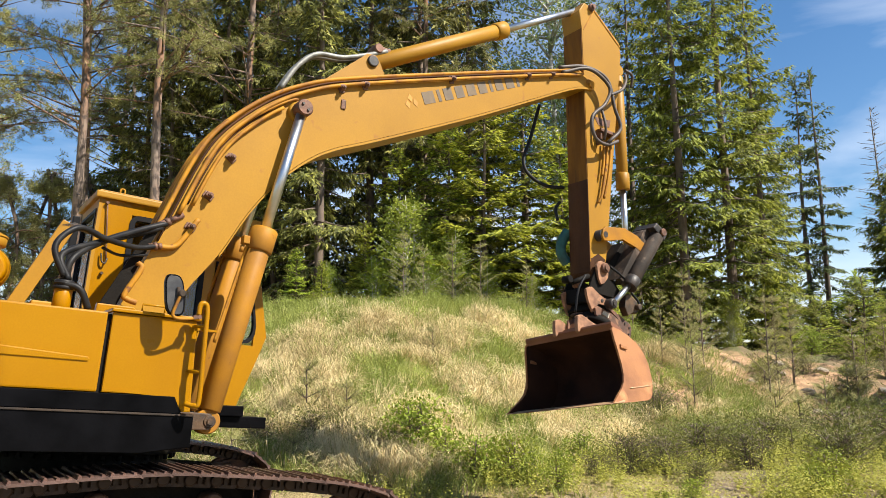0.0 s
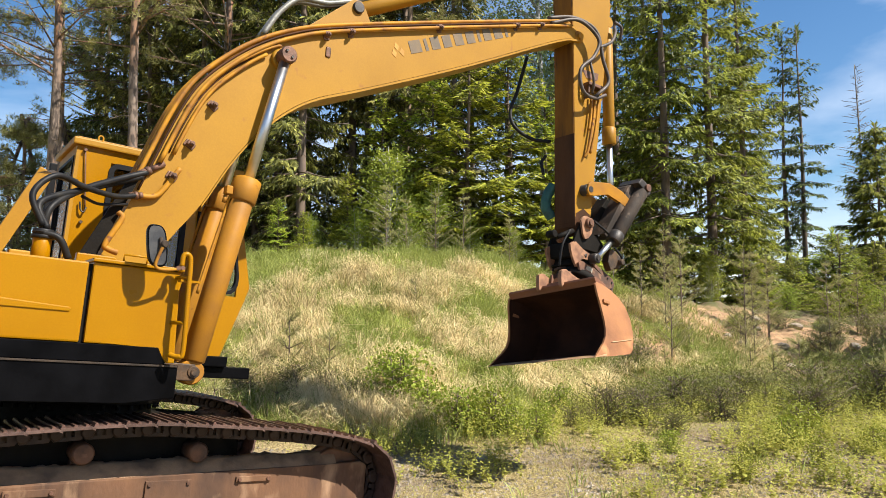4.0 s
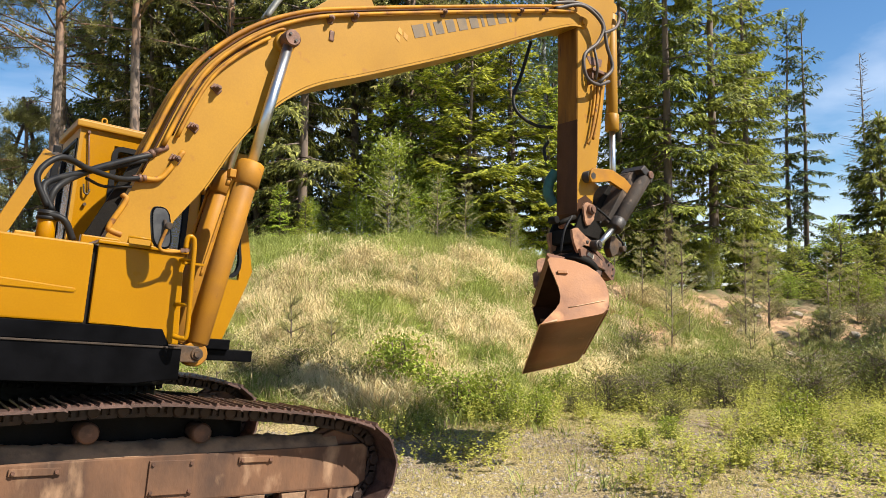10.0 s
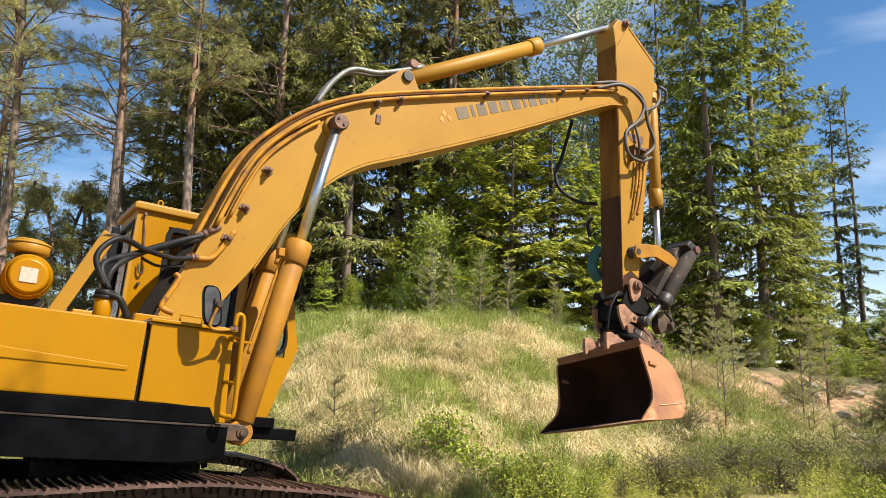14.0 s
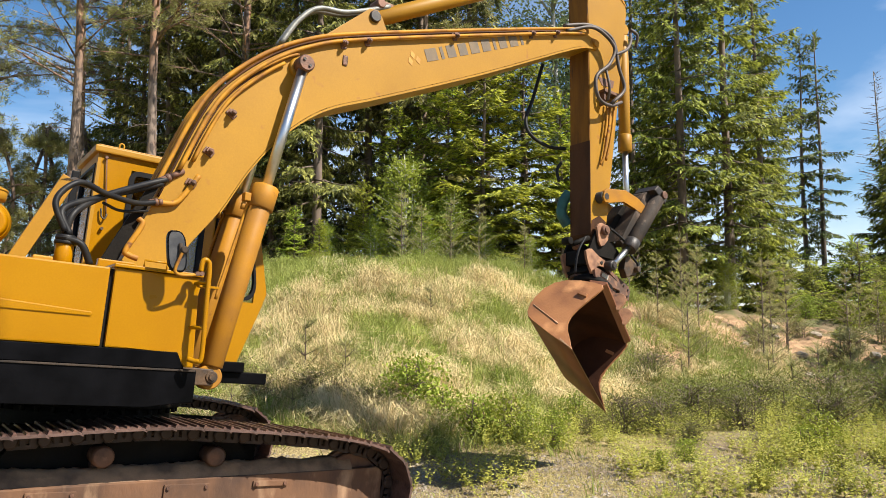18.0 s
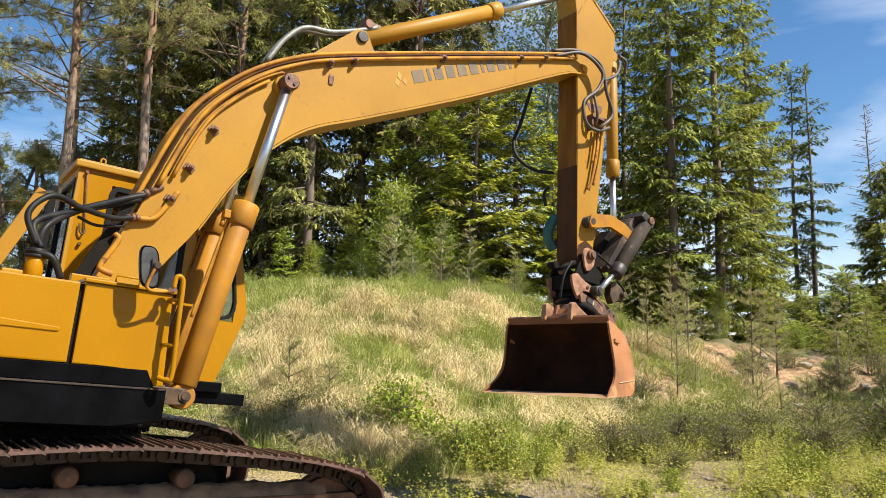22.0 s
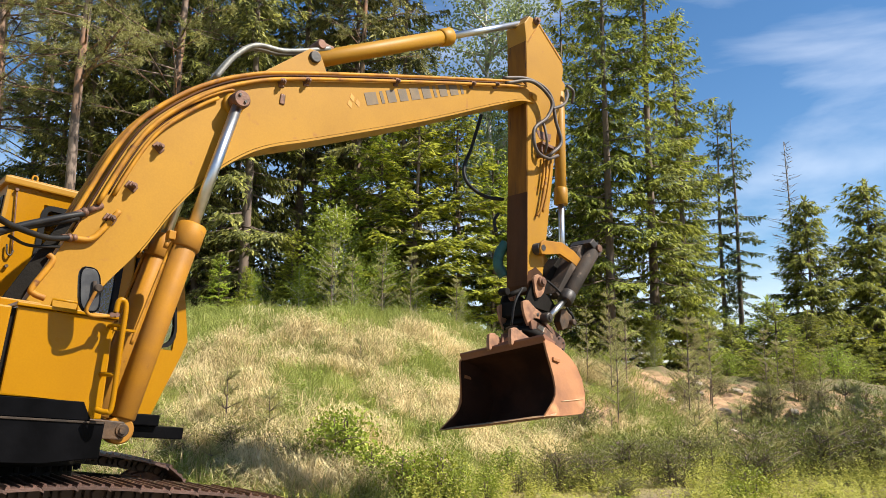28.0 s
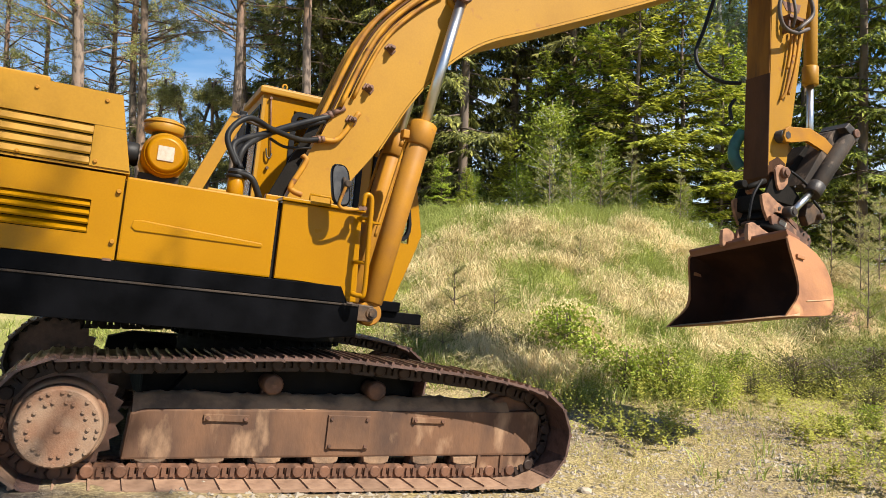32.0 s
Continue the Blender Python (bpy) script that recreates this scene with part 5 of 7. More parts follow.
for s in (-1, 1):
    bm = B()
    t = 0.024
    A = [bm.verts.new((x, s * half_width(z), z)) for x, z in side]
    Bv = [bm.verts.new((x, s * (half_width(z) - t), z)) for x, z in side]
    n = len(side)
    bm.faces.new(A)
    bm.faces.new(Bv[::-1])
    for i in range(n):
        bm.faces.new((A[i], A[(i + 1) % n], Bv[(i + 1) % n], Bv[i]))
    bmesh.ops.bevel(bm, geom=[e for e in bm.edges if all(v in A for v in e.verts)], offset=0.004, segments=1, affect="EDGES")
    # thin sheet over the side's inner face, with the hollow's shade painted in
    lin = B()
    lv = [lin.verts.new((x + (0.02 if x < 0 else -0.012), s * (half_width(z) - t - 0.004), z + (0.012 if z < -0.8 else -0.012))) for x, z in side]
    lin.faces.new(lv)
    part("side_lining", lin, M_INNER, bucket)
    sp = part("side_plate", bm, M_RUST, bucket, "rusty orange bucket side plate")
    bm = B()
    for (xa, za), (xb, zb) in (((-0.33, -0.76), (0.02, -0.98)),):
        tube(bm, [(xa, s * (half_width(za) + 0.002), za), ((xa + xb) / 2, s * (half_width((za + zb) / 2) + 0.002), (za + zb) / 2), (xb, s * (half_width(zb) + 0.002), zb)], 0.007, seg=6, n=2)
    part("weld_seam", bm, M_WORN, sp)
    bm = B()
    box(bm, 0.29, 0.4, -0.035, 0.03, -0.5, -0.46, 0.006)
    bmesh.ops.transform(bm, matrix=pose(0, s * (half_width(-0.48) + 0.01), 0, 0, 18, 0), verts=bm.verts)
    part("lug", bm, M_RUST, sp)
bm = B()
h = half_width(LIP[1])
prism(bm, [(LIP[0] + 0.012, LIP[1] - 0.006), (LIP[0] + 0.004, LIP[1] + 0.004), (0.105, -1.165), (0.1, -1.19)], -h, h, bevel=0.003)
part("cutting_edge", bm, M_WORN, bucket, "worn bright cutting edge")
bm = B()
prism(bm, [(0.34, -0.43), (0.4, -0.385), (0.4, -0.36), (0.2, -0.35), (0.2, -0.38)], -0.655, 0.655, bevel=0.006)
part("top_beam", bm, M_SHELL, bucket)
# ledge strips across the back
for zz, xx in ((-0.78, -0.384), (-0.83, -0.386)):
    bm = B()
    box(bm, xx - 0.012, xx + 0.01, -half_width(zz) + 0.05, half_width(zz) - 0.05, zz - 0.012, zz + 0.012, 0.004)
    part("back_strip", bm, M_SHELL, bucket)
# hitch ears and pins
for y in (-0.14, 0.2):
    bm = B()
    prism(bm, [(0.3, -0.385), (0.402, -0.385), (0.406, -0.425), (0.43, -0.415), (0.462, -0.34), (0.49, -0.255), (0.455, -0.215), (0.42, -0.198), (0.3, -0.2), (0.2, -0.19), (0.07, -0.165), (-0.02, -0.25), (-0.1, -0.22), (-0.18, -0.2), (-0.24, -0.26), (-0.25, -0.47), (-0.17, -0.42), (-0.05, -0.38), (0.1, -0.372), (0.2, -0.35), (0.25, -0.345)], y - 0.024, y + 0.024, bevel=0.007)
    part("hitch_ear", bm, M_FIN, bucket, "rusty pointed hitch ear")
bm = B()
box(bm, 0.3, 0.33, -0.17, 0.17, -0.37, -0.28, 0.006)
part("bolt_plate", bm, M_EAR, bucket)
for y in (-0.08, 0.08):
    bm = B()
    cyl(bm, (0.33, y, -0.325), (0.345, y, -0.325), 0.016, seg=6)
    part("bolt", bm, M_BOLT, bucket)
for x, z in ((0.2, -0.24), (-0.17, -0.26)):
    bm = B()
    cyl(bm, (x, -0.24, z), (x, 0.24, z), 0.032, seg=16, bevel=0.005)
    part("hitch_pin", bm, M_BOLT, bucket)
# quick hitch of the rotor
bm = B()
box(bm, -0.24, 0.26, -0.11, 0.11, -0.3, -0.1, 0.012)
prism(bm, [(0.3, -0.3), (0.33, -0.16), (0.22, -0.08), (-0.28, -0.08), (-0.3, -0.28)], -0.105, -0.075, bevel=0.004)
prism(bm, [(0.3, -0.3), (0.33, -0.16), (0.22, -0.08), (-0.28, -0.08), (-0.3, -0.28)], 0.075, 0.105, bevel=0.004)
part("quick_hitch", bm, M_EAR, bucket, "greasy quick hitch frame")
bm = B()
box(bm, 0.262, 0.285, -0.1, 0.1, -0.27, -0.19, 0.004)
part("hitch_plate", bm, M_RUST, bucket)
bm = B()
cyl(bm, (0, 0, -0.1), (0, 0, -0.02), 0.25, seg=40, bevel=0.012)
part("rotor_ring", bm, M_GRIME_SHADE, bucket, "rusty rotor ring")

# upper, still half of the tiltrotator, square to the pins and leaning with the axis
TILT = Matrix(((AXIS.z, 0, AXIS.x, PIVOT.x), (0, 1, AXIS.y, PIVOT.y), (-AXIS.x, 0, AXIS.z, PIVOT.z), (0, 0, 0, 1)))
bm = B()
box(bm, -0.23, 0.33, -0.12, 0.22, -0.03, 0.13, 0.02)
box(bm, -0.27, -0.22, -0.1, 0.2, 0.0, 0.03, 0.006)
box(bm, -0.3, -0.22, -0.1, 0.2, 0.11, 0.135, 0.006)
box(bm, -0.24, 0.3, -0.09, 0.21, 0.13, 0.26, 0.03)
tr = part("tiltrotator", bm, M_GRIME_SHADE, EX, "greasy black tiltrotator with rusty fins", at=TILT)
bm = B()
cyl(bm, (0.0, 0.08, -0.03), (0.0, 0.08, 0.005), 0.25, seg=40, bevel=0.01)
part("rotor_flange", bm, M_EAR, tr)
# pointed fins on both flanks, each with a pin boss
fin = [(-0.41, 0.19), (-0.375, 0.24), (-0.335, 0.272), (-0.26, 0.25), (-0.19, 0.243), (-0.03, 0.262), (0.03, 0.22), (-0.1, 0.155), (-0.168, 0.135), (-0.192, 0.0), (-0.208, -0.01), (-0.25, 0.022), (-0.31, 0.062), (-0.37, 0.13)]
for y0, y1 in ((-0.16, -0.125), (0.225, 0.26)):
    bm = B()
    prism(bm, fin, y0, y1, bevel=0.006)
    f = part("rotor_fin", bm, M_FIN, tr, "pale rusty pointed fin")
    bm = B()
    cyl(bm, (-0.12, y0 - 0.01, 0.2), (-0.12, y1 + 0.01, 0.2), 0.022, seg=14, bevel=0.004)
    part("fin_pin", bm, M_DARK, f)
# slanting plate with a sticker, and the bolted guard behind it
bm = B()
prism(bm, [(-0.23, 0.03), (-0.2, 0.075), (0.04, 0.115), (0.24, 0.105), (0.27, 0.03), (0.08, -0.01), (-0.18, -0.04)], -0.2, -0.165, bevel=0.006)
sp_ = part("sticker_plate", bm, M_EAR, tr, "rusty slanting plate with a sticker")
bm = B()
prism(bm, [(-0.1, 0.02), (-0.09, 0.075), (0.01, 0.09), (0.02, 0.035)], -0.2035, -0.2005)
part("sticker", bm, M_LABEL, sp_, "white sticker")
bm = B()
prism(bm, [(0.0, 0.17), (0.05, 0.2), (0.42, 0.19), (0.47, 0.15), (0.49, 0.03), (0.45, 0.0), (0.3, 0.03), (0.28, 0.13)], -0.165, -0.13, bevel=0.006)
sg = part("side_guard", bm, M_EAR, tr, "rusty bolted side guard")
for bx, bz in ((0.42, 0.14), (0.44, 0.06), (0.33, 0.15)):
    bm = B()
    cyl(bm, (bx, -0.178, bz), (bx, -0.163, bz), 0.014, seg=6)
    part("bolt", bm, M_DARK, sg)
bm = B()
box(bm, 0.3, 0.46, -0.13, 0.25, 0.0, 0.05, 0.008)
part("guard_plate", bm, M_EAR, tr)
bm = B()
prism(bm, [(5.3, 2.83), (5.75, 2.8), (5.86, 2.9), (5.74, 3.0), (5.62, 3.02), (5.58, 3.18), (5.5, 3.2), (5.44, 3.12), (5.36, 2.98)], 0.85, 0.88, bevel=0.008)
prism(bm, [(5.3, 2.83), (5.75, 2.8), (5.86, 2.9), (5.74, 3.0), (5.62, 3.02), (5.58, 3.18), (5.5, 3.2), (5.44, 3.12), (5.36, 2.98)], 1.24, 1.27, bevel=0.008)
box(bm, 5.32, 5.8, 0.87, 1.25, 2.7, 2.88, 0.02)
part("hitch_bracket", bm, M_GRIME_SHADE, EX, "black upper bracket below the stick")
bm = B()
cyl(bm, (5.26, 0.98, 2.91), (5.26, 1.04, 2.91), 0.04, seg=6)
cyl(bm, (5.26, 0.96, 2.91), (5.26, 0.985, 2.91), 0.024, seg=12)
part("bracket_bolt", bm, M_EAR, EX, "rusty bracket bolt")
bm = B()
cyl(bm, (5.53, 0.775, 3.13), (5.53, 0.83, 3.13), 0.062, seg=24, bevel=0.008)
cyl(bm, (5.53, 0.755, 3.13), (5.53, 0.78, 3.13), 0.038, seg=20, bevel=0.005)
part("pin_cap", bm, M_EAR, EX)
bm = B()
prism(bm, [(5.4, 3.15), (5.43, 3.195), (5.48, 3.215), (5.54, 3.205), (5.585, 3.165), (5.61, 3.1), (5.6, 3.02), (5.54, 2.95), (5.48, 2.93), (5.44, 2.99), (5.42, 3.08)], 0.815, 0.845, bevel=0.006)
part("pin_lug", bm, M_FIN, EX, "pale rusty lug round the pin")
bm = B()
cyl(bm, (5.02, 0.86, 2.93), (5.02, 0.98, 2.93), 0.045, seg=16, bevel=0.008)
cyl(bm, (5.08, 0.9, 2.9), (5.35, 0.9, 3.02), 0.03, seg=12)
part("tilt_pin", bm, M_GRIME_SHADE, EX)
# tilt cylinder and its link
bm = B()
cyl(bm, (6.42, 0.74, 3.68), (5.9, 0.74, 2.965), 0.09, seg=28, bevel=0.012)
tc_ = part("tilt_cylinder", bm, M_SCUFF, EX, "dusty scuffed black tilt cylinder")
bm = B()
cyl(bm, (5.97, 0.74, 3.062), (5.885, 0.74, 2.945), 0.094, seg=28, bevel=0.005)
part("gland", bm, M_DARK, tc_)
bm = B()
cyl(bm, (5.9, 0.74, 2.98), (5.58, 0.73, 2.69), 0.036, seg=18)
part("rod", bm, M_CHROME, tc_)
bm = B()
cyl(bm, (5.565, 0.68, 2.7), (5.565, 0.8, 2.7), 0.062, seg=20, bevel=0.014)
cyl(bm, (5.565, 0.665, 2.7), (5.565, 0.69, 2.7), 0.03, seg=12)
part("rod_eye", bm, M_DARK, tc_)
bm = B()
prism(bm, [(5.78, 3.04), (5.86, 2.98), (6.36, 3.7), (6.3, 3.77), (6.22, 3.72)], 0.78, 1.0, bevel=0.012)
part("bucket_link", bm, M_SCUFF, tc_, "dusty scuffed bucket link")
bm = B()
prism(bm, [(6.27, 3.76), (6.34, 3.83), (6.55, 3.73), (6.49, 3.62)], 0.67, 1.0, bevel=0.015)
part("link_end", bm, M_DARK, tc_)
bm = B()
cyl(bm, (6.44, 0.635, 3.72), (6.44, 0.665, 3.72), 0.05, seg=16, bevel=0.006)
part("link_pin", bm, M_BOLT, tc_)
bm = B()
prism(bm, [(5.68, 3.1), (5.8, 3.02), (6.16, 3.5), (6.05, 3.56)], 0.98, 1.16, bevel=0.01)
part("inner_link", bm, M_GRIME_SHADE, tc_)
for y in (0.8, 1.27):
    bm = B()
    o = [(5.47, 3.6), (5.52, 3.64), (5.85, 3.685), (6.1, 3.625), (6.33, 3.5), (6.36, 3.42), (6.3, 3.38), (6.05, 3.49), (5.82, 3.545), (5.56, 3.47), (5.49, 3.46), (5.45, 3.52)]
    prism(bm, o, y - 0.025, y + 0.025, bevel=0.01)
    part("idler_link", bm, M_RAM, EX, "curved yellow idler link")
for a in ([(5.62, 0.8, 3.16), (5.75, 0.78, 3.1), (5.86, 0.78, 3.05)], [(5.98, 0.95, 3.3), (5.92, 0.9, 3.15), (5.75, 0.86, 3.0)], [(5.2, 0.8, 3.0), (5.08, 0.8, 2.8), (5.06, 0.82, 2.55)], [(6.0, 0.8, 2.9), (6.12, 0.78, 2.78), (6.04, 0.78, 2.7)]):
    bm = B()
    tube(bm, a, 0.014, seg=8)
    part("rotor_hose", bm, M_RUBBER, EX)
bm = B()
prism(bm, [(5.86, 2.84), (5.92, 2.87), (6.06, 2.8), (6.1, 2.7), (6.05, 2.64), (5.97, 2.66), (5.9, 2.6), (5.84, 2.7)], 0.76, 0.86, bevel=0.012)
cyl(bm, (6.05, 0.7, 2.72), (6.05, 0.78, 2.72), 0.038, seg=16, bevel=0.008)
part("valve_block", bm, M_FOOT, EX, "oily brown bolted bracket behind the tilt cylinder")


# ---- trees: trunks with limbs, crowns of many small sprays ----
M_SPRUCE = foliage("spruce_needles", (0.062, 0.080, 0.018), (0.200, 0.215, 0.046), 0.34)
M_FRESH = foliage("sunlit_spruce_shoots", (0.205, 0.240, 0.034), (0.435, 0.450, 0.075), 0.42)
# darker copies of M_SPRUCE and M_FRESH, with the wood's shade in the colour
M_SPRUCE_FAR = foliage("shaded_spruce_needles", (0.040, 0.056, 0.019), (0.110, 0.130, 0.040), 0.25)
M_FRESH_FAR = foliage("shaded_spruce_shoots", (0.120, 0.145, 0.036), (0.260, 0.280, 0.070), 0.35)
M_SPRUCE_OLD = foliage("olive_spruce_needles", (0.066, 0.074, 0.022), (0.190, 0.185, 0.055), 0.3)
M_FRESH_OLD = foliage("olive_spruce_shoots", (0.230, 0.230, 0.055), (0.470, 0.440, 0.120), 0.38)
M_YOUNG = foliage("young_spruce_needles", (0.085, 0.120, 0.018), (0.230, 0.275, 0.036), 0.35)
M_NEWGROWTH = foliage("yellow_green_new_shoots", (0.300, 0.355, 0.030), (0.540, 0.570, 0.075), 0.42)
M_PINE = foliage("pine_needles", (0.145, 0.160, 0.052), (0.420, 0.390, 0.140), 0.32)
M_SILVER = foliage("silvery_birch_leaves", (0.15, 0.20, 0.075), (0.42, 0.47, 0.22), 0.35)
M_LEAF = foliage("fresh_birch_leaves", (0.140, 0.195, 0.024), (0.400, 0.450, 0.070), 0.4)
M_SAPLING = foliage("dull_pine_sapling_needles", (0.22, 0.22, 0.08), (0.52, 0.48, 0.2), 0.3)
M_BARK = material("grey_spruce_bark", (0.17, 0.125, 0.095), 0.9, second=(0.10, 0.075, 0.06), scale=5, grain=40, bump=0.7, bump_scale=16, stretch=(1, 1, 0.3))
M_PINEBARK = material("grey_and_red_pine_bark", (0.215, 0.16, 0.125), 0.9, second=(0.28, 0.14, 0.075), scale=0.8, mix=(0.45, 0.6), grain=40, bump=0.8, bump_scale=14, wear=(0.075, 0.055, 0.045), wear_at=(0.46, 0.58), wear_scale=9, stretch=(1, 1, 0.35))
M_BIRCHBARK = material("birch_bark", (0.55, 0.53, 0.49), 0.7, second=(0.32, 0.3, 0.27), scale=5, grain=40, bump=0.3, wear=(0.05, 0.045, 0.04), wear_at=(0.6, 0.66), wear_scale=8, stretch=(1, 1, 2.5))
M_DEAD = material("dead_grey_twigs", (0.24, 0.21, 0.18), 0.9, second=(0.15, 0.13, 0.11), scale=6, grain=60, bump=0.3)


def quads_mesh(name, q, mat):
    """A mesh from an array of quads, n x 4 x 3."""
    n = len(q)
    me = bpy.data.meshes.new(name)
    me.vertices.add(n * 4)
    me.vertices.foreach_set("co", q.reshape(-1).astype(np.float32))
    me.loops.add(n * 4)
    me.loops.foreach_set("vertex_index", np.arange(n * 4, dtype=np.int32))
    me.polygons.add(n)
    me.polygons.foreach_set("loop_start", np.arange(0, n * 4, 4, dtype=np.int32))
    me.polygons.foreach_set("loop_total", np.full(n, 4, dtype=np.int32))
    me.update(calc_edges=True)
    me.materials.append(mat)
    return me


def unit(v):
    return v / np.maximum(np.linalg.norm(v, axis=-1, keepdims=True), 1e-9)


def blades(base, way, length, width, rs, roll=None):
    """Narrow diamond quads from base points along directions."""
    way = unit(way)
    ref = unit(rs.normal(size=way.shape)) if roll is None else roll
    side = unit(np.cross(way, ref)) * (width[:, None] / 2)
    mid = base + way * (length * 0.45)[:, None]
    tip = base + way * length[:, None]
    return np.stack([base, mid + side, tip, mid - side], 1)


def tris_mesh(name, q, mat):
    """A mesh from an array of triangles, n x 3 x 3."""
    n = len(q)
    me = bpy.data.meshes.new(name)
    me.vertices.add(n * 3)
    me.vertices.foreach_set("co", q.reshape(-1).astype(np.float32))
    me.loops.add(n * 3)
    me.loops.foreach_set("vertex_index", np.arange(n * 3, dtype=np.int32))
    me.polygons.add(n)
    me.polygons.foreach_set("loop_start", np.arange(0, n * 3, 3, dtype=np.int32))
    me.polygons.foreach_set("loop_total", np.full(n, 3, dtype=np.int32))
    me.update(calc_edges=True)
    me.materials.append(mat)
    return me


def shoots_of(base, way, length, width, rs, up):
    """Flat pointed shoots, one triangle each."""
    way = unit(way)
    side = unit(np.cross(way, up)) * (width / 2)[:, None]
    low = base + way * (length * 0.15)[:, None]
    return np.stack([low - side, low + side, base + way * length[:, None]], 1)


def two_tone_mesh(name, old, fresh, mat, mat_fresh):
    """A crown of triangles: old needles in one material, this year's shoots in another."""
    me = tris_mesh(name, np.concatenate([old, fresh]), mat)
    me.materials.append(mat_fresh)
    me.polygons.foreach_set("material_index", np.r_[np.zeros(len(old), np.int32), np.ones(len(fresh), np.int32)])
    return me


def spruce_boughs(h, r, rs, first=0.1, spacing=0.7, per=5, dense=1.0, droop=0.5, size=1.0, gaps=0.15, power=0.8, weep=0.5, fresh=0.5, belly=0.22):
    """A spruce crown: loose whorls of separate boughs, each a hanging fan of twigs set with pointed shoots.
    Returns the old and the fresh shoots, and the boughs' own wood."""
    out, tips, wood = [], [], []
    up = np.array([0, 0, 1.0])
    z = h * first
    while z < h - 0.35:
        u = (z - h * first) / (h * (1 - first))
        reach = r * (1 - u) ** power * (0.45 + 0.55 * min(1, (u + 0.02) / belly)) + 0.14
        n = max(3, int(per * (0.7 + 0.3 * (1 - u)) + rs.uniform(-0.8, 0.9)))
        a0 = rs.uniform(0, 6.28)
        for k in range(n):
            if rs.uniform() < gaps:
                continue
            a = a0 + 6.28 * k / n + rs.normal() * 0.3
            L = reach * rs.uniform(0.5, 1.3)
            zb = z + rs.normal() * 0.18 * spacing
            d = np.array([math.cos(a), math.sin(a), 0.0])
            side = np.array([-d[1], d[0], 0.0])
            rise = 0.12 - droop * (1 - u) * rs.uniform(0.6, 1.3) + 0.55 * u ** 1.5
            sag, lift = 0.34 * (1 - u), 0.3 * (1 - u)

            def axis(t):
                q = np.outer(t * L, d) + np.outer(np.sin(t * 2.6 + a) * 0.07 * L, side)
                q[:, 2] = zb + L * (rise * t - sag * t ** 2 + lift * t ** 3)
                return q
            w = axis(np.array([0.0, 0.35, 0.7, 1.0]))
            wood.append(([tuple(c) for c in w], 0.008 + 0.011 * L))
            tw = max(3, int(L * 7.0 / size ** 0.5))
            t = np.repeat(np.linspace(0.22, 1.0, tw), 2) + rs.normal(size=2 * tw) * 0.02
            sg = np.tile([-1.0, 1.0], tw)
            ax = axis(t)
            tl = (0.14 + 0.46 * L * np.clip(1 - t, 0, 1) ** 0.7 * np.minimum(1, t * 2.4)) * rs.uniform(0.6, 1.25, 2 * tw)
            tdir = unit(0.75 * d + sg[:, None] * side * rs.uniform(0.6, 1.0, (2 * tw, 1)) - up * (0.12 + 0.45 * weep * rs.uniform(size=(2 * tw, 1))))
            c = np.maximum(3, (tl * 28 * dense / size).astype(int) + 2)
            i = np.repeat(np.arange(2 * tw), c)
            m = len(i)
            s = rs.uniform(0.0, 1.0, m)
            base = ax[i] + tdir[i] * (tl[i] * s)[:, None]
            base[:, 2] -= weep * 0.3 * (tl[i] * s) ** 2 + 0.012 * rs.normal(size=m)
            way = tdir[i] + np.cross(tdir[i], up) * rs.choice([-1.0, 1.0], m)[:, None] * rs.uniform(0.25, 0.95, (m, 1))
            way[:, 2] += rs.normal(size=m) * 0.18 - weep * rs.uniform(0.0, 1.1, m) ** 2 * 1.2
            flat = up + d * 0.45 + rs.normal(size=(m, 3)) * 0.38
            q = shoots_of(base, way, size * rs.uniform(0.12, 0.22, m), size * rs.uniform(0.045, 0.075, m), rs, flat)
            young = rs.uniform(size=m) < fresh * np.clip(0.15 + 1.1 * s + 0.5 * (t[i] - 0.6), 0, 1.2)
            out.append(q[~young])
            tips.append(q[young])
        z += spacing * rs.uniform(0.65, 1.35) * (1 - 0.4 * u)
    m = 70
    zt = h - rs.uniform(0, 0.9, m)
    aa = rs.uniform(0, 6.28, m)
    tips.append(shoots_of(np.stack([0 * zt, 0 * zt, zt - 0.1], 1), np.stack([np.cos(aa) * 0.6, np.sin(aa) * 0.6, np.ones(m) * 0.7], 1), size * rs.uniform(0.12, 0.28, m), np.full(m, 0.05 * size), rs, rs.normal(size=(m, 3))))
    return np.concatenate(out), np.concatenate(tips), wood


def trunk_mesh(name, h, r, rs, mat, bend=0.15, limbs=(), top=0.02, wood=()):
    bm = B()
    ph = rs.uniform(0, 6.28)
    pts = [(bend * math.sin(k * 0.9 + ph) * k / 8, bend * math.cos(k * 0.7 + ph) * k / 8, h * k / 8 - (0.25 if k == 0 else 0)) for k in range(9)]
    tube(bm, pts, r, seg=9, n=2, taper=top)
    for p, q, rr in limbs:
        mid = [(p[i] + q[i]) / 2 + (0.06 * rs.normal() if i < 2 else 0.05) for i in range(3)]
        tube(bm, [p, mid, q], rr, seg=4, n=1, taper=rr * 0.35)
    for line, rr in wood:
        tube(bm, line, rr, seg=4, n=1, taper=0.006)
    return mesh_of(name, bm, mat)


def tree_thing(name, label, trunk, crown, crown_name="crown", group=""):
    ob = tagged(new(name), label, "tree", group)
    ob.empty_display_size = 0.5
    for nm, me in (("trunk", trunk), (crown_name, crown)):
        if me:
            c = new(nm, me)
            c.parent = ob
    return ob


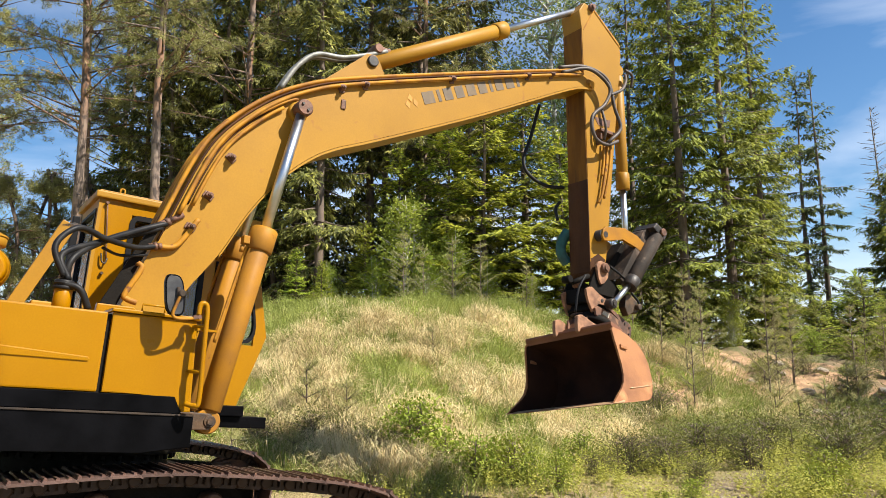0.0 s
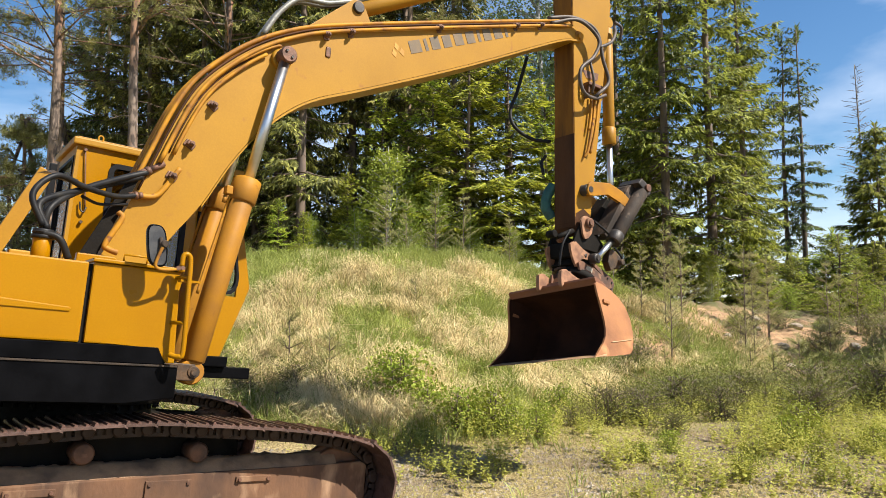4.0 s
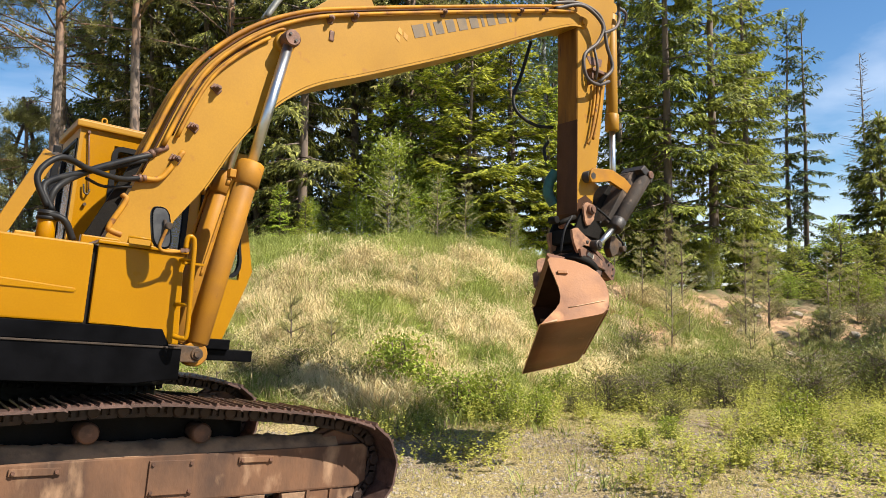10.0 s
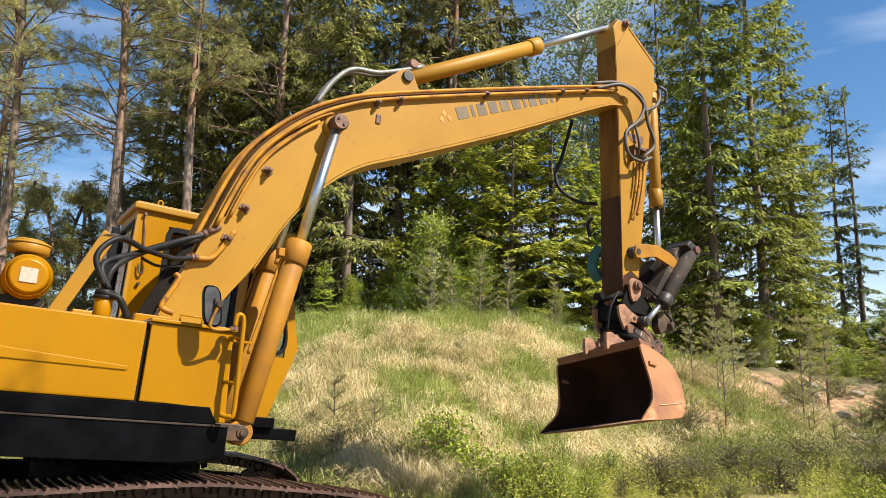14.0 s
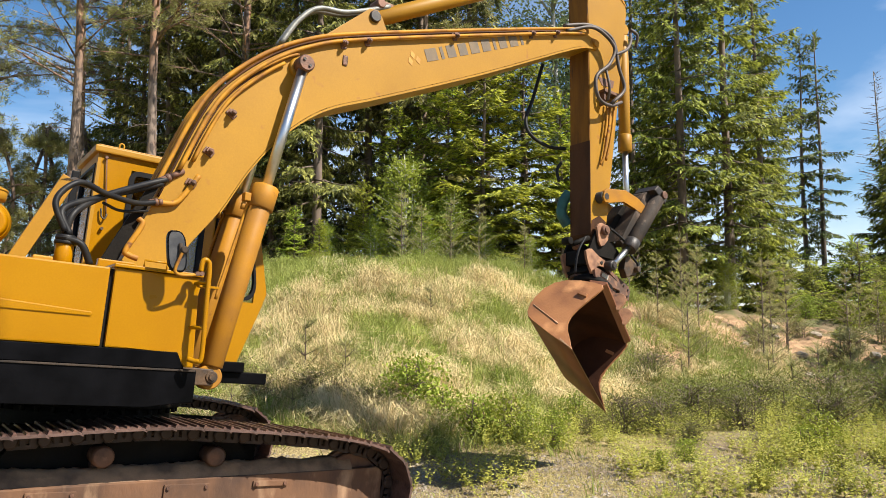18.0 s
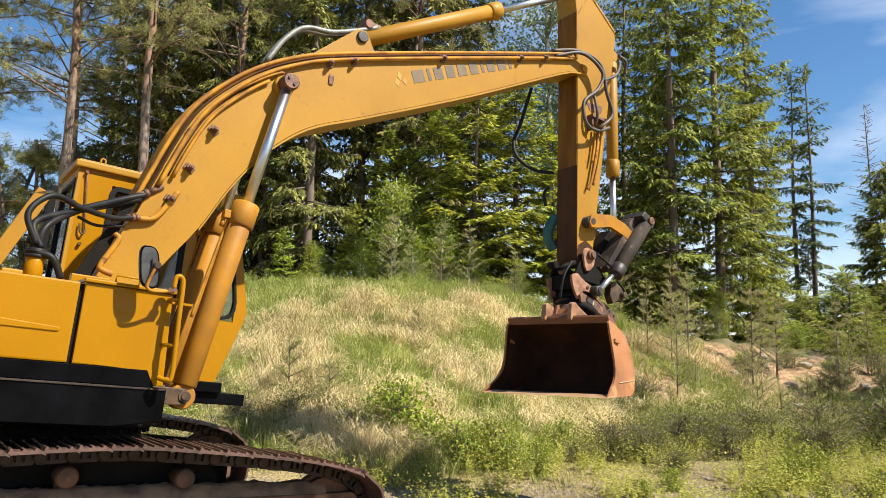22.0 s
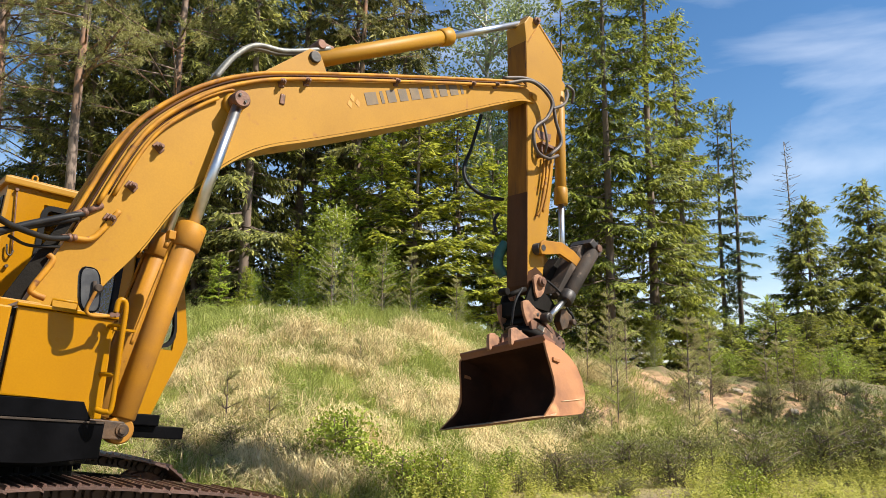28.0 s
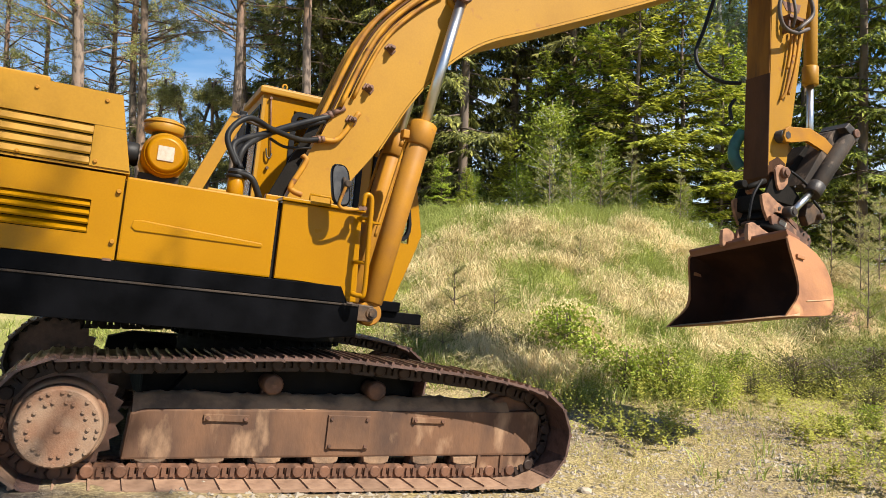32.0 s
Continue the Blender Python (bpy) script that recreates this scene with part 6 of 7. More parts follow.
def make_spruce(seed, h, r, mat, label, mat_fresh=None, twigs=26, first=0.1, **kw):
    rs = np.random.RandomState(seed)
    old, young, wood = spruce_boughs(h, r, rs, first=first, **kw)
    dead = []
    for k in range(twigs):
        z = h * (0.03 + (first + 0.25) * k / twigs)
        a, L = rs.uniform(0, 6.28), rs.uniform(0.3, 1.0) * min(r, 1.6)
        dead.append(((0, 0, z), (L * math.cos(a), L * math.sin(a), z - L * rs.uniform(0.0, 0.3)), 0.012))
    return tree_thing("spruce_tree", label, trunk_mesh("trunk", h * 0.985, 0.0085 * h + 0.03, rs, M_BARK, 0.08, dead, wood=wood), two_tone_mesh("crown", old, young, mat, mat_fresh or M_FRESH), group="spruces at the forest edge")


def make_pine(seed, h, r, label, crown_from=0.55, tufts=420, trunk_r=0.16, dead_from=0.12, mat=None, size=1.0, group="tall pines"):
    rs = np.random.RandomState(seed)
    limbs, spots = [], []
    z = h * dead_from
    while z < h * 0.97:
        u = max(0.0, (z / h - crown_from) / (1 - crown_from))
        a, live = rs.uniform(0, 6.28), z > h * crown_from
        L = (r * (1 - u) ** 0.6 * rs.uniform(0.55, 1.1) + 0.3) if live else rs.uniform(0.25, 1.1)
        tip = (L * math.cos(a), L * math.sin(a), z + (L * rs.uniform(0.0, 0.5) if live else L * rs.uniform(-0.4, 0.1)))
        limbs.append(((0, 0, z), tip, 0.035 if live else 0.015))
        for j in range(3 if live else 2):
            t = rs.uniform(0.4, 0.9)
            a2 = a + rs.choice((-0.9, 0.9))
            p = (tip[0] * t, tip[1] * t, z + (tip[2] - z) * t)
            e = (p[0] + 0.4 * L * math.cos(a2), p[1] + 0.4 * L * math.sin(a2), p[2] + L * rs.uniform(-0.1, 0.25))
            limbs.append((p, e, 0.014 if live else 0.008))
            if live:
                spots += [e, tuple((p[i] + e[i]) / 2 for i in range(3))]
        if live:
            for t in (0.55, 0.8, 1.0):
                spots.append((tip[0] * t, tip[1] * t, z + (tip[2] - z) * t))
        z += rs.uniform(0.14, 0.34) if live else rs.uniform(0.25, 0.7)
    spots = np.array(spots)
    c = spots[rs.randint(0, len(spots), tufts)] + rs.normal(size=(tufts, 3)) * np.array([0.13, 0.13, 0.09]) * size
    per = 34
    n = tufts * per
    base = np.repeat(c, per, 0) + rs.normal(size=(n, 3)) * 0.05 * size
    way = rs.normal(size=(n, 3)) + np.array([0, 0, 0.5])
    q = shoots_of(base, way, size * rs.uniform(0.08, 0.17, n), size * rs.uniform(0.016, 0.028, n), rs, rs.normal(size=(n, 3)))
    return tree_thing("pine_tree", label, trunk_mesh("trunk", h, trunk_r, rs, M_PINEBARK, 0.22, limbs, 0.05), tris_mesh("crown", q, mat or M_PINE), group=group)


def make_leafy(seed, h, r, label, name="birch_tree", bark=None, leaves=9000, leaf=0.085, low=0.25, stems=1, mat=None, slim=0.7, upright=-0.4):
    rs = np.random.RandomState(seed)
    bm = B()
    spots = []
    for s in range(stems):
        ox, oy = (rs.uniform(-0.25, 0.25) * r, rs.uniform(-0.25, 0.25) * r) if stems > 1 else (0, 0)
        hh = h * rs.uniform(0.75, 1.0) if stems > 1 else h
        lean = rs.normal(size=2) * 0.06 * hh
        tube(bm, [(ox, oy, -0.15), (ox + lean[0] * 0.4, oy + lean[1] * 0.4, hh * 0.5), (ox + lean[0], oy + lean[1], hh)], 0.012 * hh + 0.008, seg=7, n=4, taper=0.008)
        n = int(16 + 2.5 * hh)
        for k in range(n):
            u = k / n
            z = hh * (low + (0.98 - low) * u)
            a = rs.uniform(0, 6.28)
            L = r * (math.sin(math.pi * (0.18 + 0.8 * u)) ** 0.8) * rs.uniform(0.5, 1.1)
            b0 = (ox + lean[0] * z / hh, oy + lean[1] * z / hh, z)
            b1 = (b0[0] + L * math.cos(a), b0[1] + L * math.sin(a), z + L * rs.uniform(0.15, 0.7))
            tube(bm, [b0, tuple((b0[i] + b1[i]) / 2 + (0.03 if i == 2 else 0) for i in range(3)), b1], 0.004 * hh + 0.004, seg=3 if h < 2 else 4, n=1, taper=0.003)
            for t in (0.35, 0.55, 0.75, 0.9, 1.0):
                spots.append([b0[i] + (b1[i] - b0[i]) * t for i in range(3)])
    spots = np.array(spots)
    sp = 0.1 * r + 0.1
    c = spots[rs.randint(0, len(spots), leaves)] + rs.normal(size=(leaves, 3)) * np.array([sp, sp, sp * 0.8])
    way = rs.normal(size=(leaves, 3)) + np.array([0, 0, upright])
    q = blades(c, way, leaf * rs.uniform(0.7, 1.4, leaves), leaf * slim * rs.uniform(0.7, 1.2, leaves), rs)
    return tree_thing(name, label, mesh_of("trunk", bm, bark or M_BIRCHBARK), quads_mesh("crown", q, mat or M_LEAF), group="leafy trees")


def stand(thing, spots):
    """Sets a thing at the first (x, y, scale, turn) and copies of it at the rest."""
    for k, (x, y, s, a) in enumerate(spots):
        m = pose(x, y, height(x, y) - 0.05, 0, 0, a) @ Matrix.Scale(s, 4)
        if k == 0:
            thing.matrix_basis = m
        else:
            copy_thing(thing, m)


# tall airy spruces to the right of the stick, each its own shape
stand(make_spruce(11, 17.5, 2.0, M_SPRUCE, "tall airy green spruce with hanging boughs at the forest edge", first=0.06, spacing=0.56, per=6, gaps=0.2, power=0.5, droop=0.5, size=1.2, weep=1.1, fresh=0.6),
      [(8.0, 23.7, 1.0, 0), (-13.0, 29.4, 0.95, 200)])
stand(make_spruce(61, 18.5, 2.15, M_SPRUCE, "tall green spruce with long upswept boughs against the sky", first=0.05, spacing=0.54, per=6, gaps=0.2, power=0.52, droop=0.42, size=1.2, weep=1.0, fresh=0.6),
      [(9.9, 24.6, 1.0, 0)])
stand(make_spruce(17, 15.5, 1.7, M_SPRUCE, "slender green spruce with gaps between its boughs", first=0.05, spacing=0.6, per=6, gaps=0.2, power=0.42, size=1.35, weep=1.0, fresh=0.5),
      [(7.6, 28.0, 1.04, 0), (12.7, 28.3, 0.98, 70), (9.4, 30.0, 1.05, 190), (5.4, 30.5, 0.8, 300), (14.2, 31.5, 0.86, 120), (10.6, 32.5, 0.8, 250)])
# nearer young spruces with fresh light shoots
stand(make_spruce(12, 7.6, 2.0, M_YOUNG, "young spruce with fresh light green shoots", mat_fresh=M_NEWGROWTH, first=0.02, spacing=0.42, per=6, dense=1.2, size=1.15, droop=0.22, power=0.75, weep=0.35, gaps=0.12, fresh=0.75, belly=0.1),
      [(1.3, 21.5, 1.0, 0), (2.7, 22.4, 1.06, 100), (3.9, 23.0, 0.85, 210), (0.2, 22.6, 0.9, 330), (-3.9, 19.3, 0.24, 40), (-3.3, 19.7, 0.2, 280), (6.3, 25.4, 0.55, 20), (-1.3, 23.0, 0.75, 150), (5.2, 24.2, 0.7, 80), (-2.3, 21.6, 0.4, 60), (9.0, 26.2, 0.5, 120), (11.6, 25.6, 0.42, 260)])
stand(make_spruce(13, 16.5, 2.3, M_SPRUCE_OLD, "old spruce with hanging olive boughs behind the mound", mat_fresh=M_FRESH_OLD, first=0.07, spacing=0.66, per=6, gaps=0.2, power=0.5, weep=1.4, droop=0.6, size=1.35, dense=0.85, fresh=0.45),
      [(-3.9, 22.8, 1.0, 0), (-7.4, 25.2, 1.05, 60), (1.1, 26.2, 1.0, 200), (-9.9, 26.4, 1.0, 150), (-0.7, 25.2, 1.05, 30), (-11.4, 27.4, 0.9, 260), (-5.4, 26.4, 1.08, 310), (-2.6, 26.2, 1.1, 90), (-9.2, 24.0, 0.72, 10), (-7.2, 23.4, 0.9, 120), (-5.6, 23.9, 0.7, 45)])
# trees deeper in the wood, their shade put into darker needle colours
stand(make_spruce(14, 18.0, 2.4, M_SPRUCE_FAR, "tall spruce deep in the wood with forest shade in its colours", mat_fresh=M_FRESH_FAR, first=0.05, spacing=0.75, per=5, size=1.9, dense=0.62, gaps=0.2, power=0.45, weep=1.0, fresh=0.35),
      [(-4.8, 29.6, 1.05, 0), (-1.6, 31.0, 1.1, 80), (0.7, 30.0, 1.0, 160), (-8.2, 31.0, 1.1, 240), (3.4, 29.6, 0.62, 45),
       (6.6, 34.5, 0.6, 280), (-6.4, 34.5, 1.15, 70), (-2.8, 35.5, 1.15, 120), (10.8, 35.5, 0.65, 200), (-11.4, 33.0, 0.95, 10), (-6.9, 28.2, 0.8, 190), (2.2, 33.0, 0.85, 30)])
# thin far spruces against the sky, in the same shade-darkened needles
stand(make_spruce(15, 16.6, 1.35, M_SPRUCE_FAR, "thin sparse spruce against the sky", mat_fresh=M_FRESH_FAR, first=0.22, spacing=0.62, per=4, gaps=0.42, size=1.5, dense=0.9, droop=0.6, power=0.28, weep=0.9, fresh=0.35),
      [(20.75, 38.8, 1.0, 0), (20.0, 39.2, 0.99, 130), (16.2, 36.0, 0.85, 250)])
stand(make_spruce(16, 10.0, 2.3, M_SPRUCE, "dense dark spruce beyond the sandy bank", first=0.05, spacing=0.4, per=7, size=1.5, dense=1.25, gaps=0.1, power=0.6, weep=1.0, droop=0.35, fresh=0.68),
      [(20.8, 32.4, 0.94, 0), (24.5, 33.1, 1.16, 90), (28.0, 35.4, 1.0, 10)])
stand(make_spruce(28, 4.6, 1.75, M_SPRUCE, "broad low spruce with bright tips beyond the sandy bank", mat_fresh=M_NEWGROWTH, first=0.02, spacing=0.32, per=7, size=1.15, dense=1.15, droop=0.15, power=0.7, weep=0.35, fresh=0.7, belly=0.08, gaps=0.08),
      [(18.0, 31.4, 0.92, 0), (20.0, 31.2, 0.75, 80), (21.9, 31.2, 0.85, 150), (23.6, 31.3, 0.7, 230), (25.4, 31.9, 0.85, 310), (16.3, 31.2, 0.7, 40), (14.9, 34.0, 0.9, 40), (12.6, 33.5, 1.05, 160), (9.6, 34.0, 1.1, 310), (17.6, 34.6, 0.9, 250), (19.2, 35.2, 0.8, 100)])
stand(make_spruce(18, 3.6, 1.25, M_SPRUCE, "small green spruce on the sandy bank", first=0.02, spacing=0.28, per=6, size=0.9, droop=0.12, power=0.85, weep=0.25, fresh=0.65, belly=0.08),
      [(14.3, 24.6, 0.8, 0), (17.3, 27.4, 1.0, 90), (12.8, 26.8, 0.8, 200), (18.6, 28.8, 1.15, 150), (20.2, 30.0, 1.1, 250), (21.9, 30.2, 0.9, 20), (16.0, 26.2, 0.7, 110), (24.0, 31.6, 1.0, 0), (27.5, 34.0, 1.3, 200), (13.6, 28.8, 1.1, 60), (15.2, 29.6, 0.9, 300)])
# pines with bare stems
stand(make_pine(21, 18.5, 2.7, "tall pine with a bare reddish trunk", crown_from=0.33, tufts=820), [(-11.0, 21.35, 1.0, 0), (-6.1, 22.2, 1.0, 90), (-14.6, 21.8, 1.02, 300)])
stand(make_pine(22, 19.5, 2.8, "tall pine with a bare grey-brown trunk", crown_from=0.34, tufts=820), [(-8.4, 20.9, 1.0, 0), (-12.2, 24.1, 1.0, 120), (-17.0, 25.0, 1.0, 40), (-0.55, 24.4, 0.9, 260)])
stand(make_pine(23, 14.5, 2.4, "pine with a thick pale trunk beside the yard", crown_from=0.3, tufts=560, trunk_r=0.19), [(-13.3, 17.0, 1.0, 0)])
stand(make_pine(25, 17.0, 3.0, "distant pine with an open olive crown", crown_from=0.2, tufts=330, trunk_r=0.14, size=1.35), [(-19.5, 27.0, 1.0, 0), (-23.5, 26.0, 0.95, 110), (-21.0, 31.0, 1.0, 200), (-20.4, 28.4, 1.0, 280), (-26.0, 31.0, 1.05, 30), (-14.0, 31.0, 1.0, 70), (-22.0, 22.5, 0.85, 160)])
stand(make_pine(26, 5.6, 1.5, "small bushy olive pine among the trunks", crown_from=0.1, tufts=330, trunk_r=0.07, dead_from=0.05), [(-14.3, 23.8, 1.0, 0), (-16.6, 26.0, 1.15, 120), (-19.8, 24.8, 1.1, 220), (-11.6, 24.4, 0.7, 40), (-13.7, 24.8, 1.05, 80), (-14.6, 26.0, 1.15, 170), (-13.1, 26.8, 1.2, 290), (-15.4, 28.4, 1.3, 10)])
# pines added out of view, placed only to shade the rear of the machine
stand(make_pine(24, 17.5, 1.9, "unseen pine added to shade the rear of the machine", crown_from=0.4, tufts=400, size=1.25), [(4.35, -0.5, 1.0, 140), (3.0, -1.45, 1.0, 20)])
# unseen spruces added to the right, to throw shade on the slope's foot
stand(make_spruce(19, 10.5, 2.6, M_SPRUCE, "unseen spruce added to shade the slope", first=0.03, spacing=0.6, per=6, size=2.0, power=0.7, weep=0.7), [(15.8, 11.6, 1.0, 0), (17.6, 14.2, 1.1, 120), (19.0, 11.0, 1.2, 40)])
# birches and leafy bushes
stand(make_leafy(31, 17.5, 2.4, "tall birch with fine silvery green leaves", leaves=9000, leaf=0.13, low=0.3, mat=M_SILVER), [(4.4, 26.0, 0.94, 0), (5.3, 27.4, 0.9, 140)])
stand(make_leafy(32, 4.6, 1.15, "leafy young birch with bright fresh leaves on the mound", leaves=5200, leaf=0.105, low=0.05, stems=5), [(-1.0, 20.8, 0.84, 0), (-1.9, 20.9, 0.5, 90), (0.3, 20.6, 0.66, 200), (-0.4, 20.2, 0.45, 130), (9.3, 23.4, 0.5, 20), (1.2, 20.3, 0.5, 310), (-3.4, 21.6, 0.5, 30), (5.6, 23.0, 0.62, 150), (2.6, 20.8, 0.4, 60)])
# grey dead tree on the far side
bm = B()
rs = np.random.RandomState(5)
tube(bm, [(0, 0, 0), (0.1, 0, 6), (0.0, 0.1, 13)], 0.1, seg=7, n=5, taper=0.02)
for k in range(110):
    z = 5.0 + 7.9 * k / 110
    a, L = rs.uniform(0, 6.28), (13.8 - z) * 0.16 * rs.uniform(0.5, 1.2) + 0.12
    L = min(L, 0.95)
    e = (L * math.cos(a), L * math.sin(a), z + 0.3 * L)
    tube(bm, [(0.05, 0, z), e], 0.013, seg=4, n=1, taper=0.005)
    for j in range(5):
        t = 0.3 + 0.16 * j
        a2 = a + rs.choice((-0.8, 0.8))
        q = 0.3 * L * rs.uniform(0.6, 1.3)
        tube(bm, [(e[0] * t, e[1] * t, z + 0.3 * L * t), (e[0] * t + q * math.cos(a2), e[1] * t + q * math.sin(a2), z + 0.3 * L * t + 0.25 * q)], 0.011, seg=3, n=1, taper=0.004)
stand(tree_thing("dead_tree", "bare grey dead spruce against the sky", mesh_of("trunk", bm, M_DEAD), None), [(23.2, 37.5, 1.08, 0)])


# ---- ground cover: straw, grass, weeds, shrubs, saplings, stones ----
M_STRAW = foliage("dry_straw", (0.42, 0.33, 0.15), (0.92, 0.78, 0.46), 0.22, vary=0.0, rough=0.7, patch=0.9)
M_GRASS = foliage("green_grass", (0.165, 0.215, 0.042), (0.470, 0.495, 0.150), 0.32, vary=0.0)
M_WEED = foliage("yellow_green_weeds", (0.270, 0.280, 0.048), (0.520, 0.500, 0.110), 0.38, vary=0.0)
M_HEATHER = foliage("brownish_heather", (0.110, 0.115, 0.030), (0.33, 0.30, 0.09), 0.28)
M_BUSH = foliage("yellow_green_bush_leaves", (0.150, 0.195, 0.022), (0.400, 0.430, 0.060), 0.35)
M_PEBBLE = foliage("mixed_gravel_stones", (0.11, 0.088, 0.064), (0.36, 0.31, 0.24), 0.0, vary=0.0, rough=0.9)
M_STONE = material("pale_weathered_stone", (0.34, 0.285, 0.215), 0.9, second=(0.22, 0.175, 0.13), scale=6, grain=40, bump=0.5, bump_scale=14, vary=0.2)

GX, GY, GS = -14.0, 3.0, 0.2
GRID = np.array([[height(GX + GS * i, GY + GS * j) for i in range(180)] for j in range(130)])


def level(x, y):
    """The ground's height at many points."""
    u, v = np.clip((x - GX) / GS, 0, 178.99), np.clip((y - GY) / GS, 0, 128.99)
    i, j = u.astype(int), v.astype(int)
    a, b = u - i, v - j
    return (GRID[j, i] * (1 - a) + GRID[j, i + 1] * a) * (1 - b) + (GRID[j + 1, i] * (1 - a) + GRID[j + 1, i + 1] * a) * b


LATTICE = np.random.RandomState(77).uniform(size=(256, 256))


def patches(x, y, scale, shift=0):
    u, v = x / scale + 60 + shift, y / scale + 60 + shift * 0.7
    i, j = np.floor(u).astype(int), np.floor(v).astype(int)
    a, b = u - i, v - j
    a, b = a * a * (3 - 2 * a), b * b * (3 - 2 * b)
    g = LATTICE
    return (g[j % 256, i % 256] * (1 - a) + g[j % 256, (i + 1) % 256] * a) * (1 - b) + (g[(j + 1) % 256, i % 256] * (1 - a) + g[(j + 1) % 256, (i + 1) % 256] * a) * b


def foot_of(x):
    return np.interp(x, [a for a, _ in FOOT], [b for _, b in FOOT])


def crest_of(x):
    return np.interp(x, [a for a, _ in CREST], [b for _, b in CREST])


def scatter(n, rs, x0, x1, y0, y1, keep):
    """Points in a rectangle, thinned by a share that keep() gives."""
    x, y = rs.uniform(x0, x1, n), rs.uniform(y0, y1, n)
    ok = rs.uniform(size=n) < keep(x, y)
    return x[ok], y[ok]


def grass_quads(x, y, rs, length, width, clump=10, spread=0.07, lean=0.6, flop=0.8, slope=(0, -0.35), comb=0.15):
    """Tufts of bent blades, two quads to a blade."""
    n = len(x) * clump
    cx, cy = np.repeat(x, clump), np.repeat(y, clump)
    bx, by = cx + rs.normal(size=n) * spread, cy + rs.normal(size=n) * spread
    base = np.stack([bx, by, level(bx, by) - 0.02], 1)
    L = length * np.repeat(rs.uniform(0.6, 1.3, len(x)), clump) * rs.uniform(0.55, 1.2, n)
    out = np.stack([bx - cx, by - cy], 1) / spread * 0.35 + rs.normal(size=(n, 2)) * lean * 0.5 + np.array(slope) + np.repeat(rs.normal(size=(len(x), 2)) * comb, clump, 0)
    w1 = unit(np.concatenate([out * 0.6, np.ones((n, 1))], 1))
    w2 = unit(np.concatenate([out * 1.3, np.full((n, 1), 1 - flop) + rs.normal(size=(n, 1)) * 0.25], 1))
    mid = base + w1 * (L * 0.55)[:, None]
    tip = mid + w2 * (L * 0.5)[:, None]
    side = unit(np.cross(w1, rs.normal(size=(n, 3)))) * (width * rs.uniform(0.7, 1.3, n) / 2)[:, None]
    return np.concatenate([np.stack([base - side, base + side, mid + side * 0.8, mid - side * 0.8], 1), np.stack([mid - side * 0.8, mid + side * 0.8, tip + side * 0.15, tip - side * 0.15], 1)])


def stuff(name, q, mat, label, category):
    return tagged(new(name, quads_mesh(name, q, mat)), label, category, kind="stuff")


rs = np.random.RandomState(3)
bare = lambda x, y: np.where(x > 3.2, np.clip((np.interp(x, [3.2, 6.0], [0.57, 0.5]) - patches(x, y * 1.5, 1.6, 40) * 0.65 - patches(x, y, 0.5, 44) * 0.35) * 9.0, 0.04, 1), 1.0)
on_mound = lambda x, y: np.clip((y - foot_of(x) + 0.3) / 1.2, 0, 1) * np.clip((crest_of(x) + 0.5 - y) / 1.0, 0, 1) * np.clip((9.5 - x) / 4, 0, 1)
straw_share = lambda x, y: np.clip((patches(x, y * 0.7, 1.2) * 0.55 + patches(x, y, 0.42, 9) * 0.45 - 0.47 - 0.025 * np.clip(x - 2, 0, 4) - 0.3 * np.clip((y - crest_of(x) + 1.8) / 1.5, 0, 1)) * 10.0, 0.03, 1)
x, y = scatter(8000, rs, -8, 9, 10, 19.5, lambda x, y: on_mound(x, y) * straw_share(x, y))
stuff("straw", grass_quads(x, y, rs, 0.58, 0.0088, clump=36, spread=0.09, flop=1.45, lean=0.35, slope=(0.08, -0.7), comb=0.6), M_STRAW, "dry pale straw hanging in locks over the mound", "straw")
x, y = scatter(11500, rs, -8, 10, 9.5, 20.5, lambda x, y: np.clip((y - foot_of(x) + 1.0) / 1.5, 0, 1) * np.clip((crest_of(x) + 1.6 - y) / 1.0, 0, 1) * np.clip(1.15 - straw_share(x, y) * 0.9 + (y > crest_of(x) - 1.2) * 0.5, 0.34, 1) * 0.9 * np.clip((8.5 - x) / 1.5, 0.2, 1) * bare(x, y))
stuff("grass", grass_quads(x, y, rs, 0.42, 0.0105, clump=12, spread=0.08, flop=0.55, lean=0.7), M_GRASS, "green grass on the mound", "grass")
x, y = scatter(8000, rs, -9, 16, 6.5, 26, lambda x, y: np.clip(patches(x, y, 1.1, 5) * 1.8 - 0.62, 0.02, 0.8) * np.where(y < foot_of(x) + 1.5, 1.0, np.where(x > 6.3, 0.25, 0.45)) * np.where((x < 0.6) & (y < 9.0) & (x > -4), 0.1, np.where(x < -4, 1.8, 1.0)))
stuff("yard_grass", grass_quads(x, y, rs, 0.2, 0.011, clump=9, spread=0.09, flop=0.5, lean=0.9, slope=(0, 0)), M_GRASS, "thin grass on the gravel yard", "grass")


def leafy_tufts(x, y, rs, per, tall, spread, leaf, slim=0.5, upright=0.5):
    n = len(x) * per
    cx, cy, hh = np.repeat(x, per), np.repeat(y, per), np.repeat(rs.uniform(0.4, 1.3, len(x)), per) * tall
    u = rs.uniform(size=n)
    bx, by = cx + rs.normal(size=n) * spread * (0.5 + u), cy + rs.normal(size=n) * spread * (0.5 + u)
    base = np.stack([bx, by, level(bx, by) + u * hh], 1)
    return blades(base, rs.normal(size=(n, 3)) + np.array([0, 0, upright]), leaf * rs.uniform(0.6, 1.4, n), leaf * slim * rs.uniform(0.7, 1.2, n), rs)


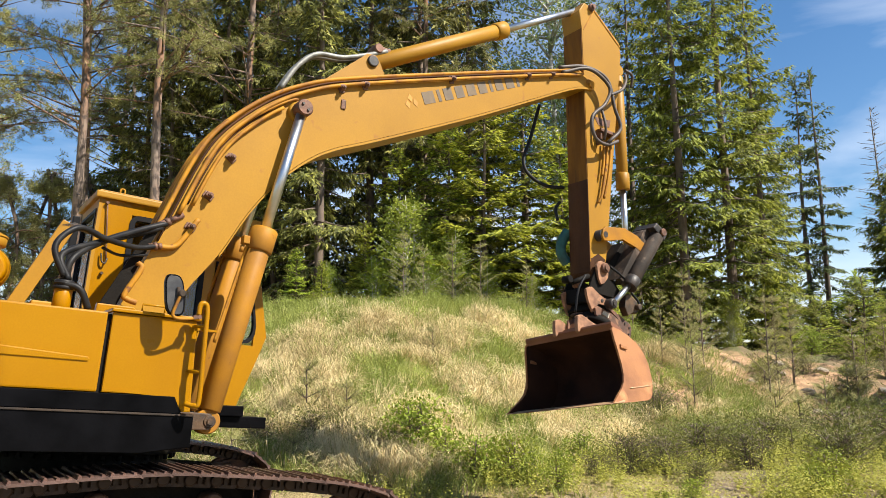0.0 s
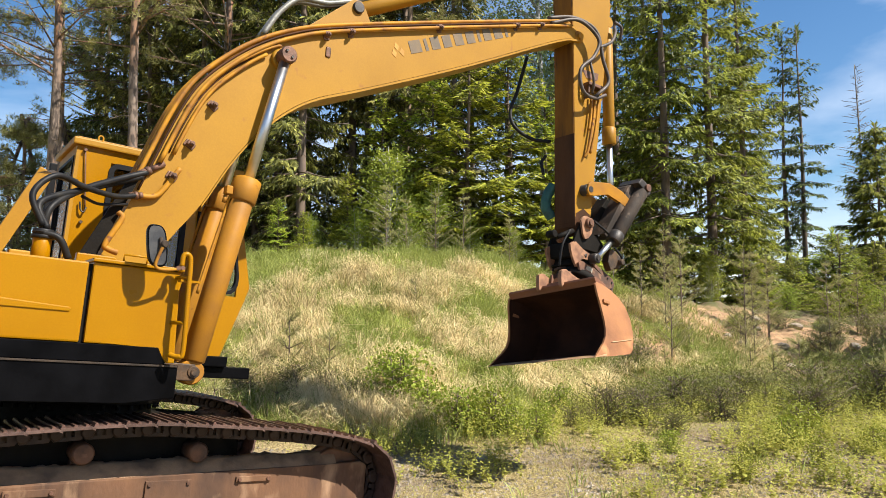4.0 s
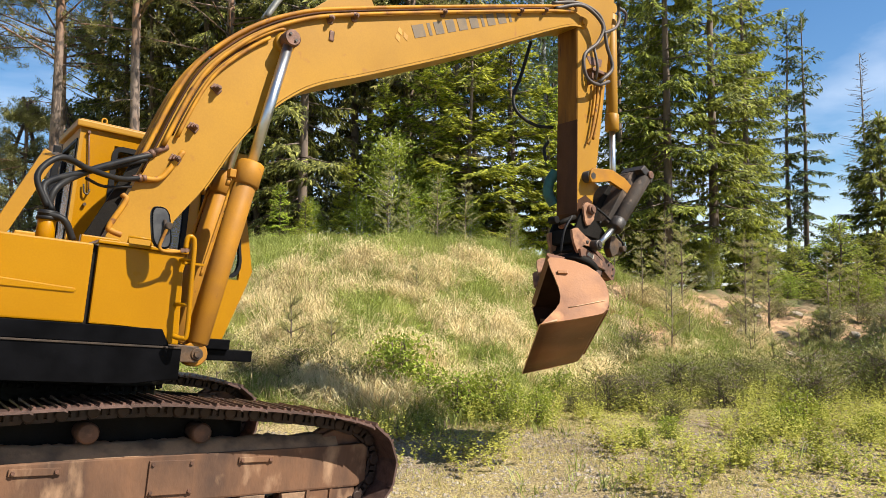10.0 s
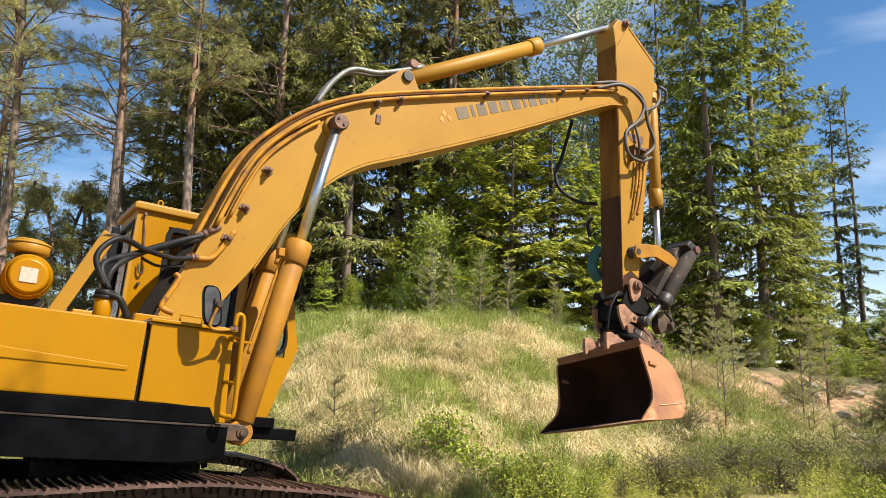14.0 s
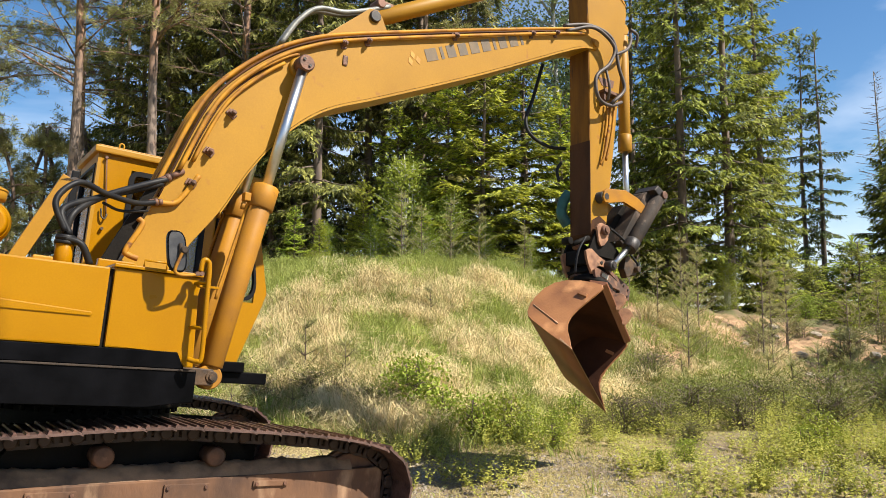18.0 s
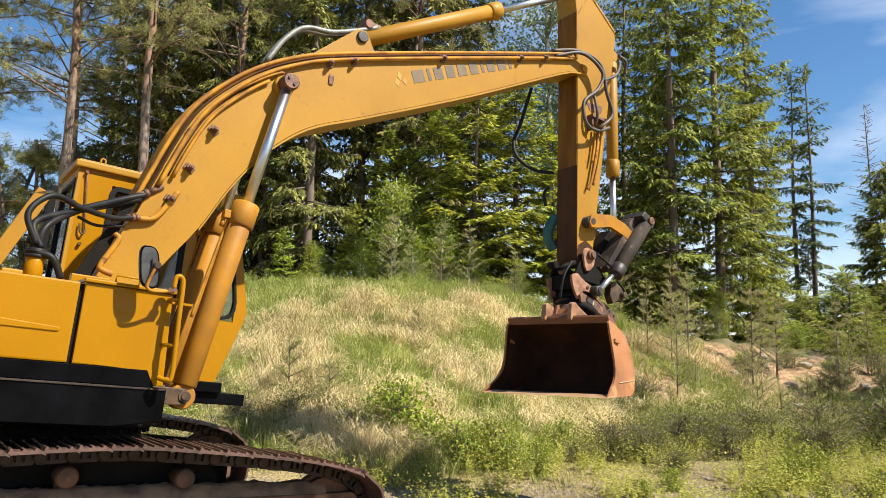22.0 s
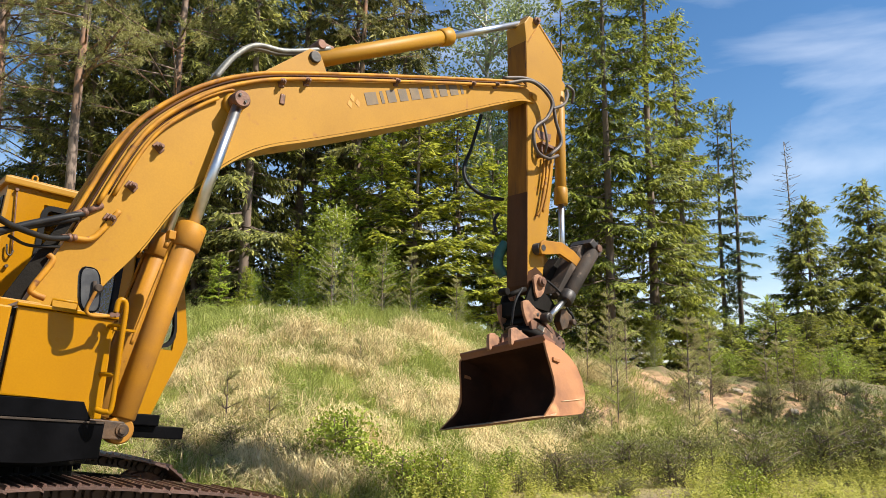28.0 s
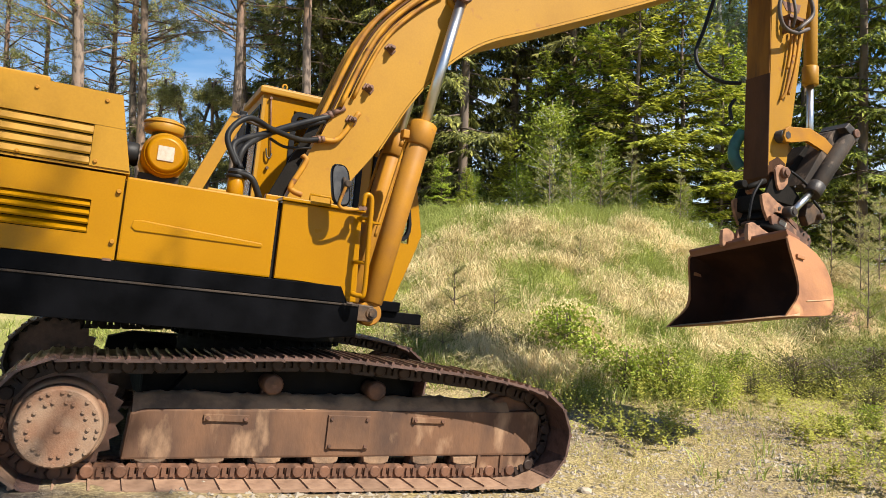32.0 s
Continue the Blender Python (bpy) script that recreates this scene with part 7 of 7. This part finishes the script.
def small_plants(x, y, rs, stems, leaves, tall, leaf, slim=0.55):
    """Low plants: a few leaning stems from one root, each set with leaves that shrink towards the tip."""
    n = len(x) * stems
    px, py = np.repeat(x, stems), np.repeat(y, stems)
    hh = np.repeat(rs.uniform(0.45, 1.25, len(x)), stems) * tall * rs.uniform(0.6, 1.1, n)
    lean = rs.normal(size=(n, 2)) * 0.38
    m = n * leaves
    u = np.tile(np.linspace(0.15, 1.0, leaves), n) + rs.normal(size=m) * 0.04
    i = np.repeat(np.arange(n), leaves)
    gx, gy = px[i] + lean[i, 0] * hh[i] * u ** 1.4, py[i] + lean[i, 1] * hh[i] * u ** 1.4
    base = np.stack([gx, gy, level(px, py)[i] + hh[i] * u], 1)
    a = rs.uniform(0, 6.28, m)
    way = np.stack([np.cos(a), np.sin(a), rs.uniform(-0.15, 0.75, m)], 1)
    size = leaf * (1.15 - 0.55 * u) * rs.uniform(0.7, 1.3, m)
    roll = unit(np.array([0, 0, 1.0]) + rs.normal(size=(m, 3)) * 0.3)
    return blades(base, way, size, size * slim, rs, roll)


x, y = scatter(4300, rs, -1.5, 11, 5.6, 14.0, lambda x, y: np.clip(patches(x, y, 0.7, 2) * 4.2 - 1.95 + 0.36 * np.clip(x - 1.0, 0, 4.5), 0.03, 1) * np.clip((foot_of(x) + 0.6 - y) / 1.0, 0, 1) * np.clip((y - 5.4 - np.clip(2.6 - x, 0, 3) * 0.8) / 1.2, 0, 1))
stuff("weeds", small_plants(x, y, rs, 5, 13, 0.44, 0.043), M_WEED, "yellow-green leafy weeds spreading over the gravel", "weeds")
x, y = scatter(1500, rs, -4.0, 9.5, 10.0, 17.0, lambda x, y: np.clip((y - foot_of(x) + 0.8) / 1.0, 0, 1) * np.clip(patches(x, y, 0.9, 21) * 3.0 - 1.2, 0, 1) * np.where(x > 1, 1.0, 0.5) * bare(x, y))
stuff("slope_plants", small_plants(x, y, rs, 5, 15, 0.5, 0.055), M_LEAF, "pale green leafy plants on the slope", "plants")
x, y = scatter(2000, rs, 2.0, 18, 11.5, 25, lambda x, y: np.clip((y - foot_of(x) + 1.4) / 1.0, 0, 1) * np.clip(patches(x, y, 1.2, 12) * 4.0 - 1.6, 0, 1) * np.where((x > 5.8) & (y > 14.0), 0.3, 0.7) * bare(x, y) ** 2)
stuff("heather", leafy_tufts(x, y, rs, 70, 0.3, 0.17, 0.06, 0.2, 1.2), M_HEATHER, "brownish heather on the slope", "heather")
x, y = scatter(700, rs, -7, 8, 10.5, 20, lambda x, y: on_mound(x, y) * 0.6)
stuff("herbs", leafy_tufts(x, y, rs, 26, 0.3, 0.09, 0.06), M_GRASS, "leafy herbs among the straw", "herbs")

M_DRY = foliage("dry_yard_grass", (0.25, 0.22, 0.065), (0.58, 0.50, 0.20), 0.2, vary=0.0, rough=0.7)
x, y = scatter(7800, rs, -1.6, 9, 5.4, 13.0, lambda x, y: np.clip(patches(x, y, 0.7, 31) * 2.8 - 0.55, 0.25, 1) * np.clip((foot_of(x) + 0.4 - y) / 1.0, 0, 1) * np.clip((y - 5.3 - np.clip(0.7 - x, 0, 3) * 1.1) / 1.2, 0, 1))
stuff("dry_grass", grass_quads(x, y, rs, 0.1, 0.0065, clump=9, spread=0.11, flop=0.9, lean=1.4, slope=(0, 0)), M_DRY, "short dry grass over the yard", "grass")

# dark heathery shrubs and shaded ferns at the foot of the slopes
M_SHRUB = foliage("dark_olive_shrub_needles", (0.07, 0.085, 0.02), (0.26, 0.262, 0.06), 0.3)
dark = make_leafy(43, 0.75, 0.62, "dark olive heathery shrub at the foot of the slope", name="bush", leaves=2300, leaf=0.062, low=0.02, stems=7, mat=M_SHRUB, bark=M_BARK, slim=0.2, upright=1.0)
tagged(dark, category="bush", group="dark shrubs on the slope")
stand(dark, [(2.75, 11.3, 0.9, 0), (3.4, 11.2, 1.0, 70), (4.2, 11.9, 1.15, 150), (4.6, 12.7, 1.1, 220), (4.2, 15.0, 1.0, 300), (4.7, 11.2, 0.95, 110), (5.7, 10.9, 1.1, 260), (6.4, 11.9, 1.2, 20), (7.3, 11.8, 1.3, 330), (6.0, 14.0, 1.0, 200),
             (7.9, 13.2, 1.2, 60), (3.4, 10.2, 0.6, 250), (7.0, 14.4, 0.9, 10), (3.8, 13.0, 0.6, 280), (-1.5, 11.1, 0.7, 30), (-1.0, 10.8, 0.7, 170), (-2.0, 11.3, 0.8, 240), (-2.7, 11.0, 0.8, 75), (-3.0, 11.7, 0.6, 20), (-1.7, 11.6, 0.55, 290), (-3.6, 11.9, 0.8, 330), (2.2, 11.1, 0.6, 310), (5.5, 12.7, 1.2, 200), (9.2, 13.9, 1.3, 130),
             (8.0, 17.9, 0.9, 50), (9.4, 17.2, 0.8, 190), (10.6, 18.9, 1.0, 250), (11.9, 18.6, 0.9, 20), (10.0, 20.1, 0.8, 120), (12.4, 20.4, 1.1, 300), (13.4, 19.0, 1.2, 80), (8.7, 11.0, 1.7, 10), (9.7, 12.3, 1.8, 130), (8.4, 12.4, 1.5, 240), (9.8, 11.0, 1.6, 350)])

# bushes along the foot of the mound
bush = make_leafy(41, 0.95, 0.5, "low yellow-green birch bush at the foot of the mound", name="bush", leaves=1350, leaf=0.066, low=0.04, stems=4, mat=M_BUSH, bark=M_BARK)
tagged(bush, category="bush", group="bushes at the foot of the mound")
stand(bush, [(-0.4, 10.9, 0.95, 0), (0.0, 10.7, 0.7, 60), (0.5, 10.5, 0.75, 140), (0.95, 10.5, 0.8, 220), (1.2, 10.3, 0.5, 300), (-0.6, 11.5, 0.6, 20), (1.7, 11.0, 0.45, 100),
             (1.5, 9.9, 0.45, 30), (3.0, 9.0, 0.35, 280), (4.6, 9.3, 0.5, 330), (5.0, 9.7, 0.6, 110), (3.3, 7.7, 0.34, 40), (4.5, 8.3, 0.4, 190), (2.5, 8.5, 0.3, 250), (5.4, 8.8, 0.42, 20), (3.9, 8.7, 0.3, 140), (2.9, 15.2, 0.5, 80), (6.1, 17.4, 0.55, 170)])
green = make_leafy(42, 1.0, 0.55, "green leafy shrub on the mound", name="bush", leaves=1500, leaf=0.065, low=0.05, stems=4, mat=M_LEAF, bark=M_BARK)
tagged(green, category="bush", group="shrubs on the mound")
stand(green, [(2.2, 11.9, 0.5, 0), (1.9, 12.4, 0.6, 200), (5.6, 15.2, 0.8, 90), (-2.6, 10.7, 0.6, 30), (-3.4, 10.9, 0.7, 160), (-1.7, 10.5, 0.55, 250), (2.9, 17.6, 0.9, 300), (-0.2, 19.0, 0.9, 60), (1.5, 18.9, 0.8, 190), (4.5, 19.6, 0.9, 110), (-3.4, 19.2, 1.0, 230), (-5.0, 19.5, 1.1, 10),
              (6.8, 20.5, 0.8, 140), (8.6, 19.8, 0.8, 70), (11.0, 20.0, 0.7, 30), (7.9, 16.4, 0.6, 120), (6.3, 15.0, 0.7, 260), (9.9, 16.0, 0.6, 330), (12.0, 17.6, 0.7, 200), (10.5, 21.5, 0.7, 200), (13.2, 23.4, 2.0, 20), (14.4, 23.9, 2.3, 140), (15.5, 24.6, 2.0, 250), (12.3, 24.2, 1.7, 80), (16.7, 25.0, 2.2, 310), (18.2, 26.0, 2.1, 190)])


def make_sapling(seed, h, label, mat):
    rs = np.random.RandomState(seed)
    bm = B()
    tube(bm, [(0, 0, -0.08), (0.02, 0.01, h * 0.5), (0, 0.02, h)], 0.014 + 0.004 * h, seg=6, n=3, taper=0.006)
    q = []
    z = h * 0.22
    while z < h:
        for k in range(5):
            a, L = rs.uniform(0, 6.28), (0.13 + 0.24 * h * (1 - z / h)) * rs.uniform(0.7, 1.2)
            tip = np.array([L * math.cos(a), L * math.sin(a), L * rs.uniform(0.35, 0.9)])
            tube(bm, [(0, 0, z), tuple(tip * 0.5 + np.array([0, 0, z])), tuple(tip + np.array([0, 0, z]))], 0.008, seg=4, n=1, taper=0.004)
            m = int(55 + 60 * L)
            t = rs.uniform(0.25, 1.05, m)
            base = np.outer(t, tip) + np.array([0, 0, z])
            q.append(blades(base, unit(tip) * 0.9 + rs.normal(size=(m, 3)) * 0.6, rs.uniform(0.05, 0.11, m), np.full(m, 0.0085), rs))
        z += (0.16 + 0.05 * h) * rs.uniform(0.8, 1.2)
    m = 60
    q.append(blades(np.stack([np.zeros(m), np.zeros(m), rs.uniform(h * 0.8, h * 1.05, m)], 1), rs.normal(size=(m, 3)) * 0.5 + np.array([0, 0, 0.9]), np.full(m, 0.09), np.full(m, 0.007), rs))
    return tree_thing("pine_sapling", label, mesh_of("trunk", bm, M_BARK), quads_mesh("needles", np.concatenate(q), mat), "needles", "pine saplings on the slope")


stand(make_sapling(51, 1.05, "small dull pine sapling standing in the straw", M_SAPLING), [(-2.22, 11.85, 1.0, 0), (-1.5, 11.5, 0.75, 90), (-0.2, 15.0, 0.7, 180), (-3.3, 11.4, 0.6, 30), (-2.7, 11.3, 0.55, 250)])
stand(make_sapling(52, 2.6, "dull green pine sapling on the slope", M_SAPLING), [(5.3, 15.6, 0.75, 0), (5.45, 18.2, 0.95, 15), (5.7, 17.1, 1.05, 75), (6.7, 18.8, 1.2, 140), (7.5, 16.9, 1.25, 230), (9.0, 18.9, 1.15, 320), (-0.5, 19.1, 0.9, 40), (0.3, 19.3, 1.0, 160), (7.3, 16.0, 0.9, 60), (8.6, 18.0, 0.9, 20), (6.9, 19.4, 1.1, 10), (5.4, 20.6, 1.1, 130), (9.2, 20.2, 1.1, 200), (11.2, 19.4, 0.9, 270), (7.2, 21.6, 1.2, 20), (11.8, 21.0, 1.0, 90), (4.4, 19.4, 0.9, 310), (12.6, 19.6, 0.9, 170),
                                                                                (3.6, 18.4, 0.8, 50), (-1.0, 18.8, 1.1, 100), (1.0, 18.6, 0.9, 220), (13.6, 22.5, 0.9, 0), (2.2, 18.9, 0.75, 280)])
stand(make_sapling(53, 0.8, "knee-high pine sapling in the heather", M_SAPLING), [(7.0, 15.6, 1.0, 0), (8.4, 16.2, 1.0, 40), (9.6, 15.4, 1.2, 80), (10.4, 16.6, 1.1, 120), (6.0, 16.4, 0.8, 160), (11.6, 15.8, 1.2, 200), (8.9, 14.4, 0.9, 240), (10.9, 14.6, 1.0, 280), (12.4, 16.8, 1.1, 320),
                                                                                  (7.6, 17.4, 1.0, 10), (9.8, 17.8, 1.1, 50), (-2.1, 10.4, 0.7, 90), (-2.9, 10.2, 0.8, 150), (-3.8, 10.5, 0.8, 210), (12.9, 14.6, 1.0, 70), (5.0, 15.2, 0.7, 300),
             (7.4, 11.6, 1.2, 15), (8.2, 12.3, 1.4, 75), (6.7, 12.6, 1.1, 135), (9.0, 13.2, 1.5, 195), (7.8, 13.6, 1.2, 255), (9.8, 14.2, 1.4, 315), (8.6, 15.0, 1.3, 45), (10.4, 15.0, 1.5, 105), (6.4, 11.4, 1.0, 165), (11.2, 16.6, 1.5, 225), (9.2, 16.4, 1.3, 285), (7.2, 15.0, 1.1, 345), (5.8, 12.4, 0.9, 30), (8.0, 10.8, 1.2, 90)])


def stone_mesh(seed, s):
    rs = np.random.RandomState(seed)
    bm = B()
    bmesh.ops.create_icosphere(bm, subdivisions=2, radius=s)
    for v in bm.verts:
        v.co = Vector((v.co.x * 1.2, v.co.y, v.co.z * 0.7)) * (1 + 0.22 * noise.noise(v.co * (2.2 / s) + Vector((seed, 0, 0))))
    return mesh_of("stone", bm, M_STONE)


for k, (x, y, s) in enumerate([(2.3, 12.5, 0.15), (0.46, 8.7, 0.07), (0.66, 8.8, 0.09), (2.83, 8.25, 0.06), (-0.14, 6.05, 0.05), (3.4, 10.9, 0.09), (0.7, 8.9, 0.04), (4.4, 9.6, 0.06), (10.5, 20.4, 0.18), (11.4, 20.8, 0.14), (9.6, 20.9, 0.16), (5.4, 13.6, 0.14), (4.2, 14.2, 0.1), (7.2, 16.6, 0.1), (7.6, 17.3, 0.14), (8.2, 16.2, 0.12), (8.5, 17.6, 0.09), (9.1, 18.4, 0.16), (9.9, 18.9, 0.12), (10.3, 17.9, 0.1), (7.9, 18.8, 0.13), (8.9, 19.3, 0.1), (3.6, 13.4, 0.1), (3.3, 13.9, 0.07), (11.0, 18.4, 0.14)]):
    st = tagged(new("stone", stone_mesh(k, s)), "pale weathered stone lying on the ground", "stone", "stones")
    st.matrix_basis = pose(x, y, height(x, y) + s * 0.25, 0, 0, 40 * k)

# loose gravel in front of the track
rs = np.random.RandomState(9)
n = 17000
px, py = rs.uniform(-2.6, 5.5, n), rs.uniform(3.8, 9.4, n)
ps = rs.uniform(0.008, 0.022, n) * rs.uniform(0.5, 1.5, n) ** 1.6
ph = level(px, py)
corner = np.array([(1, 0, 0), (0, 1, 0), (-1, 0, 0), (0, -1, 0), (0, 0, 0.6)])
v = (corner[None] * rs.uniform(0.7, 1.3, (n, 5, 1))) * ps[:, None, None] + np.stack([px, py, ph], 1)[:, None]
f = (np.array([(0, 1, 4), (1, 2, 4), (2, 3, 4), (3, 0, 4)])[None] + 5 * np.arange(n)[:, None, None]).reshape(-1, 3)
me = bpy.data.meshes.new("gravel")
me.from_pydata(v.reshape(-1, 3).tolist(), [], f.tolist())
me.materials.append(M_PEBBLE)
tagged(new("gravel", me), "loose grey gravel on the yard", "gravel", kind="stuff")


# ---- what moves: the bucket swings right round on its rotor and back again ----
def motions():
    turn = [(0.0, -44.0), (4.6, -43.5), (5.0, -34.0), (5.5, -5.0), (6.0, 26.0), (6.5, 57.0), (7.0, 85.8), (7.5, 116.0), (8.0, 147.4), (8.5, 177.0), (9.0, 210.1), (9.5, 241.0), (10.0, 274.4), (10.5, 303.0),
            (11.0, 315.0), (11.5, 315.5), (14.0, 312.0), (14.5, 277.0), (15.0, 248.0), (15.5, 219.0), (16.0, 190.0), (16.5, 161.0), (17.0, 129.6), (17.5, 99.0), (18.0, 70.5), (18.5, 39.0), (19.0, 12.1), (19.5, -14.0),
            (20.0, -28.5), (20.5, -31.0), (22.0, -32.0), (24.0, -34.0), (24.5, -40.0), (25.0, -44.5), (25.5, -46.0), (28.0, -47.0), (32.0, -47.0)]
    walk(bucket, [(t, rotor_pose(a)) for t, a in turn])


motions()
